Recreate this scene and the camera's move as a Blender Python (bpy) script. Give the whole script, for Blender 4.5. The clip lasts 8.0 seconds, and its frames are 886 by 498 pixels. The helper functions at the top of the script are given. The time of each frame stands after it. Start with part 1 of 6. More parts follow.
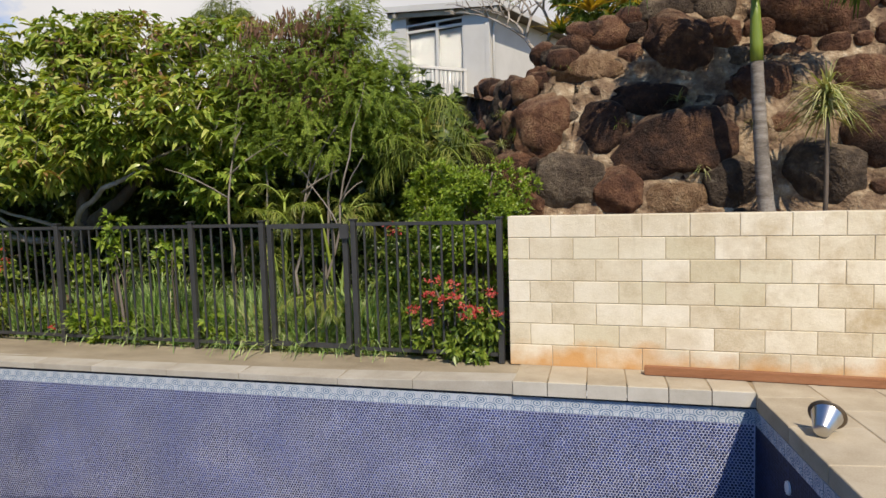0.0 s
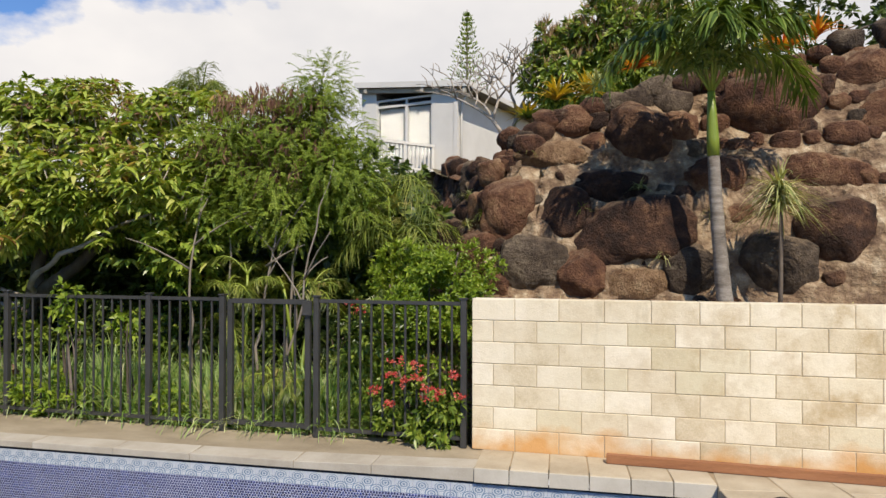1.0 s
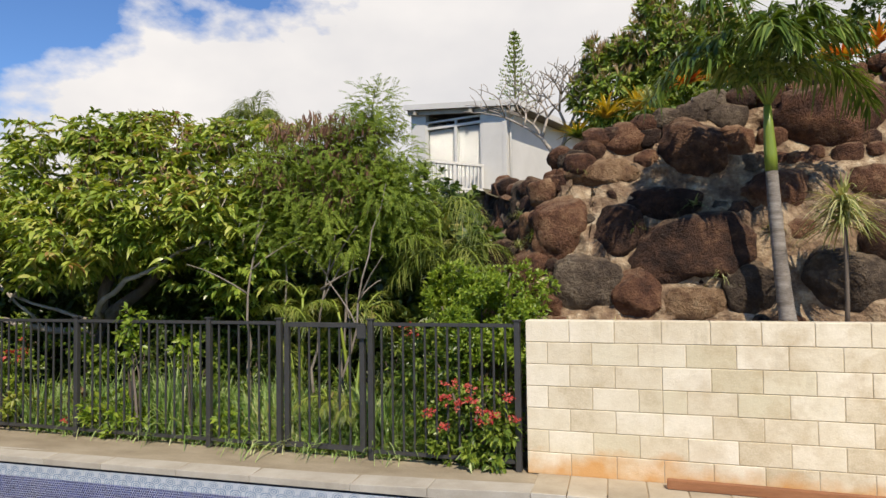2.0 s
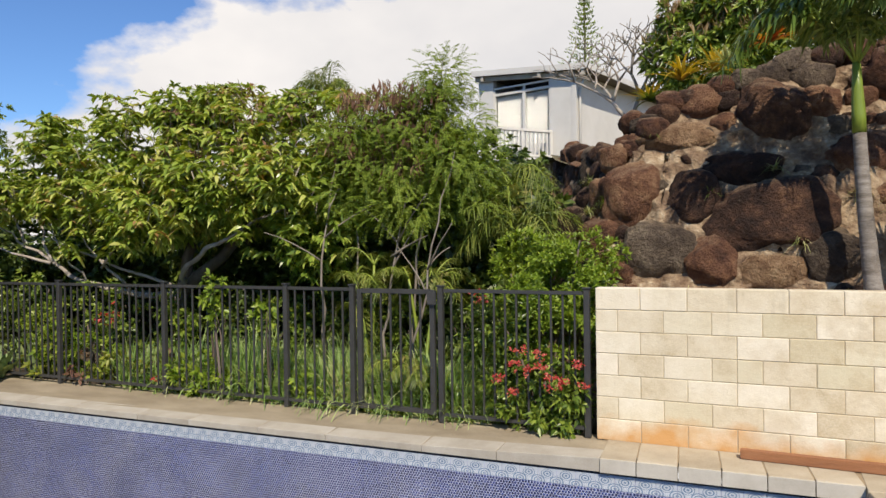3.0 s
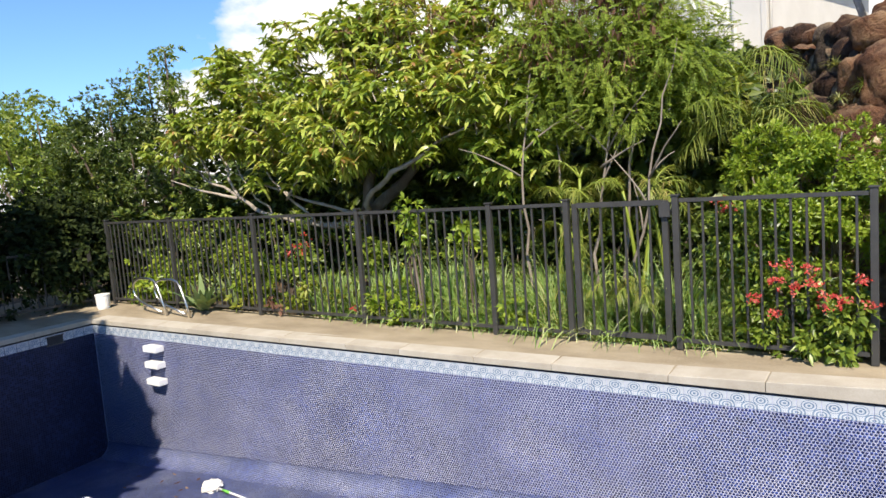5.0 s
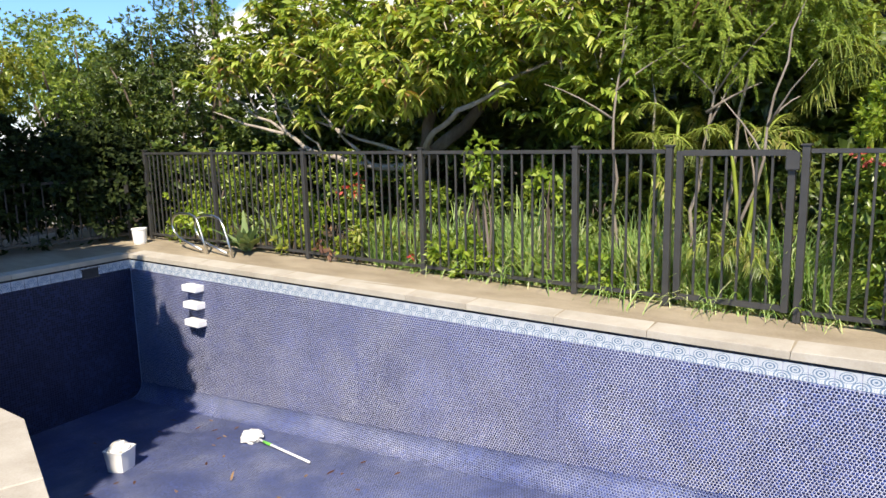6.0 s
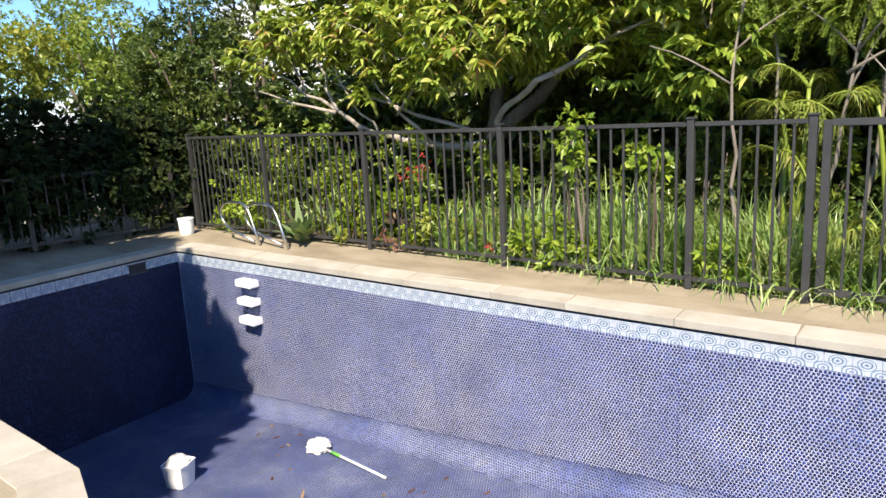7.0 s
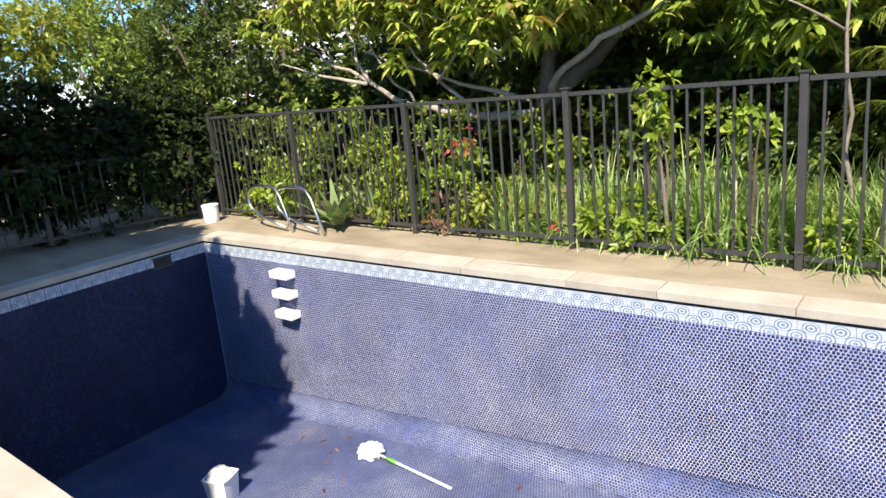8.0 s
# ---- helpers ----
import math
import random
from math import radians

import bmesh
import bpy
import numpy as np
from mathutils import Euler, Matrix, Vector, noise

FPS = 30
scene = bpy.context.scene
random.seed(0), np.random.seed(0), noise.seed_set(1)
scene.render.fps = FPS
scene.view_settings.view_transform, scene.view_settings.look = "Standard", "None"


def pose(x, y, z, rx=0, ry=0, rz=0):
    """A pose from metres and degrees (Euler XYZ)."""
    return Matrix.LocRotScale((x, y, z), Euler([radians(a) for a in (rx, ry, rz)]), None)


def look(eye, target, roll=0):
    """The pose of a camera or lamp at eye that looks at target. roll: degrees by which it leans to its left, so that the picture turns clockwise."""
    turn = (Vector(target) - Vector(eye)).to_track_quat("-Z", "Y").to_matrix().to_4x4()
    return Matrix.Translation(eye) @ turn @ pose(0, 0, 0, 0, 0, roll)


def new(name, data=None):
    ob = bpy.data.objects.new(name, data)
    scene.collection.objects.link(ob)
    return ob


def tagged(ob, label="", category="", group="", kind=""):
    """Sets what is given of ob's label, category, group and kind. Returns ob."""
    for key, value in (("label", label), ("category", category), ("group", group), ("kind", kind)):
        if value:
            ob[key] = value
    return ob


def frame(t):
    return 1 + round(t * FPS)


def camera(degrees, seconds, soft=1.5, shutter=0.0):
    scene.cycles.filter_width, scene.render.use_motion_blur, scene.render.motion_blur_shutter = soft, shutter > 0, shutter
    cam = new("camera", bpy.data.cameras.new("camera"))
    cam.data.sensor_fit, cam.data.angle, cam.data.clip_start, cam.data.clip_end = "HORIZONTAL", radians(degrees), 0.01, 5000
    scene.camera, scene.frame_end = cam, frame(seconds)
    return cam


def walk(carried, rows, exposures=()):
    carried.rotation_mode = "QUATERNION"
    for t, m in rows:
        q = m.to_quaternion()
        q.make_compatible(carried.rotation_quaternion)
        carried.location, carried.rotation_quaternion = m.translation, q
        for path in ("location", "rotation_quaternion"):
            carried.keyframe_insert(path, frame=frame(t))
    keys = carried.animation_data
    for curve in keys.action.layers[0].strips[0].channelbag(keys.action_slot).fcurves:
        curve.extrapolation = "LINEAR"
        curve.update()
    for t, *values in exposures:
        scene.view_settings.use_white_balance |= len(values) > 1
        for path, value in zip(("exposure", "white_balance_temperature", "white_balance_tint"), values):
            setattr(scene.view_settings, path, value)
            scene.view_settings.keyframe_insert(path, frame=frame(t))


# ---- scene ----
cam = camera(65.3, 8.0)
PATH = [
    (0, (1.371, -6.402, 1.706), (0.773, -4.501, 1.53), -1.7),
    (0.5, (1.36, -6.4, 1.73), (0.818, -4.476, 1.673), -0.8),
    (1, (1.354, -6.406, 1.821), (0.859, -4.469, 1.841), 0.1),
    (1.5, (1.335, -6.416, 1.852), (0.781, -4.495, 1.92), -0.1),
    (2.8, (1.377, -6.468, 1.879), (0.601, -4.625, 1.919), -0.9),
    (3, (1.348, -6.484, 1.864), (0.531, -4.658, 1.845), -0.8),
    (3.5, (1.194, -6.494, 1.818), (0.287, -4.715, 1.708), -0.5),
    (4, (0.944, -6.466, 1.789), (0.004, -4.704, 1.681), -0.0),
    (4.5, (0.681, -6.305, 1.768), (-0.372, -4.608, 1.661), -0.6),
    (5, (0.267, -6.231, 1.745), (-0.885, -4.61, 1.533), -4.3),
    (5.2, (0.094, -6.201, 1.706), (-1.07, -4.593, 1.46), -3.2),
    (6.3, (-0.838, -5.83, 1.549), (-2.053, -4.282, 1.189), -1.1),
    (6.5, (-1.021, -5.756, 1.578), (-2.255, -4.228, 1.201), -1.2),
    (7, (-1.491, -5.598, 1.592), (-2.755, -4.1, 1.195), -3.1),
    (7.5, (-1.907, -5.431, 1.588), (-3.172, -3.942, 1.162), -4.1),
    (8, (-2.295, -5.303, 1.569), (-3.581, -3.845, 1.099), -5.3),
]
walk(cam, [(t, look(eye, target, roll)) for t, eye, target, roll in PATH], exposures=[(0.0, 0.13, 6850, 13), (1.0, 0.24, 6850, 13), (1.5, 0.23, 6850, 13), (3.0, 0.24, 6850, 13), (3.6, 0.44, 6850, 13), (4.5, 0.70, 6850, 13), (6.5, 0.97, 6850, 13), (8.0, 1.10, 6850, 13)])

# ---- sky, sun and exposure ----
SUN = Vector((0.44, -0.75, 1.0)).normalized()
world = bpy.data.worlds.new("sky")
scene.world = world
world.use_nodes = True
wn, wl = world.node_tree.nodes, world.node_tree.links
wn.clear()
sky = wn.new("ShaderNodeTexSky")
sky.sky_type, sky.sun_disc = "NISHITA", False
sky.sun_elevation = math.asin(SUN.z)
sky.sun_rotation = math.atan2(SUN.x, SUN.y)
sky.air_density, sky.dust_density, sky.ozone_density = 1.0, 0.1, 2.5
co = wn.new("ShaderNodeTexCoord")


def wmath(op, a, b=None, c=None, clamp=False):
    n = wn.new("ShaderNodeMath")
    n.operation, n.use_clamp = op, clamp
    for i, v in enumerate((a, b, c)):
        if v is None:
            continue
        if isinstance(v, (int, float)):
            n.inputs[i].default_value = v
        else:
            wl.new(v, n.inputs[i])
    return n.outputs[0]


def wnoise(scale, detail, off):
    mp = wn.new("ShaderNodeMapping")
    mp.inputs["Location"].default_value = off
    mp.inputs["Scale"].default_value = (1, 1, 1.7)
    wl.new(co.outputs["Generated"], mp.inputs["Vector"])
    n = wn.new("ShaderNodeTexNoise")
    n.inputs["Scale"].default_value, n.inputs["Detail"].default_value, n.inputs["Roughness"].default_value = scale, detail, 0.55
    wl.new(mp.outputs[0], n.inputs["Vector"])
    return n.outputs["Fac"]


def wdot(v):
    n = wn.new("ShaderNodeVectorMath")
    n.operation = "DOT_PRODUCT"
    wl.new(co.outputs["Generated"], n.inputs[0])
    n.inputs[1].default_value = Vector(v).normalized()
    return n.outputs["Value"]


# cumulus banked low over the hill, open blue above and to the west
cover = wmath("ADD", wmath("MULTIPLY", wnoise(5.2, 10, (0.3, 0.1, 0.4)), 0.62), wmath("MULTIPLY", wdot((0.213, 0.516, -0.830)), 1.9))
mask = wmath("MULTIPLY_ADD", cover, 13.0, -3.2, clamp=True)
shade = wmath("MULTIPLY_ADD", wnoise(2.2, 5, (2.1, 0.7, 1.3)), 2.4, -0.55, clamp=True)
cloud = wn.new("ShaderNodeMix")
cloud.data_type = "RGBA"
cloud.inputs[6].default_value = (7.2, 7.5, 8.0, 1)
cloud.inputs[7].default_value = (10.4, 10.4, 10.3, 1)
wl.new(shade, cloud.inputs[0])
both = wn.new("ShaderNodeMix")
both.data_type = "RGBA"
wl.new(mask, both.inputs[0])
deep = wn.new("ShaderNodeMix")
deep.data_type, deep.blend_type = "RGBA", "MULTIPLY"
deep.inputs[0].default_value = 1.0
wl.new(sky.outputs[0], deep.inputs[6])
deep.inputs[7].default_value = (0.82, 1.18, 1.62, 1)
wl.new(deep.outputs[2], both.inputs[6])
wl.new(cloud.outputs[2], both.inputs[7])
bg = wn.new("ShaderNodeBackground")
bg.inputs["Strength"].default_value = 0.078
wl.new(both.outputs[2], bg.inputs["Color"])
wo = wn.new("ShaderNodeOutputWorld")
wl.new(bg.outputs[0], wo.inputs["Surface"])

sun = new("sun", bpy.data.lights.new("sun", "SUN"))
sun.data.energy, sun.data.angle, sun.data.color = 4.6, radians(0.53), (1.0, 0.93, 0.80)
sun.matrix_world = look(SUN * 60, (0, 0, 0))


# ---- materials ----
class Nodes:
    """Short hand for a node material."""

    def __init__(self, name):
        self.mat = bpy.data.materials.new(name)
        self.mat.use_nodes = True
        self.t = self.mat.node_tree
        self.n, self.l = self.t.nodes, self.t.links
        self.b = self.n["Principled BSDF"]
        self.out = self.n["Material Output"]

    def add(self, kind, **ins):
        n = self.n.new(kind)
        for k, v in ins.items():
            self.put(n.inputs[k.replace("_", " ")], v)
        return n

    def put(self, socket, v):
        if isinstance(v, bpy.types.NodeSocket):
            self.l.new(v, socket)
        elif isinstance(v, tuple) and len(v) == 3 and socket.type == "RGBA":
            socket.default_value = (*v, 1)
        else:
            socket.default_value = v

    def coords(self, kind="Object", scale=(1, 1, 1), shift=None):
        m = self.add("ShaderNodeMapping", Scale=scale)
        self.l.new(self.n.new("ShaderNodeTexCoord").outputs[kind], m.inputs["Vector"])
        if shift is not None:
            self.l.new(shift, m.inputs["Location"])
        return m.outputs[0]

    def noise(self, vec, scale, detail=5, rough=0.55):
        return self.add("ShaderNodeTexNoise", Vector=vec, Scale=scale, Detail=detail, Roughness=rough).outputs["Fac"]

    def math(self, op, a, b=0.0, c=0.0, clamp=False):
        n = self.n.new("ShaderNodeMath")
        n.operation, n.use_clamp = op, clamp
        for i, v in enumerate((a, b, c)):
            self.put(n.inputs[i], v)
        return n.outputs[0]

    def ramp(self, fac, stops):
        n = self.n.new("ShaderNodeValToRGB")
        e = n.color_ramp.elements
        while len(e) < len(stops):
            e.new(0.5)
        for i, (p, c) in enumerate(stops):
            e[i].position, e[i].color = p, (*c, 1)
        self.l.new(fac, n.inputs[0])
        return n.outputs[0]

    def mix(self, fac, a, b, blend="MIX"):
        n = self.n.new("ShaderNodeMix")
        n.data_type, n.blend_type = "RGBA", blend
        self.put(n.inputs[0], fac)
        self.put(n.inputs[6], a)
        self.put(n.inputs[7], b)
        return n.outputs[2]

    def bump(self, height, strength=0.4, dist=0.01):
        self.l.new(self.add("ShaderNodeBump", Height=height, Strength=strength, Distance=dist).outputs[0], self.b.inputs["Normal"])

    def done(self, color=None, rough=0.7, metal=0.0, spec=0.5):
        if color is not None:
            self.put(self.b.inputs["Base Color"], color)
        self.put(self.b.inputs["Roughness"], rough)
        self.put(self.b.inputs["Metallic"], metal)
        self.put(self.b.inputs["Specular IOR Level"], spec)
        return self.mat


def leafy(name, stops, rough=0.42, glow=0.35, spec=0.4):
    """Foliage: each leaf takes its own tint, and lets some light through."""
    k = Nodes(name)
    geo = k.n.new("ShaderNodeNewGeometry")
    patch = k.noise(k.coords(), 0.9, 3)
    r = k.math("ADD", k.math("MULTIPLY", geo.outputs["Random Per Island"], 0.8), k.math("MULTIPLY_ADD", patch, 0.9, -0.35), clamp=True)
    col = k.ramp(r, stops)
    k.done(col, rough, 0, spec)
    tr = k.add("ShaderNodeBsdfTranslucent", Color=k.mix(1.0, col, (1.0, 0.95, 0.35), "MULTIPLY"))
    mx = k.add("ShaderNodeMixShader", Fac=glow)
    k.l.new(k.b.outputs[0], mx.inputs[1])
    k.l.new(tr.outputs[0], mx.inputs[2])
    k.l.new(mx.outputs[0], k.out.inputs["Surface"])
    return k.mat


def grainy(name, stops, scale=2.0, fine=40.0, rough=0.8, bump=0.4, dist=0.01, spread=(1, 1, 1), metal=0.0, per_thing=0.0, spec=0.4):
    """A rough surface with broad stains and fine grain."""
    k = Nodes(name)
    shift = None
    if per_thing:
        inf = k.n.new("ShaderNodeObjectInfo")
        cx = k.n.new("ShaderNodeCombineXYZ")
        for i in range(3):
            k.l.new(k.math("MULTIPLY", inf.outputs["Random"], 37.0 + 11 * i), cx.inputs[i])
        shift = cx.outputs[0]
    v = k.coords("Object", spread, shift)
    big, small = k.noise(v, scale, 6, 0.6), k.noise(v, fine, 4, 0.6)
    f = k.math("ADD", k.math("MULTIPLY", big, 0.72), k.math("MULTIPLY", small, 0.28))
    if per_thing:
        f = k.math("ADD", f, k.math("MULTIPLY_ADD", inf.outputs["Random"], per_thing, -per_thing / 2))
    col = k.ramp(f, stops)
    k.bump(k.math("ADD", small, k.math("MULTIPLY", big, 1.5)), bump, dist)
    return k.done(col, rough, metal, spec)


MAT = {}
MAT["bark"] = grainy("bark", [(0.25, (0.055, 0.040, 0.030)), (0.5, (0.125, 0.098, 0.075)), (0.75, (0.24, 0.20, 0.165))], 5, 60, 0.9, 0.6, 0.01, (1, 1, 0.35))
MAT["pale_bark"] = grainy("pale_bark", [(0.25, (0.18, 0.15, 0.115)), (0.5, (0.33, 0.285, 0.235)), (0.75, (0.48, 0.44, 0.39))], 6, 70, 0.85, 0.5, 0.006, (1, 1, 0.5))
MAT["stem"] = grainy("grey_brown_stem", [(0.25, (0.10, 0.08, 0.06)), (0.5, (0.20, 0.17, 0.135)), (0.75, (0.33, 0.29, 0.24))], 7, 60, 0.85, 0.4, 0.004, (1, 1, 0.5))
MAT["mango"] = leafy("mango_leaf", [(0.0, (0.10, 0.165, 0.025)), (0.35, (0.25, 0.35, 0.05)), (0.7, (0.44, 0.52, 0.10)), (0.9, (0.62, 0.61, 0.19)), (0.95, (0.46, 0.29, 0.11)), (1.0, (0.36, 0.19, 0.08))], 0.30, 0.42, 0.6)
MAT["feather"] = leafy("feathery_leaf", [(0.0, (0.10, 0.165, 0.016)), (0.5, (0.235, 0.33, 0.036)), (1.0, (0.39, 0.46, 0.075))], 0.55, 0.45)
MAT["pods"] = leafy("dry_pod", [(0.0, (0.10, 0.045, 0.03)), (0.5, (0.20, 0.10, 0.06)), (1.0, (0.36, 0.25, 0.14))], 0.7, 0.2)
MAT["shrub"] = leafy("shrub_leaf", [(0.0, (0.11, 0.19, 0.02)), (0.5, (0.24, 0.35, 0.03)), (1.0, (0.42, 0.49, 0.075))], 0.38, 0.42, 0.5)
MAT["dark_leaf"] = leafy("dark_leaf", [(0.0, (0.030, 0.055, 0.012)), (0.5, (0.075, 0.12, 0.022)), (0.9, (0.17, 0.22, 0.04)), (1.0, (0.28, 0.28, 0.06))], 0.40, 0.32, 0.5)
# hedge leaves near black: the deep shade they stand in is put into their colour
MAT["hedge_leaf"] = leafy("shaded_hedge_leaf", [(0.0, (0.008, 0.015, 0.005)), (0.6, (0.022, 0.036, 0.009)), (1.0, (0.05, 0.068, 0.015))], 0.65, 0.2, 0.15)
MAT["mid_leaf"] = leafy("mid_green_leaf", [(0.0, (0.06, 0.11, 0.016)), (0.5, (0.18, 0.265, 0.035)), (0.9, (0.35, 0.42, 0.07)), (1.0, (0.45, 0.42, 0.11))], 0.36, 0.4, 0.5)
MAT["gold_leaf"] = leafy("golden_leaf", [(0.0, (0.11, 0.16, 0.02)), (0.5, (0.25, 0.30, 0.04)), (1.0, (0.44, 0.42, 0.07))], 0.45, 0.45)
MAT["frond"] = leafy("palm_frond", [(0.0, (0.07, 0.105, 0.018)), (0.5, (0.155, 0.205, 0.034)), (0.85, (0.29, 0.31, 0.075)), (1.0, (0.42, 0.33, 0.15))], 0.4, 0.38)
MAT["palm_leaf"] = leafy("glossy_palm_leaf", [(0.0, (0.05, 0.095, 0.018)), (0.5, (0.13, 0.205, 0.036)), (1.0, (0.30, 0.36, 0.09))], 0.3, 0.3)
MAT["flower_tip"] = leafy("tan_flower_spike", [(0.0, (0.20, 0.12, 0.06)), (0.5, (0.36, 0.24, 0.12)), (1.0, (0.52, 0.38, 0.20))], 0.6, 0.3)
MAT["grass"] = leafy("long_grass", [(0.0, (0.11, 0.21, 0.045)), (0.4, (0.27, 0.42, 0.11)), (0.8, (0.52, 0.65, 0.27)), (1.0, (0.70, 0.68, 0.42))], 0.40, 0.48, 0.5)
MAT["agave"] = leafy("grey_green_agave", [(0.0, (0.12, 0.19, 0.07)), (0.6, (0.24, 0.32, 0.13)), (1.0, (0.38, 0.43, 0.18))], 0.45, 0.15)
MAT["strap"] = leafy("striped_strap_leaf", [(0.0, (0.13, 0.19, 0.05)), (0.4, (0.34, 0.37, 0.13)), (1.0, (0.66, 0.60, 0.34))], 0.4, 0.3)
MAT["bromeliad"] = leafy("bromeliad_leaf", [(0.0, (0.40, 0.05, 0.012)), (0.45, (0.60, 0.16, 0.012)), (1.0, (0.68, 0.42, 0.03))], 0.4, 0.35)
MAT["yellow_brom"] = leafy("yellow_bromeliad_leaf", [(0.0, (0.26, 0.20, 0.02)), (0.5, (0.55, 0.38, 0.03)), (1.0, (0.75, 0.52, 0.08))], 0.4, 0.35)
MAT["flower"] = leafy("red_flower", [(0.0, (0.42, 0.028, 0.03)), (0.6, (0.58, 0.085, 0.065)), (1.0, (0.64, 0.27, 0.19))], 0.5, 0.3)
MAT["litter"] = grainy("leaf_litter_soil", [(0.25, (0.035, 0.026, 0.018)), (0.5, (0.085, 0.062, 0.038)), (0.75, (0.16, 0.12, 0.07))], 3, 45, 0.95, 0.8, 0.03)
MAT["hill"] = grainy("dry_hillside", [(0.25, (0.07, 0.06, 0.03)), (0.5, (0.13, 0.11, 0.055)), (0.75, (0.19, 0.16, 0.09))], 0.4, 12, 0.95, 0.8, 0.05)
MAT["fence"] = grainy("dark_powder_coat", [(0.3, (0.032, 0.032, 0.031)), (0.7, (0.055, 0.053, 0.050))], 6, 160, 0.40, 0.1, 0.002, spec=0.5)
MAT["concrete"] = grainy("weathered_deck_concrete", [(0.22, (0.14, 0.11, 0.07)), (0.42, (0.235, 0.19, 0.125)), (0.58, (0.33, 0.275, 0.19)), (0.78, (0.45, 0.39, 0.285))], 1.6, 70, 0.85, 0.3, 0.004, (0.6, 1.6, 1))
MAT["edging"] = grainy("pale_cast_edging", [(0.25, (0.38, 0.34, 0.27)), (0.5, (0.49, 0.45, 0.37)), (0.75, (0.58, 0.54, 0.46))], 4, 90, 0.8, 0.2, 0.002, per_thing=0.1)
MAT["coping"] = grainy("pale_coping_stone", [(0.25, (0.29, 0.255, 0.195)), (0.5, (0.40, 0.36, 0.29)), (0.75, (0.50, 0.465, 0.39))], 3, 90, 0.8, 0.25, 0.003, per_thing=0.10)
MAT["paver"] = grainy("sandstone_paver", [(0.25, (0.27, 0.215, 0.14)), (0.5, (0.41, 0.345, 0.245)), (0.75, (0.52, 0.455, 0.345))], 2.2, 80, 0.8, 0.25, 0.003, per_thing=0.14)
MAT["joint"] = grainy("sandy_joint", [(0.3, (0.22, 0.16, 0.09)), (0.7, (0.34, 0.26, 0.16))], 5, 90, 0.95, 0.3, 0.003)
MAT["mortar"] = grainy("cream_mortar", [(0.3, (0.33, 0.26, 0.165)), (0.7, (0.52, 0.44, 0.31))], 5, 90, 0.95, 0.3, 0.003)
MAT["timber"] = grainy("red_brown_timber", [(0.3, (0.16, 0.065, 0.028)), (0.5, (0.27, 0.115, 0.05)), (0.7, (0.36, 0.17, 0.08))], 4, 60, 0.75, 0.3, 0.004, (0.25, 2, 2))
MAT["white_paint"] = grainy("white_house_paint", [(0.3, (0.54, 0.52, 0.47)), (0.7, (0.66, 0.64, 0.59))], 1.2, 40, 0.7, 0.1, 0.003)
MAT["grey_roof"] = grainy("pale_roof_edge", [(0.3, (0.50, 0.50, 0.48)), (0.7, (0.66, 0.66, 0.64))], 1.5, 40, 0.8, 0.2, 0.004)
MAT["soffit"] = grainy("brown_soffit_boards", [(0.3, (0.10, 0.08, 0.06)), (0.7, (0.17, 0.14, 0.10))], 2, 40, 0.8, 0.2, 0.004)
MAT["white_plastic"] = grainy("white_plastic", [(0.3, (0.74, 0.74, 0.72)), (0.7, (0.84, 0.84, 0.82))], 4, 60, 0.4, 0.08, 0.002)
MAT["bag"] = grainy("dusty_white_bag", [(0.25, (0.52, 0.50, 0.44)), (0.5, (0.70, 0.68, 0.62)), (0.75, (0.80, 0.78, 0.73))], 7, 50, 0.7, 0.4, 0.006)
MAT["green_tape"] = grainy("green_plastic_sleeve", [(0.3, (0.10, 0.45, 0.05)), (0.7, (0.20, 0.60, 0.10))], 8, 60, 0.45, 0.1, 0.002)
MAT["steel"] = grainy("brushed_steel", [(0.3, (0.52, 0.51, 0.49)), (0.7, (0.66, 0.65, 0.63))], 8, 140, 0.28, 0.05, 0.001, (1, 1, 0.2), metal=1.0)
MAT["tarnish"] = grainy("tarnished_rim", [(0.3, (0.10, 0.075, 0.05)), (0.7, (0.22, 0.17, 0.12))], 9, 90, 0.45, 0.1, 0.001, metal=0.7)
# near black for the coping gap and skimmer mouth: shade put into colour
MAT["shade_black"] = grainy("near_black_shade", [(0.3, (0.02, 0.02, 0.022)), (0.7, (0.05, 0.05, 0.05))], 6, 80, 0.8, 0.3, 0.003)
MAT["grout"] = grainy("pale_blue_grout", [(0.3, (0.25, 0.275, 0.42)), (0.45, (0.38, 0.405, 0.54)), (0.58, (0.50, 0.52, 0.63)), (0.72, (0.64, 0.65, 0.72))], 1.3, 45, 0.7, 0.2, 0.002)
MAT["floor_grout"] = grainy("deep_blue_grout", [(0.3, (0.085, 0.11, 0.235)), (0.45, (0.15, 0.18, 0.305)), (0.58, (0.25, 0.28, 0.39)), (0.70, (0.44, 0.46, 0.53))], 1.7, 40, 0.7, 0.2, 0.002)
MAT["curtain"] = grainy("vertical_blind_fabric", [(0.3, (0.46, 0.45, 0.42)), (0.7, (0.58, 0.56, 0.52))], 3, 60, 0.8, 0.1, 0.002)


def glass_material():
    k = Nodes("window_glass")
    k.put(k.b.inputs["Transmission Weight"], 1.0)
    k.put(k.b.inputs["IOR"], 1.15)
    return k.done((0.9, 0.94, 0.95), 0.03, 0, 0.12)


MAT["glass"] = glass_material()


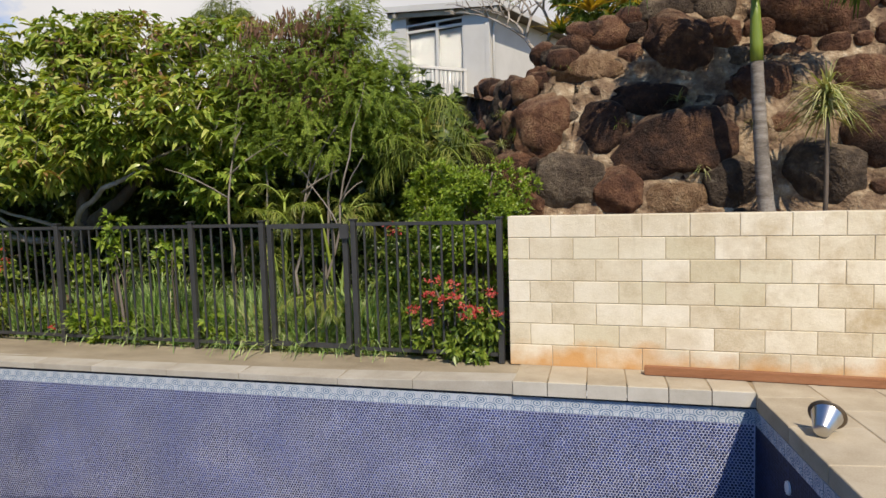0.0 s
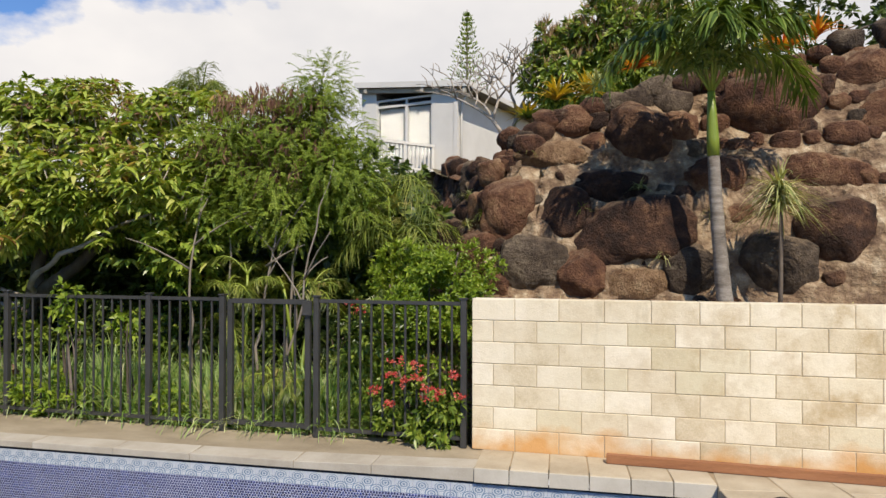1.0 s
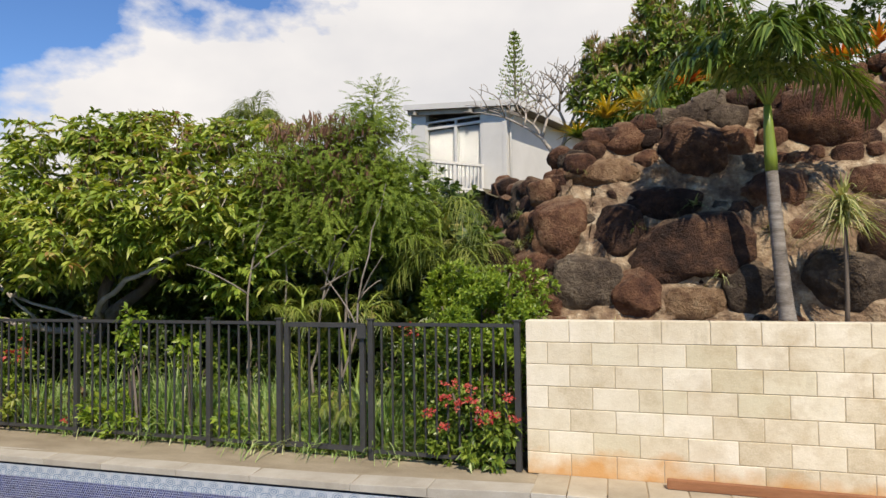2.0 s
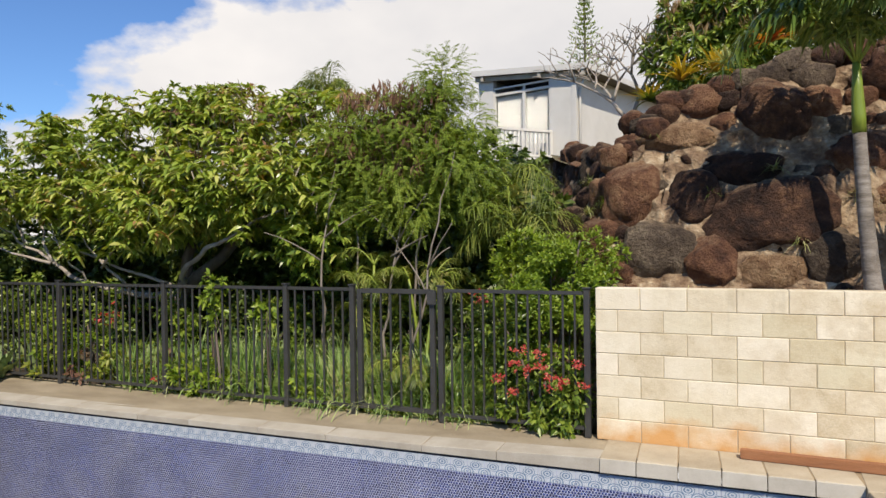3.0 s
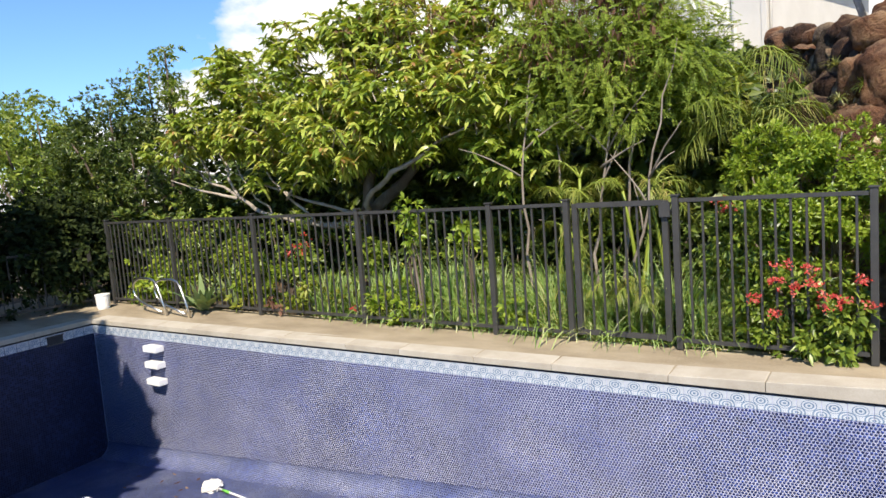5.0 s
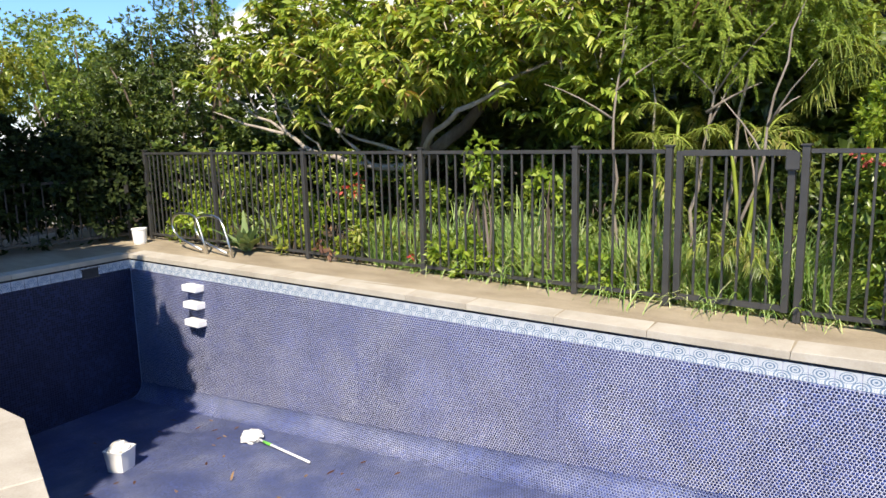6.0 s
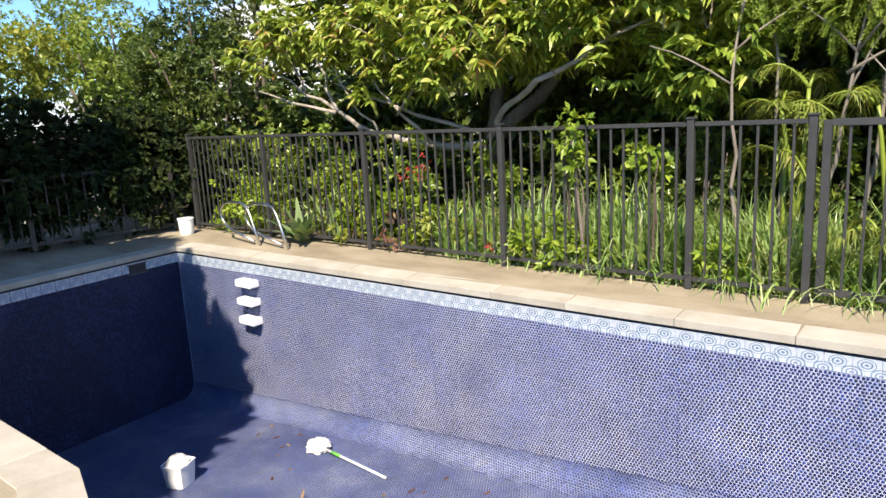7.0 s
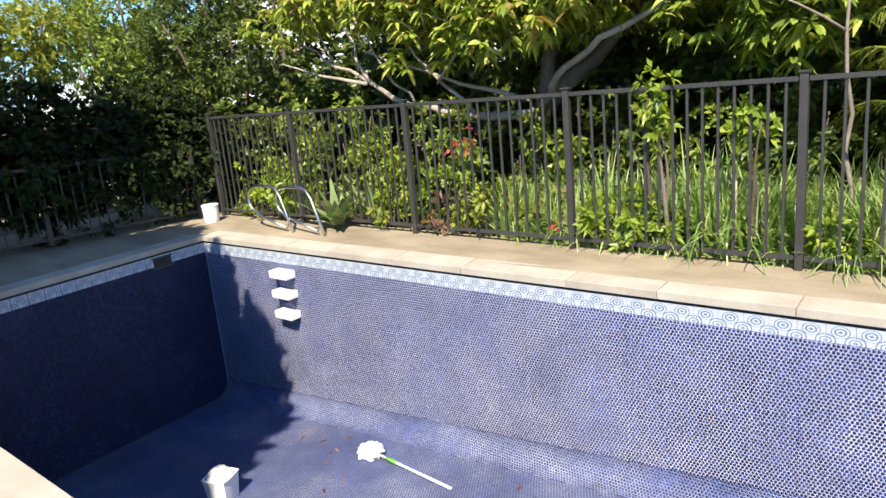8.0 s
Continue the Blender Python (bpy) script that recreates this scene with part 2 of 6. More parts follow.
def disc_material():
    """Small glazed mosaic discs: dark blue with some violet and some bright ones, dulled by scale."""
    k = Nodes("blue_mosaic_glaze")
    geo = k.n.new("ShaderNodeNewGeometry")
    v = k.coords()
    big, mid = k.noise(v, 0.8, 4), k.noise(v, 5.0, 4, 0.65)
    r = k.math("ADD", k.math("MULTIPLY", geo.outputs["Random Per Island"], 0.5), k.math("MULTIPLY_ADD", k.math("ADD", big, mid), 0.8, -0.68), clamp=True)
    col = k.ramp(r, [(0.0, (0.008, 0.011, 0.036)), (0.42, (0.024, 0.034, 0.120)), (0.66, (0.040, 0.064, 0.23)), (0.88, (0.065, 0.115, 0.35)), (1.0, (0.14, 0.20, 0.44))])
    dust = k.math("MULTIPLY_ADD", k.noise(v, 1.1, 7, 0.7), 2.6, -1.28, clamp=True)
    col = k.mix(k.math("MULTIPLY", dust, 0.22), col, (0.30, 0.33, 0.50))
    return k.done(col, 0.3, 0, 0.5)


def shaded_mosaic_material(name="blue_mosaic", scale_film=0.05, pitch=0.032):
    """The same mosaic for faces that stay far off: round pieces in staggered rows, darkened for their shade."""
    k = Nodes(name)
    v = k.coords("UV")
    vor = k.add("ShaderNodeTexVoronoi", Vector=v, Scale=1 / pitch, Randomness=0.12)
    inside = k.math("MULTIPLY_ADD", vor.outputs["Distance"], -9.0, 4.2, clamp=True)
    o = k.coords()
    big = k.noise(o, 1.2, 6, 0.65)
    cell = k.math("ADD", k.math("MULTIPLY", k.add("ShaderNodeSeparateColor", Color=vor.outputs["Color"]).outputs[0], 0.5), k.math("MULTIPLY_ADD", big, 0.9, -0.25), clamp=True)
    # the walls' shade is put into the piece and joint colours
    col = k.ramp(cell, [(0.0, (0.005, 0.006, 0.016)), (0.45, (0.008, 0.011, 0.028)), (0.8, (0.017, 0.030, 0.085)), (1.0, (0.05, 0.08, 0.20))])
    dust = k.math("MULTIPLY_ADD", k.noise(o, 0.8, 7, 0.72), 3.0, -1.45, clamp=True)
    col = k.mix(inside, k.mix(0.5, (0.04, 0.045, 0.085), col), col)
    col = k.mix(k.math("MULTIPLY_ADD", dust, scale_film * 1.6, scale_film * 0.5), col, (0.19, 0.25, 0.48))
    k.bump(inside, 0.3, 0.002)
    return k.done(col, 0.5, 0, 0.2)


def band_material():
    """Waterline tile: a pale ground with blue rings round a white eye, and small rings in the corners."""
    k = Nodes("ring_pattern_tile")
    sep = k.n.new("ShaderNodeSeparateXYZ")
    k.l.new(k.coords("UV"), sep.inputs[0])
    u, w = sep.outputs[0], sep.outputs[1]

    def rings(cu, cw):
        d = k.math("SQRT", k.math("ADD", k.math("POWER", k.math("ABSOLUTE", k.math("SUBTRACT", u, cu)), 2), k.math("POWER", k.math("ABSOLUTE", k.math("SUBTRACT", w, cw)), 2)))
        return d, k.math("GREATER_THAN", k.math("SINE", k.math("MULTIPLY", d, 42.0)), 0.1)

    d0, r0 = rings(0.5, 0.62)
    d1, r1 = rings(0.0, 0.12)
    d2, r2 = rings(1.0, 0.12)
    near = k.math("LESS_THAN", d0, 0.34)
    side = k.math("MAXIMUM", k.math("MULTIPLY", r1, k.math("LESS_THAN", d1, 0.46)), k.math("MULTIPLY", r2, k.math("LESS_THAN", d2, 0.46)))
    pat = k.math("MAXIMUM", k.math("MULTIPLY", r0, near), k.math("MULTIPLY", side, k.math("SUBTRACT", 1.0, near)))
    wear = k.noise(k.coords(), 5, 5)
    blue = k.ramp(wear, [(0.3, (0.10, 0.16, 0.24)), (0.7, (0.23, 0.31, 0.40))])
    pale = k.ramp(wear, [(0.3, (0.40, 0.44, 0.48)), (0.7, (0.58, 0.61, 0.63))])
    col = k.mix(pat, pale, blue)
    return k.done(col, 0.25, 0, 0.5)


def block_material():
    """Split-face masonry block: cream, with grey weathering, and rust creeping up from the footing."""
    k = Nodes("cream_block")
    inf = k.n.new("ShaderNodeObjectInfo")
    cx = k.n.new("ShaderNodeCombineXYZ")
    for i in range(3):
        k.l.new(k.math("MULTIPLY", inf.outputs["Random"], 19.0 + 7 * i), cx.inputs[i])
    v = k.coords("Object", (1, 1, 1), cx.outputs[0])
    geo = k.n.new("ShaderNodeNewGeometry")
    big, small = k.noise(v, 4, 6, 0.62), k.noise(v, 75, 4, 0.6)
    f = k.math("ADD", k.math("ADD", k.math("MULTIPLY", big, 0.6), k.math("MULTIPLY", small, 0.25)), k.math("MULTIPLY_ADD", inf.outputs["Random"], 0.26, -0.05))
    col = k.ramp(f, [(0.26, (0.46, 0.375, 0.235)), (0.42, (0.62, 0.535, 0.38)), (0.55, (0.69, 0.615, 0.46)), (0.72, (0.77, 0.70, 0.555))])
    # a few blocks are greener, where algae has dried on them
    odd = k.math("MULTIPLY_ADD", k.math("FRACT", k.math("MULTIPLY", inf.outputs["Random"], 7.31)), 3.2, -2.5, clamp=True)
    col = k.mix(k.math("MULTIPLY", odd, k.math("MULTIPLY_ADD", big, 1.4, -0.25, clamp=True)), col, (0.50, 0.45, 0.265))
    wide = k.noise(geo.outputs["Position"], 2.1, 7, 0.68)
    sep = k.n.new("ShaderNodeSeparateXYZ")
    k.l.new(geo.outputs["Position"], sep.inputs[0])
    grey = k.math("MULTIPLY", k.math("MULTIPLY_ADD", wide, 6.0, -2.85, clamp=True), k.math("MULTIPLY_ADD", sep.outputs[0], 0.34, -0.12, clamp=True))
    col = k.mix(k.math("MULTIPLY", grey, 0.8), col, (0.40, 0.285, 0.14))
    drip = k.math("MULTIPLY", k.math("MULTIPLY_ADD", k.noise(k.add("ShaderNodeMapping", Vector=geo.outputs["Position"], Scale=(3.4, 1.0, 0.5)).outputs[0], 1.6, 6, 0.6), 7.0, -3.9, clamp=True), k.math("MULTIPLY_ADD", sep.outputs[2], 1.3, -0.75, clamp=True))
    col = k.mix(k.math("MULTIPLY", drip, 0.35), col, (0.30, 0.24, 0.145))
    rust = k.math("ADD", k.math("MULTIPLY_ADD", sep.outputs[2], -4.2, 0.95), k.math("MULTIPLY_ADD", k.noise(geo.outputs["Position"], 2.6, 5), 3.0, -1.5), clamp=True)
    col = k.mix(k.math("MULTIPLY", rust, 0.85), col, (0.56, 0.27, 0.07))
    pits = k.math("MULTIPLY_ADD", k.noise(v, 22, 4, 0.6), 3.0, -1.2, clamp=True)
    k.bump(k.math("ADD", small, k.math("MULTIPLY", pits, 0.8)), 0.35, 0.006)
    return k.done(col, 0.88, 0, 0.3)


def boulder_material(name, stops):
    """Basalt in one of its tones: weathered skin, rusty breaks, pale lichen, pits."""
    k = Nodes(name)
    inf = k.n.new("ShaderNodeObjectInfo")
    cx = k.n.new("ShaderNodeCombineXYZ")
    for i in range(3):
        k.l.new(k.math("MULTIPLY", inf.outputs["Random"], 53.0 + 17 * i), cx.inputs[i])
    geo = k.n.new("ShaderNodeNewGeometry")
    v = k.add("ShaderNodeMapping", Vector=geo.outputs["Position"], Location=cx.outputs[0]).outputs[0]
    big, mid, fine = k.noise(v, 2.6, 6, 0.62), k.noise(v, 9, 6, 0.65), k.noise(v, 42, 5, 0.65)
    f = k.math("ADD", k.math("ADD", k.math("MULTIPLY", big, 0.55), k.math("MULTIPLY", mid, 0.45)), k.math("MULTIPLY_ADD", inf.outputs["Random"], 0.12, -0.06))
    col = k.ramp(f, stops)
    col = k.mix(k.math("MULTIPLY_ADD", fine, 1.2, -0.25, clamp=True), k.mix(1.0, col, (0.50, 0.47, 0.46), "MULTIPLY"), col)
    lich = k.math("MULTIPLY_ADD", k.noise(v, 4.2, 7, 0.7), 6.0, -3.85, clamp=True)
    col = k.mix(k.math("MULTIPLY", lich, 0.5), col, (0.40, 0.34, 0.24))
    # upward faces tinted tan: the light on their tops put into the colour
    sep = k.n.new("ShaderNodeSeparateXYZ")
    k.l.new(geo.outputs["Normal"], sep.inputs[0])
    lit_top = k.math("ADD", k.math("MULTIPLY_ADD", sep.outputs[2], 1.6, -1.05), k.math("MULTIPLY_ADD", mid, 1.6, -0.75), clamp=True)
    col = k.mix(k.math("MULTIPLY", lit_top, 0.6), col, (0.36, 0.26, 0.16))
    vor = k.add("ShaderNodeTexVoronoi", Vector=v, Scale=17.0)
    pit = k.math("MULTIPLY_ADD", vor.outputs["Distance"], 3.0, -0.15, clamp=True)
    k.bump(k.math("ADD", k.math("MULTIPLY", fine, 1.0), k.math("ADD", k.math("MULTIPLY", mid, 1.2), k.math("MULTIPLY", pit, 0.25))), 1.0, 0.045)
    return k.done(col, 0.88, 0, 0.25)


MAT["disc"] = disc_material()
MAT["mosaic"] = shaded_mosaic_material()
MAT["band"] = band_material()
MAT["block"] = block_material()
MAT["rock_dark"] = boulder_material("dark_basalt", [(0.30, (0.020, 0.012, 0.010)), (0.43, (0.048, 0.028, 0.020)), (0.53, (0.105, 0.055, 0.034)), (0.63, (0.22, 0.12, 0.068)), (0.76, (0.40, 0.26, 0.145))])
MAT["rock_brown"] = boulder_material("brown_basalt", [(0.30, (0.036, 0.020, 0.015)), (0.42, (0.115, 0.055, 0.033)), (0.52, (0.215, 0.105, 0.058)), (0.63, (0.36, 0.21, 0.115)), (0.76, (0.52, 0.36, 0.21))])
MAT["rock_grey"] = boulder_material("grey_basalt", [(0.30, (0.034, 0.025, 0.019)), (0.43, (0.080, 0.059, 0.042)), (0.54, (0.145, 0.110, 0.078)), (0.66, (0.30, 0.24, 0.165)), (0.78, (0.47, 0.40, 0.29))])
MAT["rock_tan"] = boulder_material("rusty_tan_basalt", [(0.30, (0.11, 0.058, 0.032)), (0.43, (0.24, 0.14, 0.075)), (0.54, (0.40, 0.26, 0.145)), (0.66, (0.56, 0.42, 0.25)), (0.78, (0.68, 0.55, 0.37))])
MAT["bank"] = grainy("tan_mortar_and_earth", [(0.28, (0.045, 0.027, 0.017)), (0.40, (0.115, 0.070, 0.042)), (0.49, (0.205, 0.135, 0.080)), (0.57, (0.32, 0.235, 0.145)), (0.67, (0.52, 0.425, 0.295))], 4.2, 14, 0.95, 0.9, 0.06)
MAT["trunk_palm"] = grainy("ringed_grey_palm_trunk", [(0.30, (0.075, 0.060, 0.046)), (0.48, (0.195, 0.168, 0.138)), (0.70, (0.36, 0.33, 0.29))], 5, 45, 0.85, 0.6, 0.008, (0.6, 0.6, 2.6))
MAT["crownshaft"] = grainy("green_crownshaft", [(0.3, (0.13, 0.19, 0.02)), (0.7, (0.27, 0.32, 0.05))], 4, 50, 0.4, 0.1, 0.003, (2, 2, 0.3))


# ---- building helpers ----
def mesh_of(name, verts, faces, material, smooth=False, uv=None):
    me = bpy.data.meshes.new(name)
    me.from_pydata([tuple(map(float, v)) for v in verts], [], [tuple(map(int, f)) for f in faces])
    if uv is not None:
        lay = me.uv_layers.new(name="UVMap")
        loops = np.zeros(len(me.loops), dtype=np.int32)
        me.loops.foreach_get("vertex_index", loops)
        lay.data.foreach_set("uv", np.asarray(uv, dtype=np.float32)[loops].ravel())
    me.materials.append(material)
    if smooth:
        me.polygons.foreach_set("use_smooth", [True] * len(me.polygons))
    me.update()
    return me


def thing(name, label, category, at=(0, 0, 0), group="", kind=""):
    e = new(name)
    e.empty_display_size = 0.2
    e.location = at
    return tagged(e, label, category, group, kind)


def under(ob, parent, label=""):
    """Makes ob a part of parent, with ob's own place given in the world."""
    ob.parent = parent
    if parent is not None:
        chain, p = Vector((0, 0, 0)), parent
        while p is not None:
            chain += p.location
            p = p.parent
        ob.location = ob.location - chain
    return tagged(ob, label) if label else ob


def part(name, bm, material, parent, label="", smooth=False):
    me = bpy.data.meshes.new(name)
    bm.to_mesh(me)
    bm.free()
    me.materials.append(material)
    if smooth:
        me.polygons.foreach_set("use_smooth", [True] * len(me.polygons))
    return under(new(name, me), parent, label)


def part_me(name, me, parent, label=""):
    return under(new(name, me), parent, label)


def add_box(bm, lo, hi, bevel=0.0):
    r = bmesh.ops.create_cube(bm, size=1.0)
    c = [(a + b) / 2 for a, b in zip(lo, hi)]
    s = [b - a for a, b in zip(lo, hi)]
    for v in r["verts"]:
        v.co = Vector((c[0] + v.co.x * s[0], c[1] + v.co.y * s[1], c[2] + v.co.z * s[2]))
    if bevel:
        es = list({e for v in r["verts"] for e in v.link_edges})
        bmesh.ops.bevel(bm, geom=es, offset=bevel, segments=2, affect="EDGES")


def box_bm(lo, hi, bevel=0.0):
    bm = bmesh.new()
    add_box(bm, lo, hi, bevel)
    return bm


def tube(points, radii, sides=8):
    """Vertices and faces of a tube along points."""
    pts = [Vector(p) for p in points]
    verts, faces = [], []
    side = Vector((1, 0, 0))
    for i, p in enumerate(pts):
        d = (pts[min(i + 1, len(pts) - 1)] - pts[max(i - 1, 0)]).normalized()
        if abs(d.dot(side)) > 0.95:
            side = Vector((0, 1, 0))
        a = (side - d * d.dot(side)).normalized()
        b = d.cross(a)
        side = a
        for k in range(sides):
            t = 2 * math.pi * k / sides
            verts.append(p + (a * math.cos(t) + b * math.sin(t)) * radii[i])
    n = len(pts)
    for i in range(n - 1):
        for k in range(sides):
            k2 = (k + 1) % sides
            faces.append((i * sides + k, i * sides + k2, (i + 1) * sides + k2, (i + 1) * sides + k))
    faces.append(tuple(range(sides - 1, -1, -1)))
    faces.append(tuple((n - 1) * sides + k for k in range(sides)))
    return verts, faces


def join(lists):
    V, F = [], []
    for v, f in lists:
        o = len(V)
        V.extend(v)
        F.extend(tuple(i + o for i in g) for g in f)
    return V, F


def tube_part(name, points, radii, material, parent, label="", sides=8):
    v, f = tube(points, radii, sides)
    return part_me(name, mesh_of(name, v, f, material, True), parent, label)


def curve(p, q, r, n=8, wobble=0.0, rng=None):
    """A bent line from p over q to r."""
    p, q, r = Vector(p), Vector(q), Vector(r)
    out = []
    for i in range(n + 1):
        t = i / n
        c = p * (1 - t) ** 2 + q * 2 * t * (1 - t) + r * t * t
        if wobble and 0 < i < n:
            c += Vector((rng.uniform(-1, 1), rng.uniform(-1, 1), rng.uniform(-0.5, 0.5))) * wobble
        out.append(c)
    return out


def blades(base, along, up, length, width, droop, flat=False):
    """Many leaves at once. Each is folded along its rib and bends down towards the tip: two quads wide, three long."""
    base, along, up = (np.asarray(a, dtype=float) for a in (base, along, up))
    n = len(base)
    length, width, droop = (np.broadcast_to(np.asarray(a, dtype=float), (n,))[:, None] for a in (length, width, droop))
    along = along / np.linalg.norm(along, axis=1, keepdims=True)
    side = np.cross(along, up)
    side /= np.linalg.norm(side, axis=1, keepdims=True) + 1e-9
    nrm = np.cross(side, along)
    down = np.array([0.0, 0.0, -1.0])
    m1 = base + along * length * 0.42 + down * length * droop * 0.16
    tip = base + along * length * (1 - 0.15 * droop) + down * length * droop * 0.72
    w = side * width * 0.5
    lift = nrm * width * 0.14
    if flat:  # leaflets too small to show a fold
        V = np.stack([base, m1 - w, m1 + w, tip], axis=1).reshape(-1, 3)
        o = (np.arange(n) * 4)[:, None]
        return V, np.concatenate([o + np.array([[0, 2, 1]]), o + np.array([[1, 2, 3]])], axis=0)
    V = np.stack([base, m1 - w + lift, m1, m1 + w + lift, tip], axis=1).reshape(-1, 3)
    o = (np.arange(n) * 5)[:, None]
    F = np.concatenate([o + np.array([[0, 2, 1]]), o + np.array([[0, 3, 2]]), o + np.array([[1, 2, 4]]), o + np.array([[2, 3, 4]])], axis=0)
    return V, F


def leaf_mesh(name, chunks, material):
    """One mesh out of many (V, F) of triangles."""
    V = np.concatenate([c[0] for c in chunks])
    offs = np.cumsum([0] + [len(c[0]) for c in chunks[:-1]])
    F = np.concatenate([c[1] + o for c, o in zip(chunks, offs)])
    me = bpy.data.meshes.new(name)
    me.vertices.add(len(V))
    me.vertices.foreach_set("co", V.astype(np.float32).ravel())
    me.loops.add(F.size)
    me.loops.foreach_set("vertex_index", F.astype(np.int32).ravel())
    me.polygons.add(len(F))
    me.polygons.foreach_set("loop_start", np.arange(0, F.size, 3, dtype=np.int32))
    me.materials.append(material)
    me.update(calc_edges=True)
    me.validate()
    return me


def unit(rs, n):
    v = rs.normal(size=(n, 3))
    return v / np.linalg.norm(v, axis=1, keepdims=True)


def lobes_points(rs, lobes, n, shell=0.55):
    """n points in the outer part of a set of ellipsoids (centre, radii), with their outward ways."""
    vol = np.array([b[0] * b[1] * b[2] for _, b in lobes]) ** 0.7
    pick = rs.choice(len(lobes), size=n, p=vol / vol.sum())
    c = np.array([l[0] for l in lobes])[pick]
    r = np.array([l[1] for l in lobes])[pick]
    u = unit(rs, n)
    rad = shell + (1 - shell) * rs.random((n, 1)) ** 0.6
    return c + u * r * rad, u


def bumpy(rs, lobes, n, small=0.36):
    """Adds small lobes on the outside of large ones, for an uneven outline."""
    at, out = lobes_points(rs, lobes, n, 0.93)
    return lobes + [(tuple(p), (small * k, small * k, small * k * 0.8)) for p, k in zip(at, rs.uniform(0.6, 1.3, n))]


def rosettes(rs, at, out, per, length, width, droop, splay=0.9):
    """Leaves in whorls: per leaves round each point, leaning along its outward way."""
    n = len(at)
    axis = out * 0.6 + np.array([0, 0, 0.45])
    axis = np.repeat(axis, per, axis=0)
    d = unit(rs, n * per) * splay + axis
    L = length * rs.uniform(0.6, 1.15, n * per)
    return blades(np.repeat(at, per, axis=0) + d * 0.01, d, np.repeat(out, per, axis=0) * 0.9 + np.array([0.1, -0.25, 0.55]) + 0.45 * unit(rs, n * per), L, width * rs.uniform(0.75, 1.2, n * per), droop * rs.uniform(0.4, 1.3, n * per))


def sprays(rs, at, out, n_leaf, reach, length, width, droop=0.5):
    """Feathery sprays: a drooping stem with small leaflets on both sides."""
    n = len(at)
    d = out * 0.8 + unit(rs, n) * 0.55 + np.array([0, 0, 0.15])
    d /= np.linalg.norm(d, axis=1, keepdims=True)
    t = np.linspace(0.12, 1, n_leaf)[None, :, None]
    R = reach * rs.uniform(0.6, 1.2, (n, 1, 1))
    pos = at[:, None, :] + d[:, None, :] * t * R + np.array([0, 0, -1.0]) * (t ** 2) * R * droop
    sd = np.cross(d, np.array([0, 0, 1.0]))
    sd /= np.linalg.norm(sd, axis=1, keepdims=True) + 1e-9
    sign = np.where(np.arange(n_leaf) % 2 == 0, 1, -1)[None, :, None]
    la = sd[:, None, :] * sign + d[:, None, :] * 0.55 + unit(rs, n * n_leaf).reshape(n, n_leaf, 3) * 0.25
    pos, la = pos.reshape(-1, 3), la.reshape(-1, 3)
    m = len(pos)
    return blades(pos, la, np.repeat(out, n_leaf, axis=0) * 0.7 + np.array([0.1, -0.3, 0.6]) + 0.4 * unit(rs, m), length * rs.uniform(0.6, 1.2, m), width, 0.3, True)


def fronds(rs, start, ways, reach, n_leaf, length, width, droop, leaf_droop=0.5, lift=0.25, fuzz=0.22):
    """Pinnate palm fronds: arched midribs with long leaflets on both sides. Gives leaf chunks and midrib tubes."""
    leaf, ribs = [], []
    for s, w in zip(start, ways):
        w = Vector(w).normalized()
        R = reach * rs.uniform(0.85, 1.12)
        pts = []
        for i in range(n_leaf + 1):
            t = i / n_leaf
            pts.append(Vector(s) + w * R * t + Vector((0, 0, lift * R * t - droop * R * t * t)))
        ribs.append(tube([pts[j] for j in range(0, n_leaf + 1, max(1, n_leaf // 6))], [0.012 * (1 - 0.8 * j / n_leaf) + 0.002 for j in range(0, n_leaf + 1, max(1, n_leaf // 6))], 5))
        P = np.array([tuple(p) for p in pts])
        T = np.gradient(P, axis=0)
        T /= np.linalg.norm(T, axis=1, keepdims=True)
        S = np.cross(T, np.array([0, 0, 1.0]))
        S /= np.linalg.norm(S, axis=1, keepdims=True) + 1e-9
        U = np.cross(S, T)
        k0 = max(2, n_leaf // 7)
        prof = np.sin(np.linspace(0.35, 2.9, n_leaf + 1 - k0)) * 0.8 + 0.25
        for sg in (1, -1):
            a = S[k0:] * sg + T[k0:] * 0.75 + U[k0:] * 0.2 + fuzz * unit(rs, len(prof))
            leaf.append(blades(P[k0:], a, U[k0:] + 0.1, length * prof * rs.uniform(0.85, 1.1, len(prof)), width, leaf_droop * rs.uniform(0.6, 1.3, len(prof))))
    return leaf, ribs


def deck_z(x, y):
    """The deck falls 4 cm from the fence line to the water's edge and is level beyond."""
    edge = A.y + (B.y - A.y) * (x - A.x) / (B.x - A.x)
    paved = max(0.0, min(1.0, (x + 1.3) / 1.4))  # the paved end stands level
    return (-0.04 + 0.054 * paved) * (1 - max(0.0, min(1.0, (y - edge) / (0.1 - edge))))


def slab_piece(c, z0, proud, cut=0.006):
    """A stone on four plan corners (counter-clockwise), standing a little proud of the deck, with its upper edges cut."""
    c = [Vector((p[0], p[1])) for p in c]
    mid = sum(c, Vector((0, 0))) / 4
    V = [(p.x, p.y, z0) for p in c] + [(p.x, p.y, deck_z(p.x, p.y) + proud - cut) for p in c]
    for p in c:
        d = (mid - p)
        q = p + d.normalized() * cut * 1.4
        V.append((q.x, q.y, deck_z(p.x, p.y) + proud))
    F = [(3, 2, 1, 0), (8, 9, 10, 11)]
    for i in range(4):
        j = (i + 1) % 4
        F += [(i, j, 4 + j, 4 + i), (4 + i, 4 + j, 8 + j, 8 + i)]
    return V, F


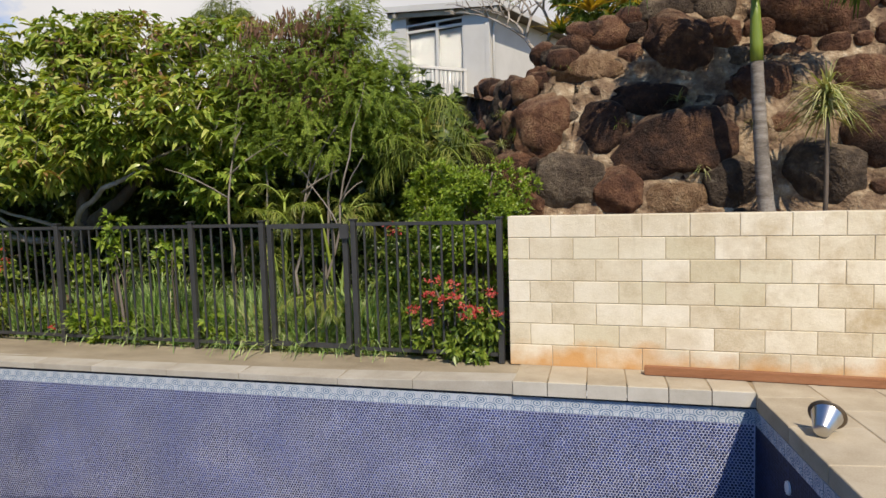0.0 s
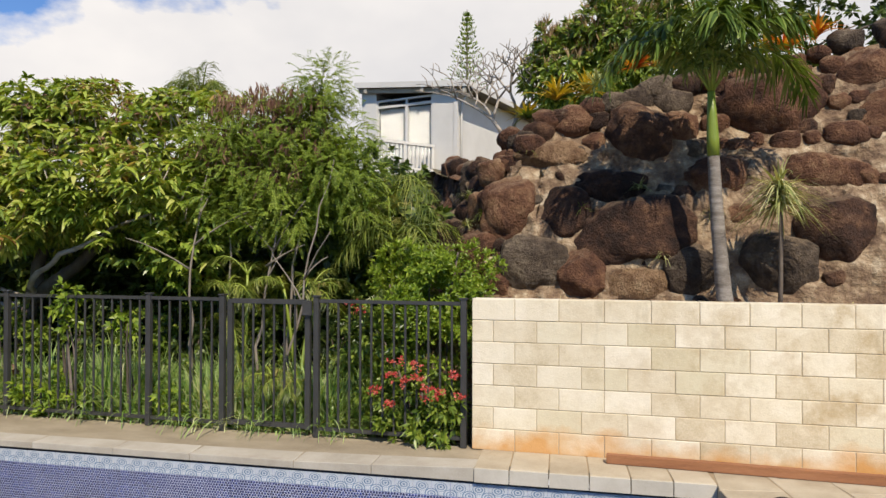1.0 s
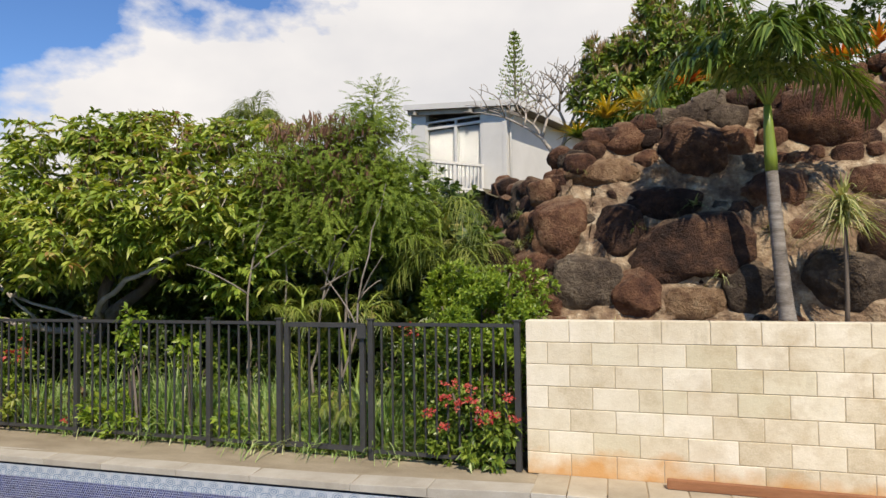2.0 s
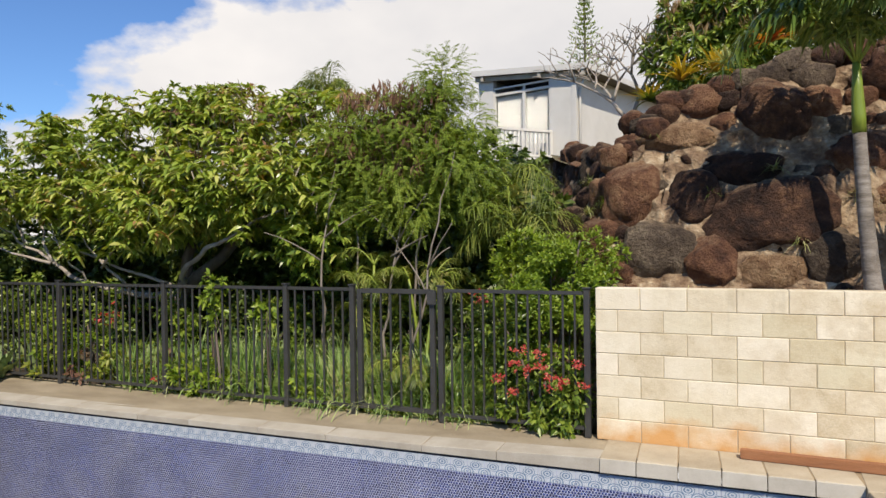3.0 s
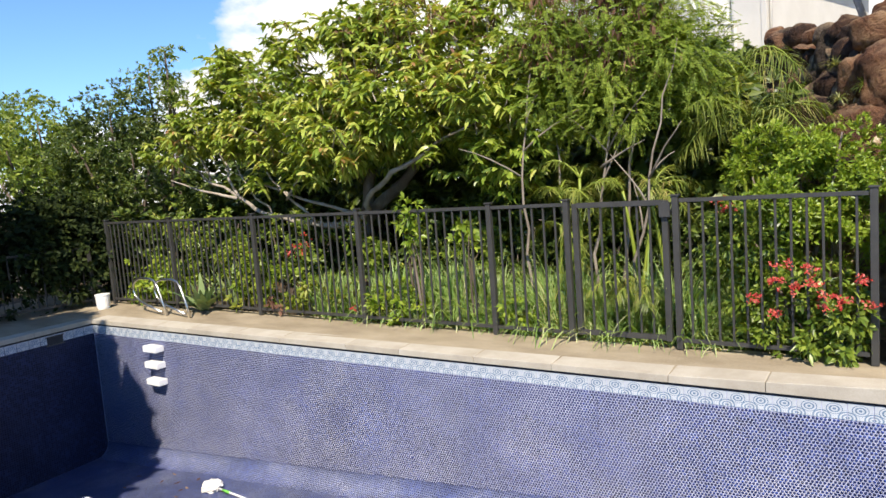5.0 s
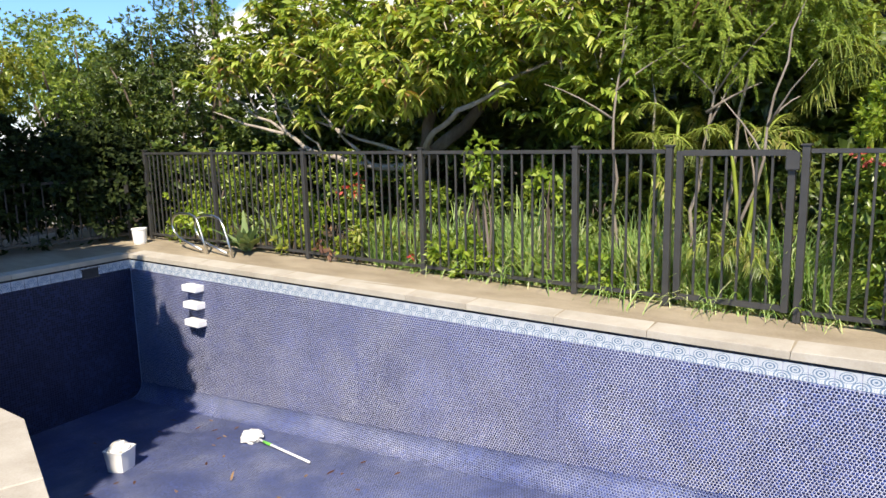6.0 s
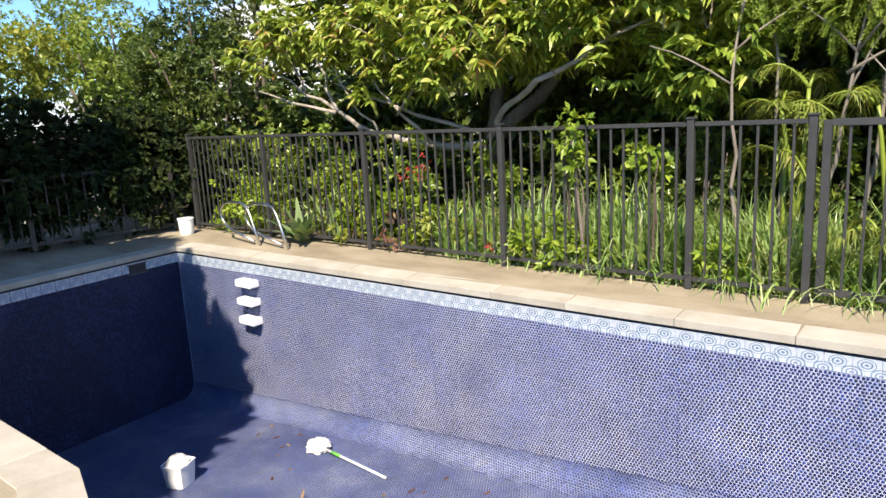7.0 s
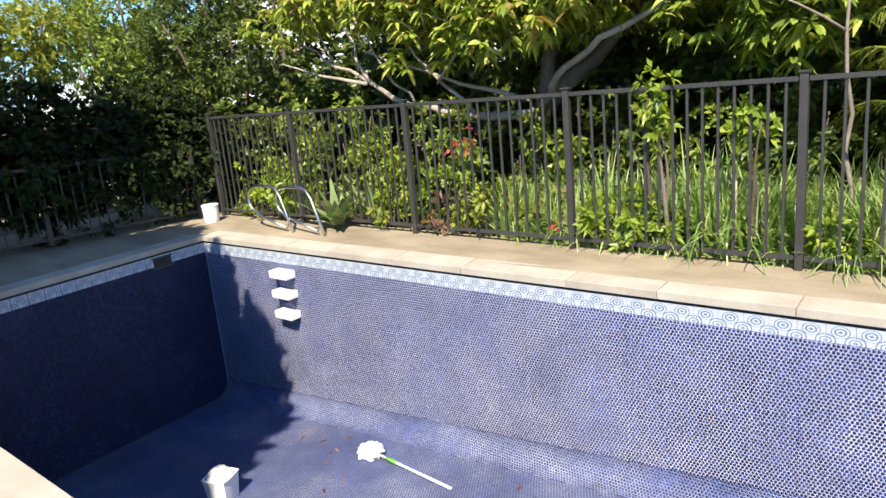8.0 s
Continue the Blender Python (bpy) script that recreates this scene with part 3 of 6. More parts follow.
# ---- ground, deck and pool ----
A, B, C, D, E = (Vector(p) for p in ((2.10, -0.54), (-10.2, -0.87), (-9.74, -4.52), (-4.92, -4.42), (3.15, -6.86)))
POOL = [A, B, C, D, E]
DECK = (-13.6, 9.0, -15.0, 0.16)  # x from, x to, y from, y to


def floor_z(x):
    return -1.32 + 0.0845 * x


def build_ground():
    """One sheet to the horizon, left open under the deck; it falls away beyond the garden."""
    xs = np.array([-3000, -900, -300, -120, -60, -35, -25, -19, -16, DECK[0], -12, -10, -8, -6, -4, -2, 0, 3, 6, DECK[1], 14, 25, 60, 200, 900, 3000])
    ys = np.array([-3000, -900, -300, -100, -40, -22, DECK[2], -10, -5, DECK[3], 1, 2, 3.5, 5, 7, 10, 15, 25, 50, 120, 400, 1200, 3000])
    V, F = [], []
    for y in ys:
        for x in xs:
            z = -0.04
            far = max(0.0, y - 4.0, -13.6 - x - 2)
            z -= min(25.0, 0.22 * far)
            V.append((x, y, z))
    n = len(xs)
    for j in range(len(ys) - 1):
        for i in range(n - 1):
            if xs[i] >= DECK[0] and xs[i + 1] <= DECK[1] and ys[j] >= DECK[2] and ys[j + 1] <= DECK[3]:
                continue
            F.append((j * n + i, j * n + i + 1, (j + 1) * n + i + 1, (j + 1) * n + i))
    tagged(new("ground", mesh_of("ground", V, F, MAT["litter"])), "dark soil with leaf litter under the garden plants", "ground", kind="structure")


def build_deck():
    slope = (B.y - A.y) / (B.x - A.x)
    west, east = Vector((DECK[0], A.y + slope * (DECK[0] - A.x))), Vector((DECK[1], A.y + slope * (DECK[1] - A.x)))
    P = [(p.x, p.y, -0.04) for p in POOL + [west, east]]
    P += [(DECK[0], DECK[3], 0.0), (DECK[1], DECK[3], 0.0), (DECK[0], DECK[2], -0.04), (DECK[1], DECK[2], -0.04)]
    F = [(1, 0, 6, 8, 7, 5), (2, 1, 5, 9), (4, 3, 2, 9, 10), (0, 4, 10, 6)]
    deck = new("deck", mesh_of("deck", P, F, MAT["concrete"]))
    return tagged(deck, "stained tan concrete pool deck with pale coping", "deck", kind="structure")


def edge_frame(p, q):
    d = (q - p).normalized()
    return d, Vector((-d.y, d.x))  # along, to the left


def edge_stones(parent, p, q, lens, out, material, name, top=0.005, skip=0.0, stop=None):
    """Coping along p to q: the pool lies to the left of the line; out: depth away from the water."""
    d, left = edge_frame(p, q)
    total = (q - p).length if stop is None else stop
    s, i = skip, 0
    while s < total - 0.02:
        e = min(total, s + lens[i % len(lens)])
        if total - e < 0.12:
            e = total
        a, b = p + d * (s + 0.003), p + d * (e - 0.003)
        v, f = slab_piece([a - left * out, b - left * out, b + left * 0.028, a + left * 0.028], -0.098, top)
        part_me(name, mesh_of(name, v, f, material), parent)
        s, i = e, i + 1


def build_pool():
    pool = thing("swimming_pool", "empty swimming pool lined with dark blue round mosaic and a patterned waterline band", "swimming pool", kind="structure")
    tops = -0.127
    # gap under the coping, its shadow put in as a near-black strip
    V, F = [], []
    for i, p in enumerate(POOL):
        V += [(p.x, p.y, -0.09), (p.x, p.y, tops)]
    for i in range(5):
        j = (i + 1) % 5
        F.append((2 * i, 2 * i + 1, 2 * j + 1, 2 * j))
    part_me("gap_filler", mesh_of("gap_filler", V, F, MAT["shade_black"]), pool, "near-black strip for the shadow gap under the coping")
    # shell walls and floor
    names = ["far_shell", "end_shell", "near_shell", "bay_shell", "side_shell"]
    for i in range(5):
        j = (i + 1) % 5
        p, q = POOL[i], POOL[j]
        L = (q - p).length
        n = max(2, int(L))
        V, F, U = [], [], []
        for k in range(n + 1):
            t = k / n
            g = p.lerp(q, t)
            V += [(g.x, g.y, tops), (g.x, g.y, floor_z(g.x) - 0.02)]
            U += [(L * t, 0), (L * t, floor_z(g.x))]
        for k in range(n):
            F.append((2 * k, 2 * k + 1, 2 * k + 3, 2 * k + 2))
        # walls out of the sun take the mosaic darkened for shade
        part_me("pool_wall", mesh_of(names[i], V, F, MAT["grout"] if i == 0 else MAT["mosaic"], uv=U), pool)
    V = [(p.x, p.y, floor_z(p.x)) for p in POOL]
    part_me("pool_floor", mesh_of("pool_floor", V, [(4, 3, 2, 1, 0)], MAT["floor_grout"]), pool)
    # rounded cove between far wall and floor
    d, left = edge_frame(A, B)
    V, F, U = [], [], []
    n, m = 14, 9
    for k in range(n + 1):
        g = A.lerp(B, k / n)
        for w in range(m):
            o, z, _ = far_profile(g.x, cove_start(g.x) + COVE * math.pi / 2 * w / (m - 1))
            q = g + left * (o + 0.0025)
            V.append((q.x, q.y, z + 0.003))
            U.append((12.3 * k / n, w * 0.08))
    for k in range(n):
        for w in range(m - 1):
            F.append((k * m + w, k * m + w + 1, (k + 1) * m + w + 1, (k + 1) * m + w))
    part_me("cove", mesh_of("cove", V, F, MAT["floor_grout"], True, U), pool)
    return pool


COVE = 0.20


def cove_start(x):
    """Length down the far wall, from the waterline, at which it begins to round into the floor."""
    return -0.127 - (floor_z(x) + COVE)


def far_profile(x, q):
    """At length q down the far wall: how far out, how high, and how far turned towards the floor."""
    c = cove_start(x)
    if q <= c:
        return 0.0, -0.127 - q, 0.0
    a = (q - c) / COVE
    if a < math.pi / 2:
        return COVE * (1 - math.cos(a)), floor_z(x) + COVE * (1 - math.sin(a)), a
    return COVE + (a - math.pi / 2) * COVE, floor_z(x), math.pi / 2


def disc_chunk(centres, turns, d, left, r=0.0112, proud=0.002):
    """Flat round pieces: a six-sided face and a rim, each turned from the wall's way to the floor's."""
    n = len(centres)
    a = np.arange(6) * math.pi / 3 + math.pi / 6
    dv, lv, up = np.array([d.x, d.y, 0]), np.array([left.x, left.y, 0]), np.array([0, 0, 1.0])
    t = np.asarray(turns)[:, None]
    face = np.cos(t) * lv + np.sin(t) * up
    rise = np.cos(t) * up - np.sin(t) * lv
    ring = np.cos(a)[None, :, None] * dv + np.sin(a)[None, :, None] * rise[:, None, :]
    C3 = np.asarray(centres, dtype=float)[:, None, :]
    top = C3 + ring * r * 0.92 + face[:, None, :] * proud
    low = C3 + ring * r - face[:, None, :] * 0.001
    V = np.concatenate([top, low], axis=1).reshape(-1, 3)
    tri = [(0, i, i + 1) for i in range(1, 5)]
    for i in range(6):
        j = (i + 1) % 6
        tri += [(i, 6 + i, 6 + j), (i, 6 + j, j)]
    tri = np.array(tri)[:, ::-1]
    F = (np.arange(n) * 12)[:, None, None] + tri[None]
    return V, F.reshape(-1, 3)


def floor_discs(d, left, px, pz):
    """Six-sided pieces in staggered rows over the whole floor."""
    rs = np.random.RandomState(78)
    o = np.arange(COVE + pz * 0.5, 6.4, pz)
    sx = np.arange(0.0, (B - A).length + 1.4, px) - 1.3
    O, S = np.meshgrid(o, sx, indexing="ij")
    S = S + 0.5 * px * (np.arange(len(o)) % 2)[:, None]
    O, S = O + rs.uniform(-0.0009, 0.0009, O.shape), S + rs.uniform(-0.0012, 0.0012, S.shape)
    X, Y = (A.x + d.x * S + left.x * O).ravel(), (A.y + d.y * S + left.y * O).ravel()
    inside = np.zeros(len(X), dtype=bool)
    for i in range(5):
        p, q = POOL[i], POOL[(i + 1) % 5]
        hit = (p.y > Y) != (q.y > Y)
        inside ^= hit & (X < (q.x - p.x) * (Y - p.y) / (q.y - p.y) + p.x)
    X, Y = X[inside], Y[inside]
    a = np.arange(6) * math.pi / 3 + math.pi / 6
    V = np.empty((len(X), 6, 3))
    V[:, :, 0] = X[:, None] + 0.0108 * np.cos(a)
    V[:, :, 1] = Y[:, None] + 0.0108 * np.sin(a)
    V[:, :, 2] = floor_z(V[:, :, 0]) + 0.004
    tri = np.array([(0, k, k + 1) for k in range(1, 5)])
    return V.reshape(-1, 3), ((np.arange(len(X)) * 6)[:, None, None] + tri[None]).reshape(-1, 3)


def build_mosaic(pool):
    """Round mosaic pieces in staggered rows, laid in sheets that never quite line up, down the long wall and out over the floor."""
    d, left = edge_frame(A, B)
    L, px, pz = (B - A).length, 0.0275, 0.0238
    rng = random.Random(77)
    slip = {}
    cen, turn, near = [], [], []
    for r in range(int(2.4 / pz)):
        for i in range(int(L / px) - 1):
            sheet = (i // 11, r // 12)
            if sheet not in slip:
                slip[sheet] = (rng.uniform(-0.0018, 0.0018), rng.uniform(-0.0012, 0.0012))
            a, b = slip[sheet]
            s = 0.02 + (i + 0.5 * (r % 2)) * px + a + rng.uniform(-0.0012, 0.0012)
            q = 0.139 + r * pz + b + rng.uniform(-0.0009, 0.0009)
            g = A + d * s
            if q > cove_start(g.x) + COVE * math.pi / 2:
                continue
            o, z, t = far_profile(g.x, q)
            c = (g.x + left.x * o + left.x * 0.003, g.y + left.y * o + left.y * 0.003, z + (0.005 if t > 0 else 0.0))
            if -2.9 < g.x < -2.3 and len(near) < 300 and r < 16:
                near.append(c)
            else:
                cen.append(c)
                turn.append(t)
    rest = leaf_mesh("mosaic_field", [disc_chunk(cen, turn, d, left)], MAT["disc"])
    tagged(part_me("mosaic_field", rest, pool), kind="stuff")
    # floor: flat pieces out to the other walls
    V, F = floor_discs(d, left, px, pz)
    tagged(part_me("floor_mosaic", leaf_mesh("floor_mosaic", [(V, F)], MAT["disc"]), pool), kind="stuff")
    one = leaf_mesh("mosaic_piece", [disc_chunk([(0, 0, 0)], [0.0], d, left)], MAT["disc"])
    for c in near:
        ob = new("mosaic_piece", one)
        ob.location = c
        under(ob, pool)


def build_band(pool):
    """Waterline tiles on every wall, each with its own edges."""
    def tile(w, h=0.122, t=0.006, c=0.002):
        V = [(-w / 2, 0, -h / 2), (w / 2, 0, -h / 2), (w / 2, 0, h / 2), (-w / 2, 0, h / 2)]
        V += [(x * (1 - c * 12), t, z * (1 - c * 12)) for x, _, z in V]
        F = [(4, 5, 6, 7)] + [(i, (i + 1) % 4, 4 + (i + 1) % 4, 4 + i) for i in range(4)]
        U = [(x / w + 0.5, z / h + 0.5) for x, _, z in V]
        return mesh_of("band_tile", V, F, MAT["band"], uv=U)
    me = tile(0.162)
    for i in range(5):
        p, q = POOL[i], POOL[(i + 1) % 5]
        d, left = edge_frame(p, q)
        n = int((q - p).length / 0.165)
        step = (q - p).length / n
        for k in range(n):
            g = p + d * step * (k + 0.5)
            ob = new("band_tile", me)
            ob.location = (g.x, g.y, -0.189)
            ob.rotation_euler = (0, 0, math.atan2(left.y, left.x) - math.pi / 2)
            under(ob, pool)


def build_coping(deck):
    kinds = [0.92, 0.74, 1.05, 0.83]
    edge_stones(deck, A, B, kinds, 0.24, MAT["coping"], "coping_stone", skip=1.95)
    edge_stones(deck, B, C, kinds, 0.24, MAT["coping"], "coping_stone")
    edge_stones(deck, C, D, kinds, 0.24, MAT["coping"], "coping_stone")
    edge_stones(deck, D, E, kinds, 0.24, MAT["coping"], "coping_stone", top=0.010)
    # paved end: slabs that run back to the block wall, then rows beside the pool's end
    d, left = edge_frame(A, B)
    s = 0.0
    while s < 1.94:
        e = min(1.95, s + 0.33)
        a, b = A + d * (s + 0.004), A + d * (e - 0.004)
        f, g = Vector((b.x - 0.05, -0.012)), Vector((a.x - 0.05, -0.012))
        v, fc = slab_piece([g, f, b + left * 0.028, a + left * 0.028], -0.098, 0.009)
        part_me("paver", mesh_of("paver", v, fc, MAT["paver"]), deck)
        v, fc = slab_piece([a + left * 0.029, b + left * 0.029, b + left * 0.045, a + left * 0.045], -0.098, 0.004, 0.003)
        part_me("edging", mesh_of("edging", v, fc, MAT["edging"]), deck)
        s = e
    d, left = edge_frame(E, A)
    L = (A - E).length
    for r in range(7):
        o0, o1 = r * 0.46 + 0.004, (r + 1) * 0.46 - 0.004
        if r == 0:
            o0 = -0.028
        s = 0.35 * (r % 2) - 0.35
        while s < L + 0.6:
            e = s + 0.66
            quad = [E + d * (s + 0.004) - left * o1, E + d * (e - 0.004) - left * o1, E + d * (e - 0.004) - left * o0, E + d * (s + 0.004) - left * o0]
            quad = [Vector((max(q.x, A.x + (0.01 if q.y > A.y - 0.02 else -9)), min(q.y, -0.012))) for q in quad]
            area = abs(sum(quad[i].x * quad[(i + 1) % 4].y - quad[(i + 1) % 4].x * quad[i].y for i in range(4))) / 2
            if area > 0.04:
                v, fc = slab_piece(quad, -0.098 if r == 0 else -0.06, 0.009)
                part_me("paver", mesh_of("paver", v, fc, MAT["paver"]), deck)
            s = e
    # sandy bed under the paving
    P = [(A.x - 1.93, A.y + 0.05), (A.x + 0.02, A.y), (E.x + 0.02, E.y), (E.x + 3.2, E.y), (6.5, A.y + 0.118), (6.5, -0.004), (A.x - 1.93, -0.004)]
    V = [(x, y, deck_z(x, y) + 0.003) for x, y in P]
    part_me("paving_bed", mesh_of("paving_bed", V, [(1, 2, 3, 4), (0, 1, 4, 5, 6)], MAT["joint"]), deck)


def build_block_wall():
    w = thing("wall_garden", "low cream masonry block wall with rust stains along its foot", "wall", kind="structure")
    part("wall_core", box_bm((0.012, 0.0052, 0.0), (6.48, 0.188, 1.412)), MAT["mortar"], w, "cream mortar core")
    full, half = 0.406, 0.203

    def block(wd):
        h, t, g, c = 0.2029, 0.2, 0.0030, 0.0042
        x0, x1, z0, z1 = g, wd - g, g, h - g
        V = [(x0, c, z0), (x1, c, z0), (x1, c, z1), (x0, c, z1), (x0 + c, 0, z0 + c), (x1 - c, 0, z0 + c), (x1 - c, 0, z1 - c), (x0 + c, 0, z1 - c), (x0, t, z0), (x1, t, z0), (x1, t, z1), (x0, t, z1)]
        F = [(4, 5, 6, 7), (0, 1, 5, 4), (1, 2, 6, 5), (2, 3, 7, 6), (3, 0, 4, 7), (8, 11, 10, 9), (0, 8, 9, 1), (1, 9, 10, 2), (2, 10, 11, 3), (3, 11, 8, 0)]
        return mesh_of("block", V, F, MAT["block"])
    mf, mh = block(full), block(half)
    rng = random.Random(4)
    for r in range(7):
        z, x = r * 0.2029, 0.0
        odd = r % 2 == 1
        first = True
        while x < 6.3:
            wd = half if (odd and first) or (r == 3 and (abs(x - 1.015) < 0.05 or abs(x - 1.218) < 0.05)) else full
            ob = new("block", mf if wd == full else mh)
            ob.location = (x, rng.uniform(-0.002, 0.002), z)
            under(ob, w)
            x += wd
            first = False


# ---- fence ----
def bar_mesh(name, w, t, h, cut=0.003):
    bm = box_bm((-w / 2, -t / 2, 0), (w / 2, t / 2, h))
    me = bpy.data.meshes.new(name)
    bmesh.ops.bevel(bm, geom=bm.edges[:], offset=cut, segments=1, affect="EDGES")
    bm.to_mesh(me)
    bm.free()
    me.materials.append(MAT["fence"])
    return me


def rail_mesh(name, length, w, t):
    bm = box_bm((0, -t / 2, -w / 2), (length, t / 2, w / 2), 0.003)
    me = bpy.data.meshes.new(name)
    bm.to_mesh(me)
    bm.free()
    me.materials.append(MAT["fence"])
    return me


def fence_run(parent, posts, top=1.37, base=0.0, y0=0.0, gate=()):
    """Panels between posts (plan points), each with two rails and its bars."""
    post, picket = bar_mesh("post", 0.056, 0.056, top + 0.035), bar_mesh("picket", 0.020, 0.020, top - 0.09)
    cap = bar_mesh("post_cap", 0.076, 0.076, 0.016)
    posts = [Vector(p) for p in posts]
    for i, p in enumerate(posts):
        q = posts[i + 1] if i + 1 < len(posts) else p
        ang = math.atan2((q - p).y, (q - p).x) if i + 1 < len(posts) else 0.0
        o = new("post", post)
        o.location = (p.x, p.y, base)
        o.rotation_euler.z = ang
        under(o, parent)
        c = new("post_cap", cap)
        c.location = (p.x, p.y, base + top + 0.035)
        c.rotation_euler.z = ang
        under(c, parent)
        if i + 1 == len(posts) or i in gate:
            continue
        L = (q - p).length
        for z in (base + top - 0.005, base + 0.085):
            r = new("rail", rail_mesh("rail", L - 0.066, 0.036, 0.036))
            g = p + (q - p).normalized() * 0.033
            r.location = (g.x, g.y, z)
            r.rotation_euler.z = ang
            under(r, parent)
        n = round(L / 0.119)
        for k in range(1, n):
            g = p.lerp(q, k / n)
            b = new("picket", picket)
            b.location = (g.x, g.y, base + 0.085)
            b.rotation_euler.z = ang
            under(b, parent)


def build_fences():
    f = thing("pool_fence", "dark grey powder-coated metal pool fence with thin upright bars", "fence", kind="structure")
    fence_run(f, [(-0.085, 0.03), (-1.60, 0.03), (-2.665, 0.03), (-3.555, 0.03), (-5.43, 0.03), (-7.36, 0.03), (-9.28, 0.02), (-11.05, 0.0)], gate=(1,))
    side = thing("pool_fence", "dark metal pool fence grown through by the shaded hedge", "fence", kind="structure")
    fence_run(side, [(-11.35, -0.20), (-11.65, -2.1), (-11.95, -4.0), (-12.25, -5.9), (-12.55, -7.8)], top=0.98)
    g = thing("fence_gate", "closed dark grey metal pool gate with upright bars", "gate")
    x0, x1 = -2.60, -1.665
    for x in (x0 + 0.03, x1 - 0.03):
        o = new("gate_stile", bar_mesh("gate_stile", 0.055, 0.05, 1.30))
        o.location = (x, 0.03, 0.07)
        under(o, g)
    for z in (1.352, 0.10):
        o = new("gate_rail", rail_mesh("gate_rail", x1 - x0 - 0.11, 0.05, 0.045))
        o.location = (x0 + 0.055, 0.03, z)
        under(o, g)
    me = bar_mesh("picket", 0.020, 0.020, 1.22)
    for k in range(1, 7):
        o = new("picket", me)
        o.location = (x0 + 0.055 + (x1 - x0 - 0.11) * k / 7, 0.03, 0.11)
        under(o, g)
    o = part("gate_latch", box_bm((x1 - 0.07, -0.03, 1.22), (x1 + 0.03, 0.0, 1.36), 0.006), MAT["fence"], g, "dark plastic latch box")


# ---- rock bank ----
BANK = [(9.5, 0.85, 5.2), (6.0, 1.15, 4.9), (4.0, 1.30, 4.35), (3.0, 1.35, 3.95), (1.9, 1.40, 3.85), (1.05, 1.42, 3.62), (0.35, 1.45, 3.45), (-0.15, 1.55, 3.15), (-0.6, 1.85, 2.8), (-1.1, 2.6, 2.95), (-1.9, 4.2, 3.2), (-2.9, 7.0, 3.65), (-3.4, 9.6, 4.0)]


def bank_at(s):
    """Plan point, top height and inward way of the bank at s (0 to len - 1)."""
    i = min(int(s), len(BANK) - 2)
    t = s - i
    a, b = Vector(BANK[i]), Vector(BANK[i + 1])
    p = a.lerp(b, t)
    d = (b - a).to_2d().normalized()
    return p, Vector((d.y, -d.x))


def bank_point(s, z):
    p, n = bank_at(s)
    k = 0.42 * (z - 1.42)
    return Vector((p.x + n.x * k, p.y + n.y * k, z)), n


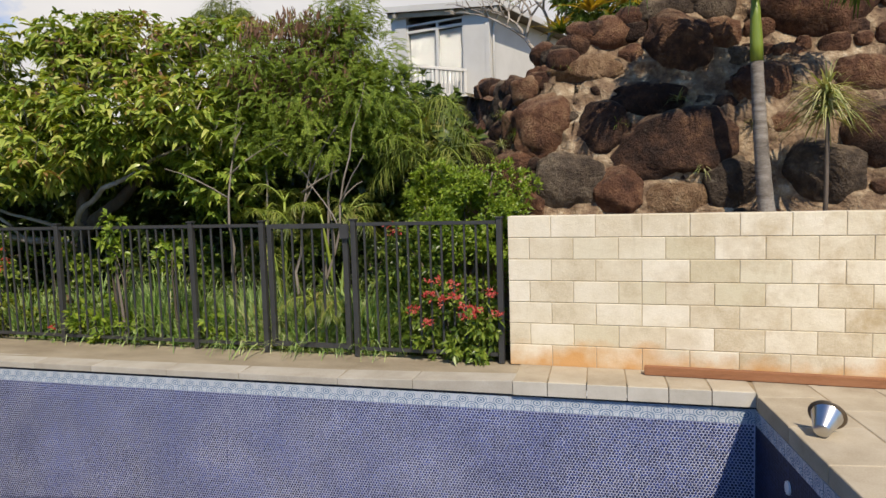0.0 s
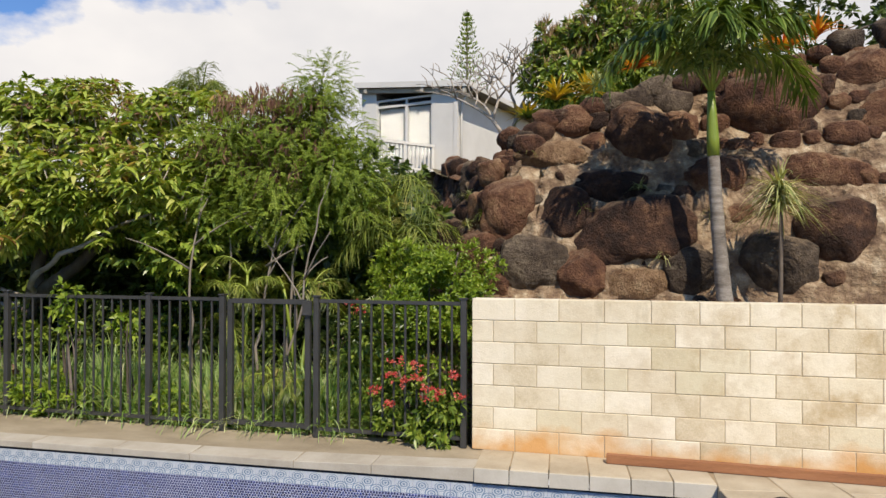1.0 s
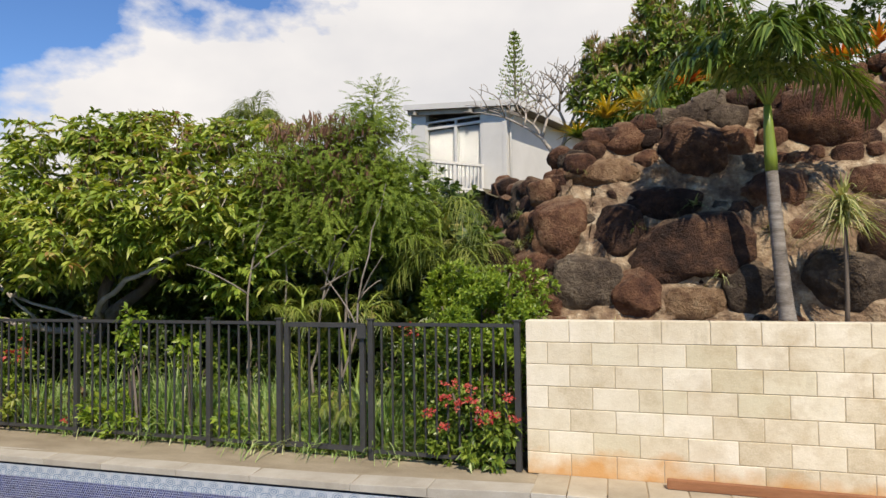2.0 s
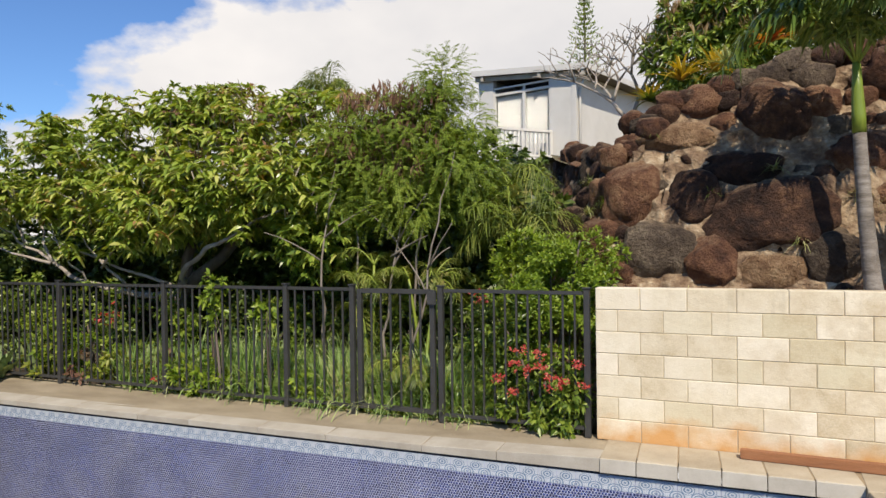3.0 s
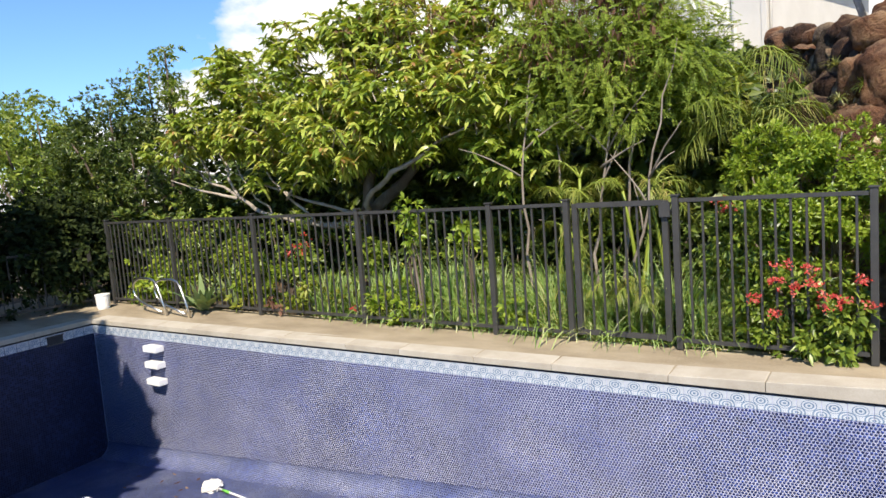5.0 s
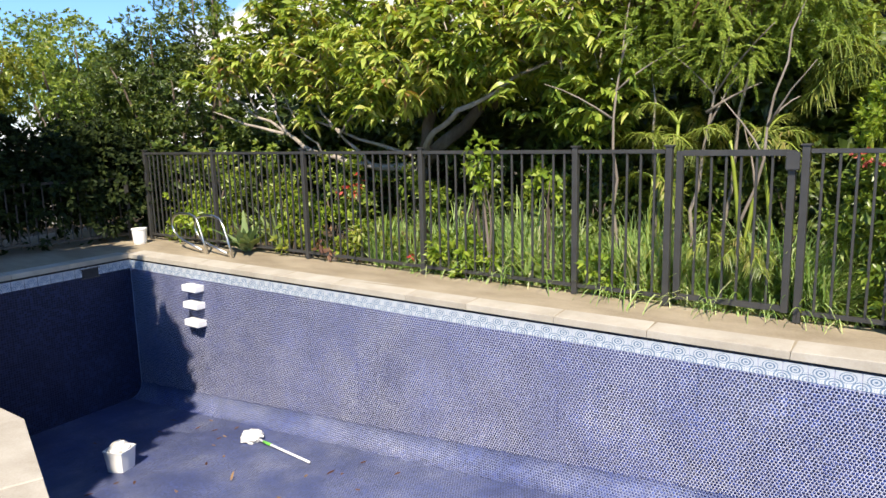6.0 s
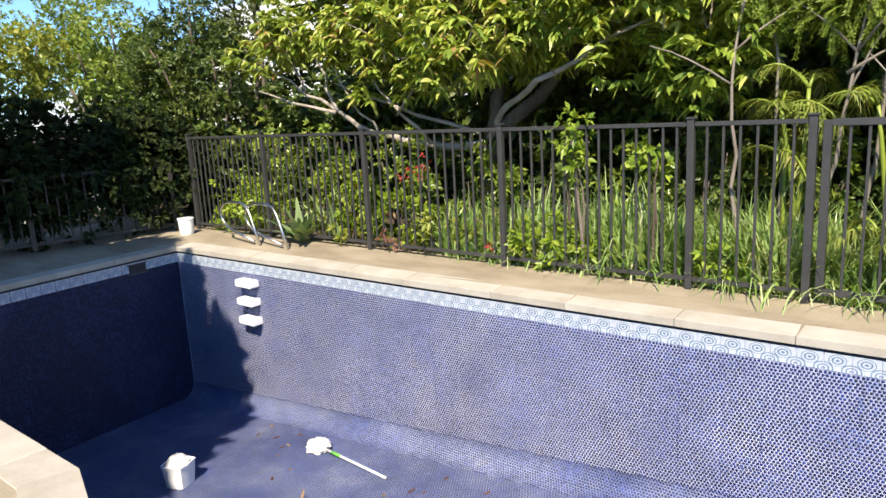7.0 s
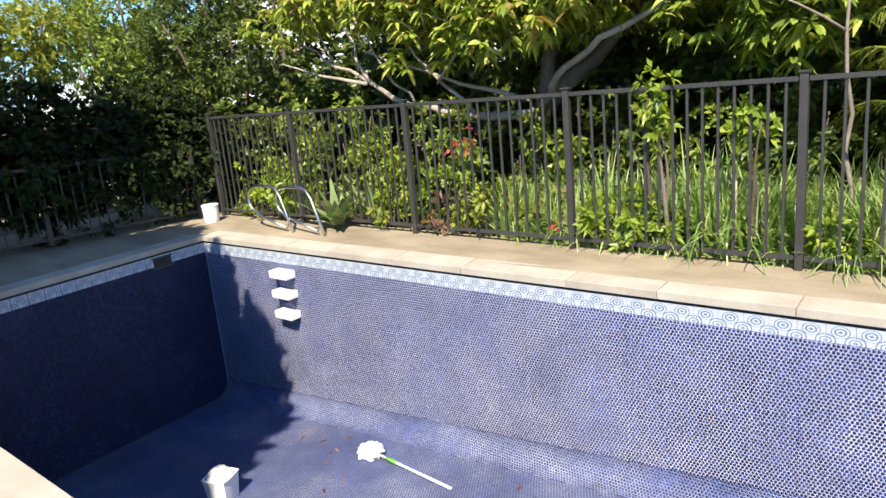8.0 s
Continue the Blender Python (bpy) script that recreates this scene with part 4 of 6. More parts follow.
def build_bank():
    bank = thing("rock_bank", "steep bank of dark basalt boulders set in tan mortar", "rock wall", kind="structure")
    V, F = [], []
    ns, nz = 260, 70
    for i in range(ns + 1):
        s = i / ns * (len(BANK) - 1)
        p, n = bank_at(s)
        for j in range(nz + 1):
            z = j / nz * (p.z - 0.12)
            q, n = bank_point(s, z)
            h = noise.noise(q * 1.3) * 0.10 + noise.noise(q * 3.7) * 0.08 + noise.noise(q * 9.0) * 0.05
            V.append((q.x - n.x * h, q.y - n.y * h, q.z))
        q, n = bank_point(s, p.z)
        V.append((q.x + n.x * 0.8, q.y + n.y * 0.8, p.z - 0.2))
    m = nz + 2
    for i in range(ns):
        for j in range(m - 1):
            F.append((i * m + j, i * m + j + 1, (i + 1) * m + j + 1, (i + 1) * m + j))
    part_me("mortar_face", mesh_of("mortar_face", V, F, MAT["bank"], True), bank, "tan mortar and packed earth between the boulders")
    # boulders: a few shared shapes
    shapes = []
    for k in range(18):
        bm = bmesh.new()
        bmesh.ops.create_icosphere(bm, subdivisions=4 if k < 9 else 3, radius=0.5)
        off = Vector((k * 7.3, k * 3.1, k * 5.7))
        for v in bm.verts:
            d = v.co.normalized()
            r = 1 + noise.noise(d * 1.1 + off) * 0.20 + noise.noise(d * 2.4 + off) * 0.11 + noise.noise(d * 5 + off) * 0.05 + noise.noise(d * 11 + off) * 0.025
            # squared-off faces as in broken rock
            c = Vector((math.copysign(abs(d.x) ** 0.8, d.x), math.copysign(abs(d.y) ** 0.8, d.y), math.copysign(abs(d.z) ** 0.8, d.z)))
            v.co = c * 0.5 * r
        cut = random.Random(70 + k)
        for _ in range(6):
            d = Vector((cut.uniform(-1, 1), cut.uniform(-1.2, 0.3), cut.uniform(-1, 1))).normalized()
            lim = cut.uniform(0.38, 0.47)
            for v in bm.verts:
                over = v.co.dot(d) - lim
                if over > 0:
                    v.co -= d * over * 0.75
        for v in bm.verts:
            v.co *= 1 + 0.035 * noise.noise(v.co * 11 + off) + 0.045 * noise.noise(v.co * 5 + off)
        me = bpy.data.meshes.new("boulder")
        bm.to_mesh(me)
        bm.free()
        me.materials.append(MAT["rock_brown"])
        me.polygons.foreach_set("use_smooth", [True] * len(me.polygons))
        shapes.append(me)
    rng = random.Random(11)
    lower = [(1.57, 2.03, 1.30, 0.81), (0.73, 2.30, 0.62, 0.64), (0.01, 2.34, 0.68, 0.89), (0.39, 1.70, 0.77, 0.68), (0.94, 1.59, 0.50, 0.62), (1.51, 1.50, 0.66, 0.36), (1.26, 2.64, 0.78, 0.39),
             (3.55, 2.71, 0.85, 0.42), (3.52, 2.04, 0.74, 0.74), (2.95, 1.75, 0.75, 0.65), (2.48, 2.69, 0.72, 0.48), (2.07, 1.65, 0.51, 0.50), (-0.42, 2.35, 0.42, 0.55), (-0.16, 1.50, 0.57, 0.40)]
    upper = [(1.57, 3.27, 0.78, 0.73), (0.51, 3.04, 0.80, 0.39), (0.80, 3.48, 0.47, 0.44), (0.35, 3.34, 0.41, 0.33), (0.04, 3.30, 0.37, 0.30), (3.00, 3.52, 1.08, 0.78), (2.02, 3.31, 0.41, 0.47),
             (1.98, 3.67, 0.44, 0.33), (1.64, 3.73, 0.33, 0.35), (1.88, 3.90, 0.34, 0.18), (3.76, 3.16, 0.42, 0.30), (-0.27, 2.88, 0.27, 0.33), (-0.10, 3.02, 0.25, 0.28), (4.1, 3.9, 0.6, 0.5)]
    placed = []

    def s_of(x):
        for i in range(len(BANK) - 1):
            if BANK[i][0] >= x >= BANK[i + 1][0]:
                return i + (BANK[i][0] - x) / (BANK[i][0] - BANK[i + 1][0])
        return 0.0

    def put(s, z, w, h, deep=0.8, sink=0.22, tone=None):
        q, n = bank_point(s, z)
        ob = new("boulder", shapes[rng.randrange(9) + (9 if max(w, h) < 0.5 else 0)])
        dpt = deep * min(w, h)
        ob.location = q + Vector((n.x, n.y, 0.1)) * (dpt * sink)
        ob.rotation_euler = (rng.uniform(-0.2, 0.2), rng.uniform(-0.16, 0.16), math.atan2(n.y, n.x) - math.pi / 2 + rng.choice((0, math.pi)) + rng.uniform(-0.2, 0.2))
        ob.scale = (w * 1.10, dpt * 1.15, h * 1.10)
        ob.material_slots[0].link = "OBJECT"
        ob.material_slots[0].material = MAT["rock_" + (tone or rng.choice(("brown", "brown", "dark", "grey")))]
        under(ob, bank)
        placed.append((q, max(w, h) / 2, min(w, h) / 2))

    tones = ["dark", "dark", "brown", "grey", "brown", "tan", "dark", "brown", "dark", "grey", "brown", "grey", "brown", "brown"]
    tones += ["dark", "tan", "brown", "dark", "brown", "brown", "brown", "grey", "grey", "brown", "brown", "dark", "brown", "brown"]
    for (x, z, w, h), tone in zip(lower + upper, tones):
        s = s_of(x)
        for _ in range(4):  # the face leans, so find where it stands under x
            q, n = bank_point(s, z)
            s = s_of(x - (q.x - bank_at(s)[0].x))
        put(s, z, w, h, 0.72, 0.16, tone)
    for size, tries in ((0.6, 500), (0.4, 700), (0.25, 800), (0.16, 420)):
        for _ in range(tries):
            s = rng.uniform(0.2, len(BANK) - 1.05)
            p, n = bank_at(s)
            z = rng.uniform(1.25, p.z - size * 0.25)
            q, n = bank_point(s, z)
            # between the large boulders of the open face lies mortar
            if -0.3 < q.x < 4.2 and (size > 0.3 or (z < 3.0 and rng.random() < 0.8)):
                continue
            if all((q - c).length > 0.78 * r + 0.12 * (R - r) + size * 0.46 for c, R, r in placed):
                put(s, z, size * rng.uniform(0.9, 1.4), size * rng.uniform(0.7, 1.05), 0.75, 0.2)
    # stones along the crest
    s = 0.4
    while s < len(BANK) - 1.2:
        p, n = bank_at(s)
        size = rng.uniform(0.16, 0.34)
        put(s, p.z + size * 0.1, size * 1.3, size, 1.0, 0.1)
        s += 0.20 + size * 0.35
    # earth behind the block wall and the hill above
    V = [(0.0, 0.19, 1.30), (9.5, 0.19, 1.30), (9.5, 1.3, 1.34), (4.0, 1.55, 1.34), (-0.1, 1.75, 1.34), (0.0, 0.19, -0.03), (-0.1, 1.75, -0.03), (9.5, 0.19, -0.03)]
    tagged(new("planting_bed", mesh_of("planting_bed", V, [(0, 1, 2, 3, 4), (0, 4, 6, 5)], MAT["bank"])), "dry earth behind the block wall", "planting bed", kind="structure")
    V, F = [], []
    ys = [2.2, 3, 4, 5.5, 7.5, 9.6, 13, 18, 26, 40]
    for y in ys:
        xl = -0.6
        for i in range(len(BANK) - 1):
            if BANK[i][1] <= y <= BANK[i + 1][1] and i >= 7:
                t = (y - BANK[i][1]) / (BANK[i + 1][1] - BANK[i][1])
                xl = BANK[i][0] + t * (BANK[i + 1][0] - BANK[i][0])
        if y > 9.6:
            xl = -9.0 - (y - 9.6)
        xl += 0.55
        for k in range(12):
            x = xl + (34 - xl) * (k / 11) ** 2.2
            tz = np.interp(x, [b[0] for b in BANK[::-1]], [b[2] for b in BANK[::-1]])
            V.append((x, y, max(2.6, min(4.6, tz)) * 0.99 + 0.045 * (y - 2.2) - (0.7 if y < 2.5 else 0.0) if y < 9.6 else 3.85 + 0.04 * (y - 9.6) + 0.02 * max(0, x)))
    for j in range(len(ys) - 1):
        for k in range(11):
            F.append((j * 12 + k, j * 12 + k + 1, (j + 1) * 12 + k + 1, (j + 1) * 12 + k))
    tagged(new("hillside", mesh_of("hillside", V, F, MAT["hill"], True)), "dry grassy hillside above the rock bank", "hill", kind="structure")


# ---- house on the hill ----
def build_house():
    x1, y0 = -2.72, 11.0  # near corner, about which the house is turned
    h = thing("house", "white single-storey house with low overhanging roof on the hill", "house", (x1, y0, 3.1))
    x0, y1, z0, z1 = x1 - 3.0, 17.5, 3.1, 6.11
    a0, a1, b0, b1 = x1 - 2.51, x1 - 0.74, 4.45, 6.10  # window opening
    bm = bmesh.new()
    for lo, hi in (((x0, y0, z0), (a0, y0 + 0.18, z1)), ((a1, y0, z0), (x1, y0 + 0.18, z1)), ((a0, y0, z0), (a1, y0 + 0.18, b0)), ((a0, y0, b1), (a1, y0 + 0.18, z1))):
        add_box(bm, lo, hi)
    part("wall", bm, MAT["white_paint"], h, "white painted front wall")
    part("wall", box_bm((x1 - 0.18, y0 + 0.18, z0), (x1, y1, z1)), MAT["white_paint"], h, "white painted side wall")
    part("wall", box_bm((x0, y0 + 0.18, z0), (x0 + 0.18, y1, z1)), MAT["white_paint"], h)
    part("wall", box_bm((x0 + 0.18, y1 - 0.18, z0), (x1 - 0.18, y1, z1)), MAT["white_paint"], h)
    part("corner_board", box_bm((x1 - 0.10, y0 - 0.02, z0), (x1 + 0.02, y0 - 0.002, z1 - 0.02), 0.004), MAT["white_paint"], h)
    # roof with boarded underside and beam ends; eaves reach further over the side wall than over the front
    e, f = 0.42, 0.20
    part("roof", box_bm((x0 - 0.07, y0 - f, z1 + 0.045), (x1 + e, y1 + 0.4, z1 + 0.15)), MAT["grey_roof"], h, "pale flat roof with white edge")
    part("fascia", box_bm((x0 - 0.10, y0 - f - 0.03, z1 + 0.02), (x1 + e + 0.03, y0 - f - 0.002, z1 + 0.175), 0.004), MAT["white_paint"], h, "white fascia board")
    part("fascia", box_bm((x1 + e + 0.002, y0 - f, z1 + 0.02), (x1 + e + 0.03, y1 + 0.4, z1 + 0.17), 0.004), MAT["white_paint"], h)
    part("header_beam", box_bm((x0 - 0.05, y0 - 0.10, z1 - 0.10), (x1 + 0.05, y0 - 0.022, z1 + 0.02), 0.004), MAT["coping"], h, "cream beam under the eave")
    for x in (x0 + 0.2, x1 - 1.0, x1 + 0.25):
        part("rafter", box_bm((x, y0 - f, z1 - 0.12), (x + 0.09, y0 - 0.102, z1 + 0.015), 0.004), MAT["coping"], h, "cream rafter end")
    part("soffit", box_bm((x0 - 0.05, y0 - f + 0.002, z1 + 0.022), (x1 + e - 0.002, y1 + 0.38, z1 + 0.043)), MAT["soffit"], h, "brown boarded soffit")
    # window
    win = part("window", box_bm((a0, y0 + 0.02, b0 - 0.05), (a1, y0 + 0.10, b0)), MAT["white_paint"], h, "wide window with transom and vertical blinds")
    t, m = 0.05, x1 - 1.55
    for lo, hi in (((a0, y0 + 0.02, b0), (a0 + t, y0 + 0.1, b1)), ((a1 - t, y0 + 0.02, b0), (a1, y0 + 0.1, b1)), ((a0 + t, y0 + 0.02, b1 - t), (a1 - t, y0 + 0.1, b1)), ((a0 + t, y0 + 0.02, 5.87), (a1 - t, y0 + 0.1, 5.94)), ((m - 0.045, y0 + 0.02, b0), (m + 0.045, y0 + 0.1, 5.87)), ((m - 0.03, y0 + 0.02, 5.94), (m + 0.03, y0 + 0.1, b1 - t))):
        part("window_frame", box_bm(lo, hi, 0.004), MAT["white_paint"], win)
    for lo, hi in ((a0 + t, m - 0.045), (m + 0.045, a1 - t)):
        for z in ((b0, 5.87), (5.94, b1 - t)):
            pane = part("pane", box_bm((lo, y0 + 0.065, z[0]), (hi, y0 + 0.075, z[1])), MAT["glass"], win, "dim glass")
            pane.visible_shadow = False
    n, me = 22, None
    for k in range(n):
        x = a0 + 0.07 + (a1 - a0 - 0.14) * (k + 0.5) / n
        if me is None:
            ob = part("blind_slat", box_bm((-0.037, -0.004, 0), (0.037, 0.004, 1.38)), MAT["curtain"], None)
            me = ob.data
        else:
            ob = new("blind_slat", me)
        ob.location = (x, y0 + 0.125, b0 + 0.02)
        ob.rotation_euler.z = 0.5
        under(ob, win)
    part("interior_wall", box_bm((x0 + 0.2, y0 + 1.6, z0 + 0.3), (x1 - 0.2, y0 + 1.65, z1 - 0.1)), MAT["curtain"], h, "dim room wall behind the blinds")
    part("interior_floor", box_bm((x0 + 0.2, y0 + 0.2, z0 + 0.2), (x1 - 0.2, y0 + 1.6, z0 + 0.3)), MAT["curtain"], h)
    pts = curve((x1 + 0.30, y0 + 0.3, z1 + 0.0), (x1 + 0.04, y0 + 0.25, z1 - 0.05), (x1 + 0.045, y0 + 0.16, z1 - 0.45), 6) + [Vector((x1 + 0.045, y0 + 0.16, z0))]
    tube_part("downpipe", pts, [0.032] * len(pts), MAT["white_paint"], h, "white downpipe")
    # the roof and the wall heads rise gently towards the far end of the front
    for ob in h.children:
        kind = ob.name.split(".")[0]
        if kind in ("roof", "fascia", "rafter", "soffit", "wall", "header_beam"):
            top = z1 - 0.015
            for v in ob.data.vertices:
                if kind != "wall" or v.co.z > top:
                    v.co.z += 0.097 * max(0.0, x1 + e - v.co.x)
    h.rotation_euler.z = radians(-14)
    # balcony rail, set out at a slant from the wall below the window
    at, L = Vector((-3.38, 11.10, 3.6)), 1.9
    r = thing("balcony_rail", "white timber balcony rail below the house window", "railing", at)
    part("handrail", box_bm((at.x - L, at.y - 0.05, 4.66), (at.x, at.y + 0.05, 4.73), 0.006), MAT["white_paint"], r)
    part("lower_rail", box_bm((at.x - L, at.y - 0.03, 4.02), (at.x, at.y + 0.03, 4.08), 0.006), MAT["white_paint"], r)
    for x in (-L, -L / 2, -0.08):
        part("rail_post", box_bm((at.x + x, at.y - 0.04, 3.6), (at.x + x + 0.08, at.y + 0.04, 4.66), 0.006), MAT["white_paint"], r)
    first, k = None, 0.14
    while k < L - 0.05:
        if first is None:
            first = part("baluster", box_bm((at.x - k - 0.04, at.y - 0.02, 4.08), (at.x - k, at.y + 0.02, 4.66)), MAT["white_paint"], r)
        else:
            o = new("baluster", first.data)
            o.location = (0.14 - k, 0, 0)
            under(o, r)
        k += 0.125
    part("balcony_floor", box_bm((at.x - L, at.y - 0.06, 3.80), (at.x, at.y + 0.6, 4.0)), MAT["white_paint"], r, "white balcony edge")
    r.rotation_euler.z = radians(50)


# ---- plants ----
def branch_set(parent, name, runs, material, sides=8, label=""):
    for i, (pts, r0, r1) in enumerate(runs):
        n = len(pts)
        tube_part(name if i else "trunk", pts, [r0 + (r1 - r0) * k / (n - 1) for k in range(n)], material, parent, label if i == 0 else "", sides)


def build_mango():
    rs, rng = np.random.RandomState(21), random.Random(21)
    t = thing("mango_tree", "broad mango tree with drooping light green leaf whorls and pale limbs", "tree", (-6.75, 1.65, -0.05))
    fork = (-6.6, 1.5, 1.15)
    runs = [(curve((-6.75, 1.65, -0.05), (-6.85, 1.65, 0.6), fork, 6, 0.02, rng), 0.13, 0.11),
            (curve(fork, (-6.2, 1.0, 1.55), (-5.35, 0.95, 1.90), 9, 0.045, rng), 0.045, 0.032),
            (curve((-5.35, 0.95, 1.90), (-4.9, 0.95, 2.12), (-4.3, 1.05, 2.35), 7, 0.05, rng), 0.029, 0.014),
            (curve(fork, (-7.2, 1.3, 1.0), (-8.6, 1.15, 1.42), 9, 0.04, rng), 0.062, 0.036),
            (curve((-8.6, 1.15, 1.42), (-9.4, 1.1, 1.8), (-10.4, 1.1, 2.35), 9, 0.06, rng), 0.034, 0.010),
            (curve((-8.9, 1.12, 1.6), (-9.2, 1.1, 2.1), (-9.6, 1.2, 2.7), 6, 0.05, rng), 0.026, 0.01),
            (curve((-7.4, 1.3, 1.15), (-7.9, 1.0, 1.7), (-8.3, 0.95, 2.3), 6, 0.04, rng), 0.026, 0.01),
            (curve(fork, (-6.4, 1.7, 2.2), (-7.0, 1.8, 3.4), 8, 0.05, rng), 0.10, 0.025),
            (curve(fork, (-5.4, 2.0, 2.2), (-4.9, 2.1, 3.5), 8, 0.05, rng), 0.10, 0.025),
            (curve((-5.7, 1.95, 1.9), (-5.0, 1.6, 2.4), (-4.2, 1.5, 3.0), 7, 0.04, rng), 0.05, 0.02),
            (curve((-6.3, 1.75, 2.0), (-7.2, 1.4, 2.5), (-8.2, 1.4, 3.0), 7, 0.05, rng), 0.055, 0.02)]
    branch_set(t, "limb", runs[:1], MAT["bark"], 9, "grey-brown mango trunk")
    runs += [(curve((-9.0, 1.12, 1.62), (-9.7, 1.0, 1.75), (-10.5, 0.95, 2.0), 6, 0.04, rng), 0.028, 0.01), (curve((-9.6, 1.1, 1.95), (-9.9, 1.1, 2.3), (-10.1, 1.2, 2.8), 5, 0.03, rng), 0.022, 0.008), (curve((-8.2, 1.15, 1.3), (-8.5, 1.0, 1.7), (-8.9, 0.95, 2.4), 6, 0.04, rng), 0.018, 0.008), (curve((-6.7, 1.4, 1.28), (-7.7, 1.1, 1.58), (-8.95, 1.1, 2.02), 10, 0.06, rng), 0.030, 0.010), (curve((-7.7, 1.0, 1.55), (-7.2, 0.9, 1.9), (-6.9, 0.9, 2.3), 5, 0.03, rng), 0.018, 0.008)]
    # sun on the outer limbs is put in as paler bark; inner ones stay dark
    for i, (pts, r0, r1) in enumerate(runs[1:]):
        tube_part("limb", pts, [r0 + (r1 - r0) * k / (len(pts) - 1) for k in range(len(pts))], MAT["bark" if i in (6, 7, 8) else "pale_bark"], t, "grey limb, paler bark on the sunlit ones", 8)
    lobes = [((-5.5, 0.95, 2.55), (1.0, 0.5, 0.35)), ((-3.8, 1.0, 2.1), (0.6, 0.5, 0.5)), ((-7.0, 1.1, 2.4), (1.1, 0.6, 0.42)), ((-6.0, 1.6, 2.7), (1.6, 0.9, 0.8)), ((-5.6, 2.1, 3.05), (1.7, 1.5, 1.05)), ((-7.4, 2.0, 3.2), (1.25, 1.3, 1.0)), ((-4.3, 1.8, 3.15), (0.95, 1.1, 0.9)), ((-8.8, 1.6, 2.85), (0.9, 0.8, 0.55)), ((-9.9, 1.35, 2.75), (0.7, 0.6, 0.35)),
             ((-6.4, 1.15, 2.55), (1.3, 0.75, 0.55)), ((-4.2, 0.95, 2.5), (0.8, 0.6, 0.42)), ((-5.3, 0.9, 2.7), (0.9, 0.6, 0.5)), ((-7.0, 2.2, 3.95), (0.55, 0.7, 0.35)), ((-5.4, 2.0, 3.95), (0.75, 0.7, 0.35)), ((-8.0, 1.2, 2.65), (0.7, 0.6, 0.4)), ((-8.8, 1.6, 3.45), (0.85, 0.8, 0.6)), ((-9.5, 1.5, 3.3), (0.45, 0.5, 0.35)), ((-8.1, 1.6, 4.05), (0.42, 0.5, 0.28)), ((-10.9, 1.4, 2.55), (0.75, 0.5, 0.26)), ((-6.9, 1.0, 2.0), (0.7, 0.4, 0.24)), ((-7.9, 1.0, 1.9), (0.5, 0.35, 0.2)), ((-4.5, 0.95, 2.0), (0.45, 0.35, 0.26))]
    at, out = lobes_points(rs, bumpy(rs, lobes, 80, 0.33), 7200, 0.72)
    keep = rs.random(len(at)) < np.where(noise_field(at, 1.5) > -0.12, 1.0, 0.10)
    at, out = at[keep], out[keep]
    per = 9
    a = rs.uniform(0, 2 * math.pi, len(at) * per)
    d = np.stack([np.cos(a), np.sin(a), rs.uniform(-0.15, 0.55, len(a))], axis=1) + np.repeat(out, per, axis=0) * 0.4
    ch = [arched(np.repeat(at, per, axis=0) + 0.012 * unit(rs, len(a)), d, 0.155 * rs.uniform(0.6, 1.25, len(a)), 0.052 * rs.uniform(0.8, 1.2, len(a)), rs.uniform(0.2, 0.95, len(a)), 4, rs.normal(size=len(a)) * 0.55, True)]
    part_me("crown", leaf_mesh("crown", ch, MAT["mango"]), t, "dense whorls of long green mango leaves")
    hi = at[(at[:, 2] > 3.0) & (at[:, 0] > -6.6)]
    hi = hi[rs.choice(len(hi), 320)]
    part_me("dry_foliage", leaf_mesh("dry_foliage", [rosettes(rs, hi + 0.06 * unit(rs, len(hi)), unit(rs, len(hi)), 7, 0.17, 0.03, 0.9, 0.9)], MAT["pods"]), t, "dry brown leaf clusters near the top")
    # fine dead twigs and flower spikes at the top
    tw = []
    for _ in range(1100):
        k = rs.randint(len(at))
        p = Vector(at[k])
        if p.z < 2.3:
            continue
        d = Vector(out[k]) * 0.5 + Vector((rng.uniform(-0.4, 0.4), rng.uniform(-0.4, 0.2), 0.45))
        tw.append(tube([p - d * 0.3, p + d * 0.02, p + d * 0.12 + Vector((rng.uniform(-0.04, 0.04), 0, -0.01))], [0.009, 0.006, 0.004], 3))
    v, f = join(tw)
    tagged(part_me("dead_wood", mesh_of("dead_wood", v, f, MAT["pale_bark"]), t, "bare pale twigs and old flower spikes"), kind="stuff")


def noise_field(pts, scale):
    return np.array([noise.noise(Vector(p) * scale) for p in pts])


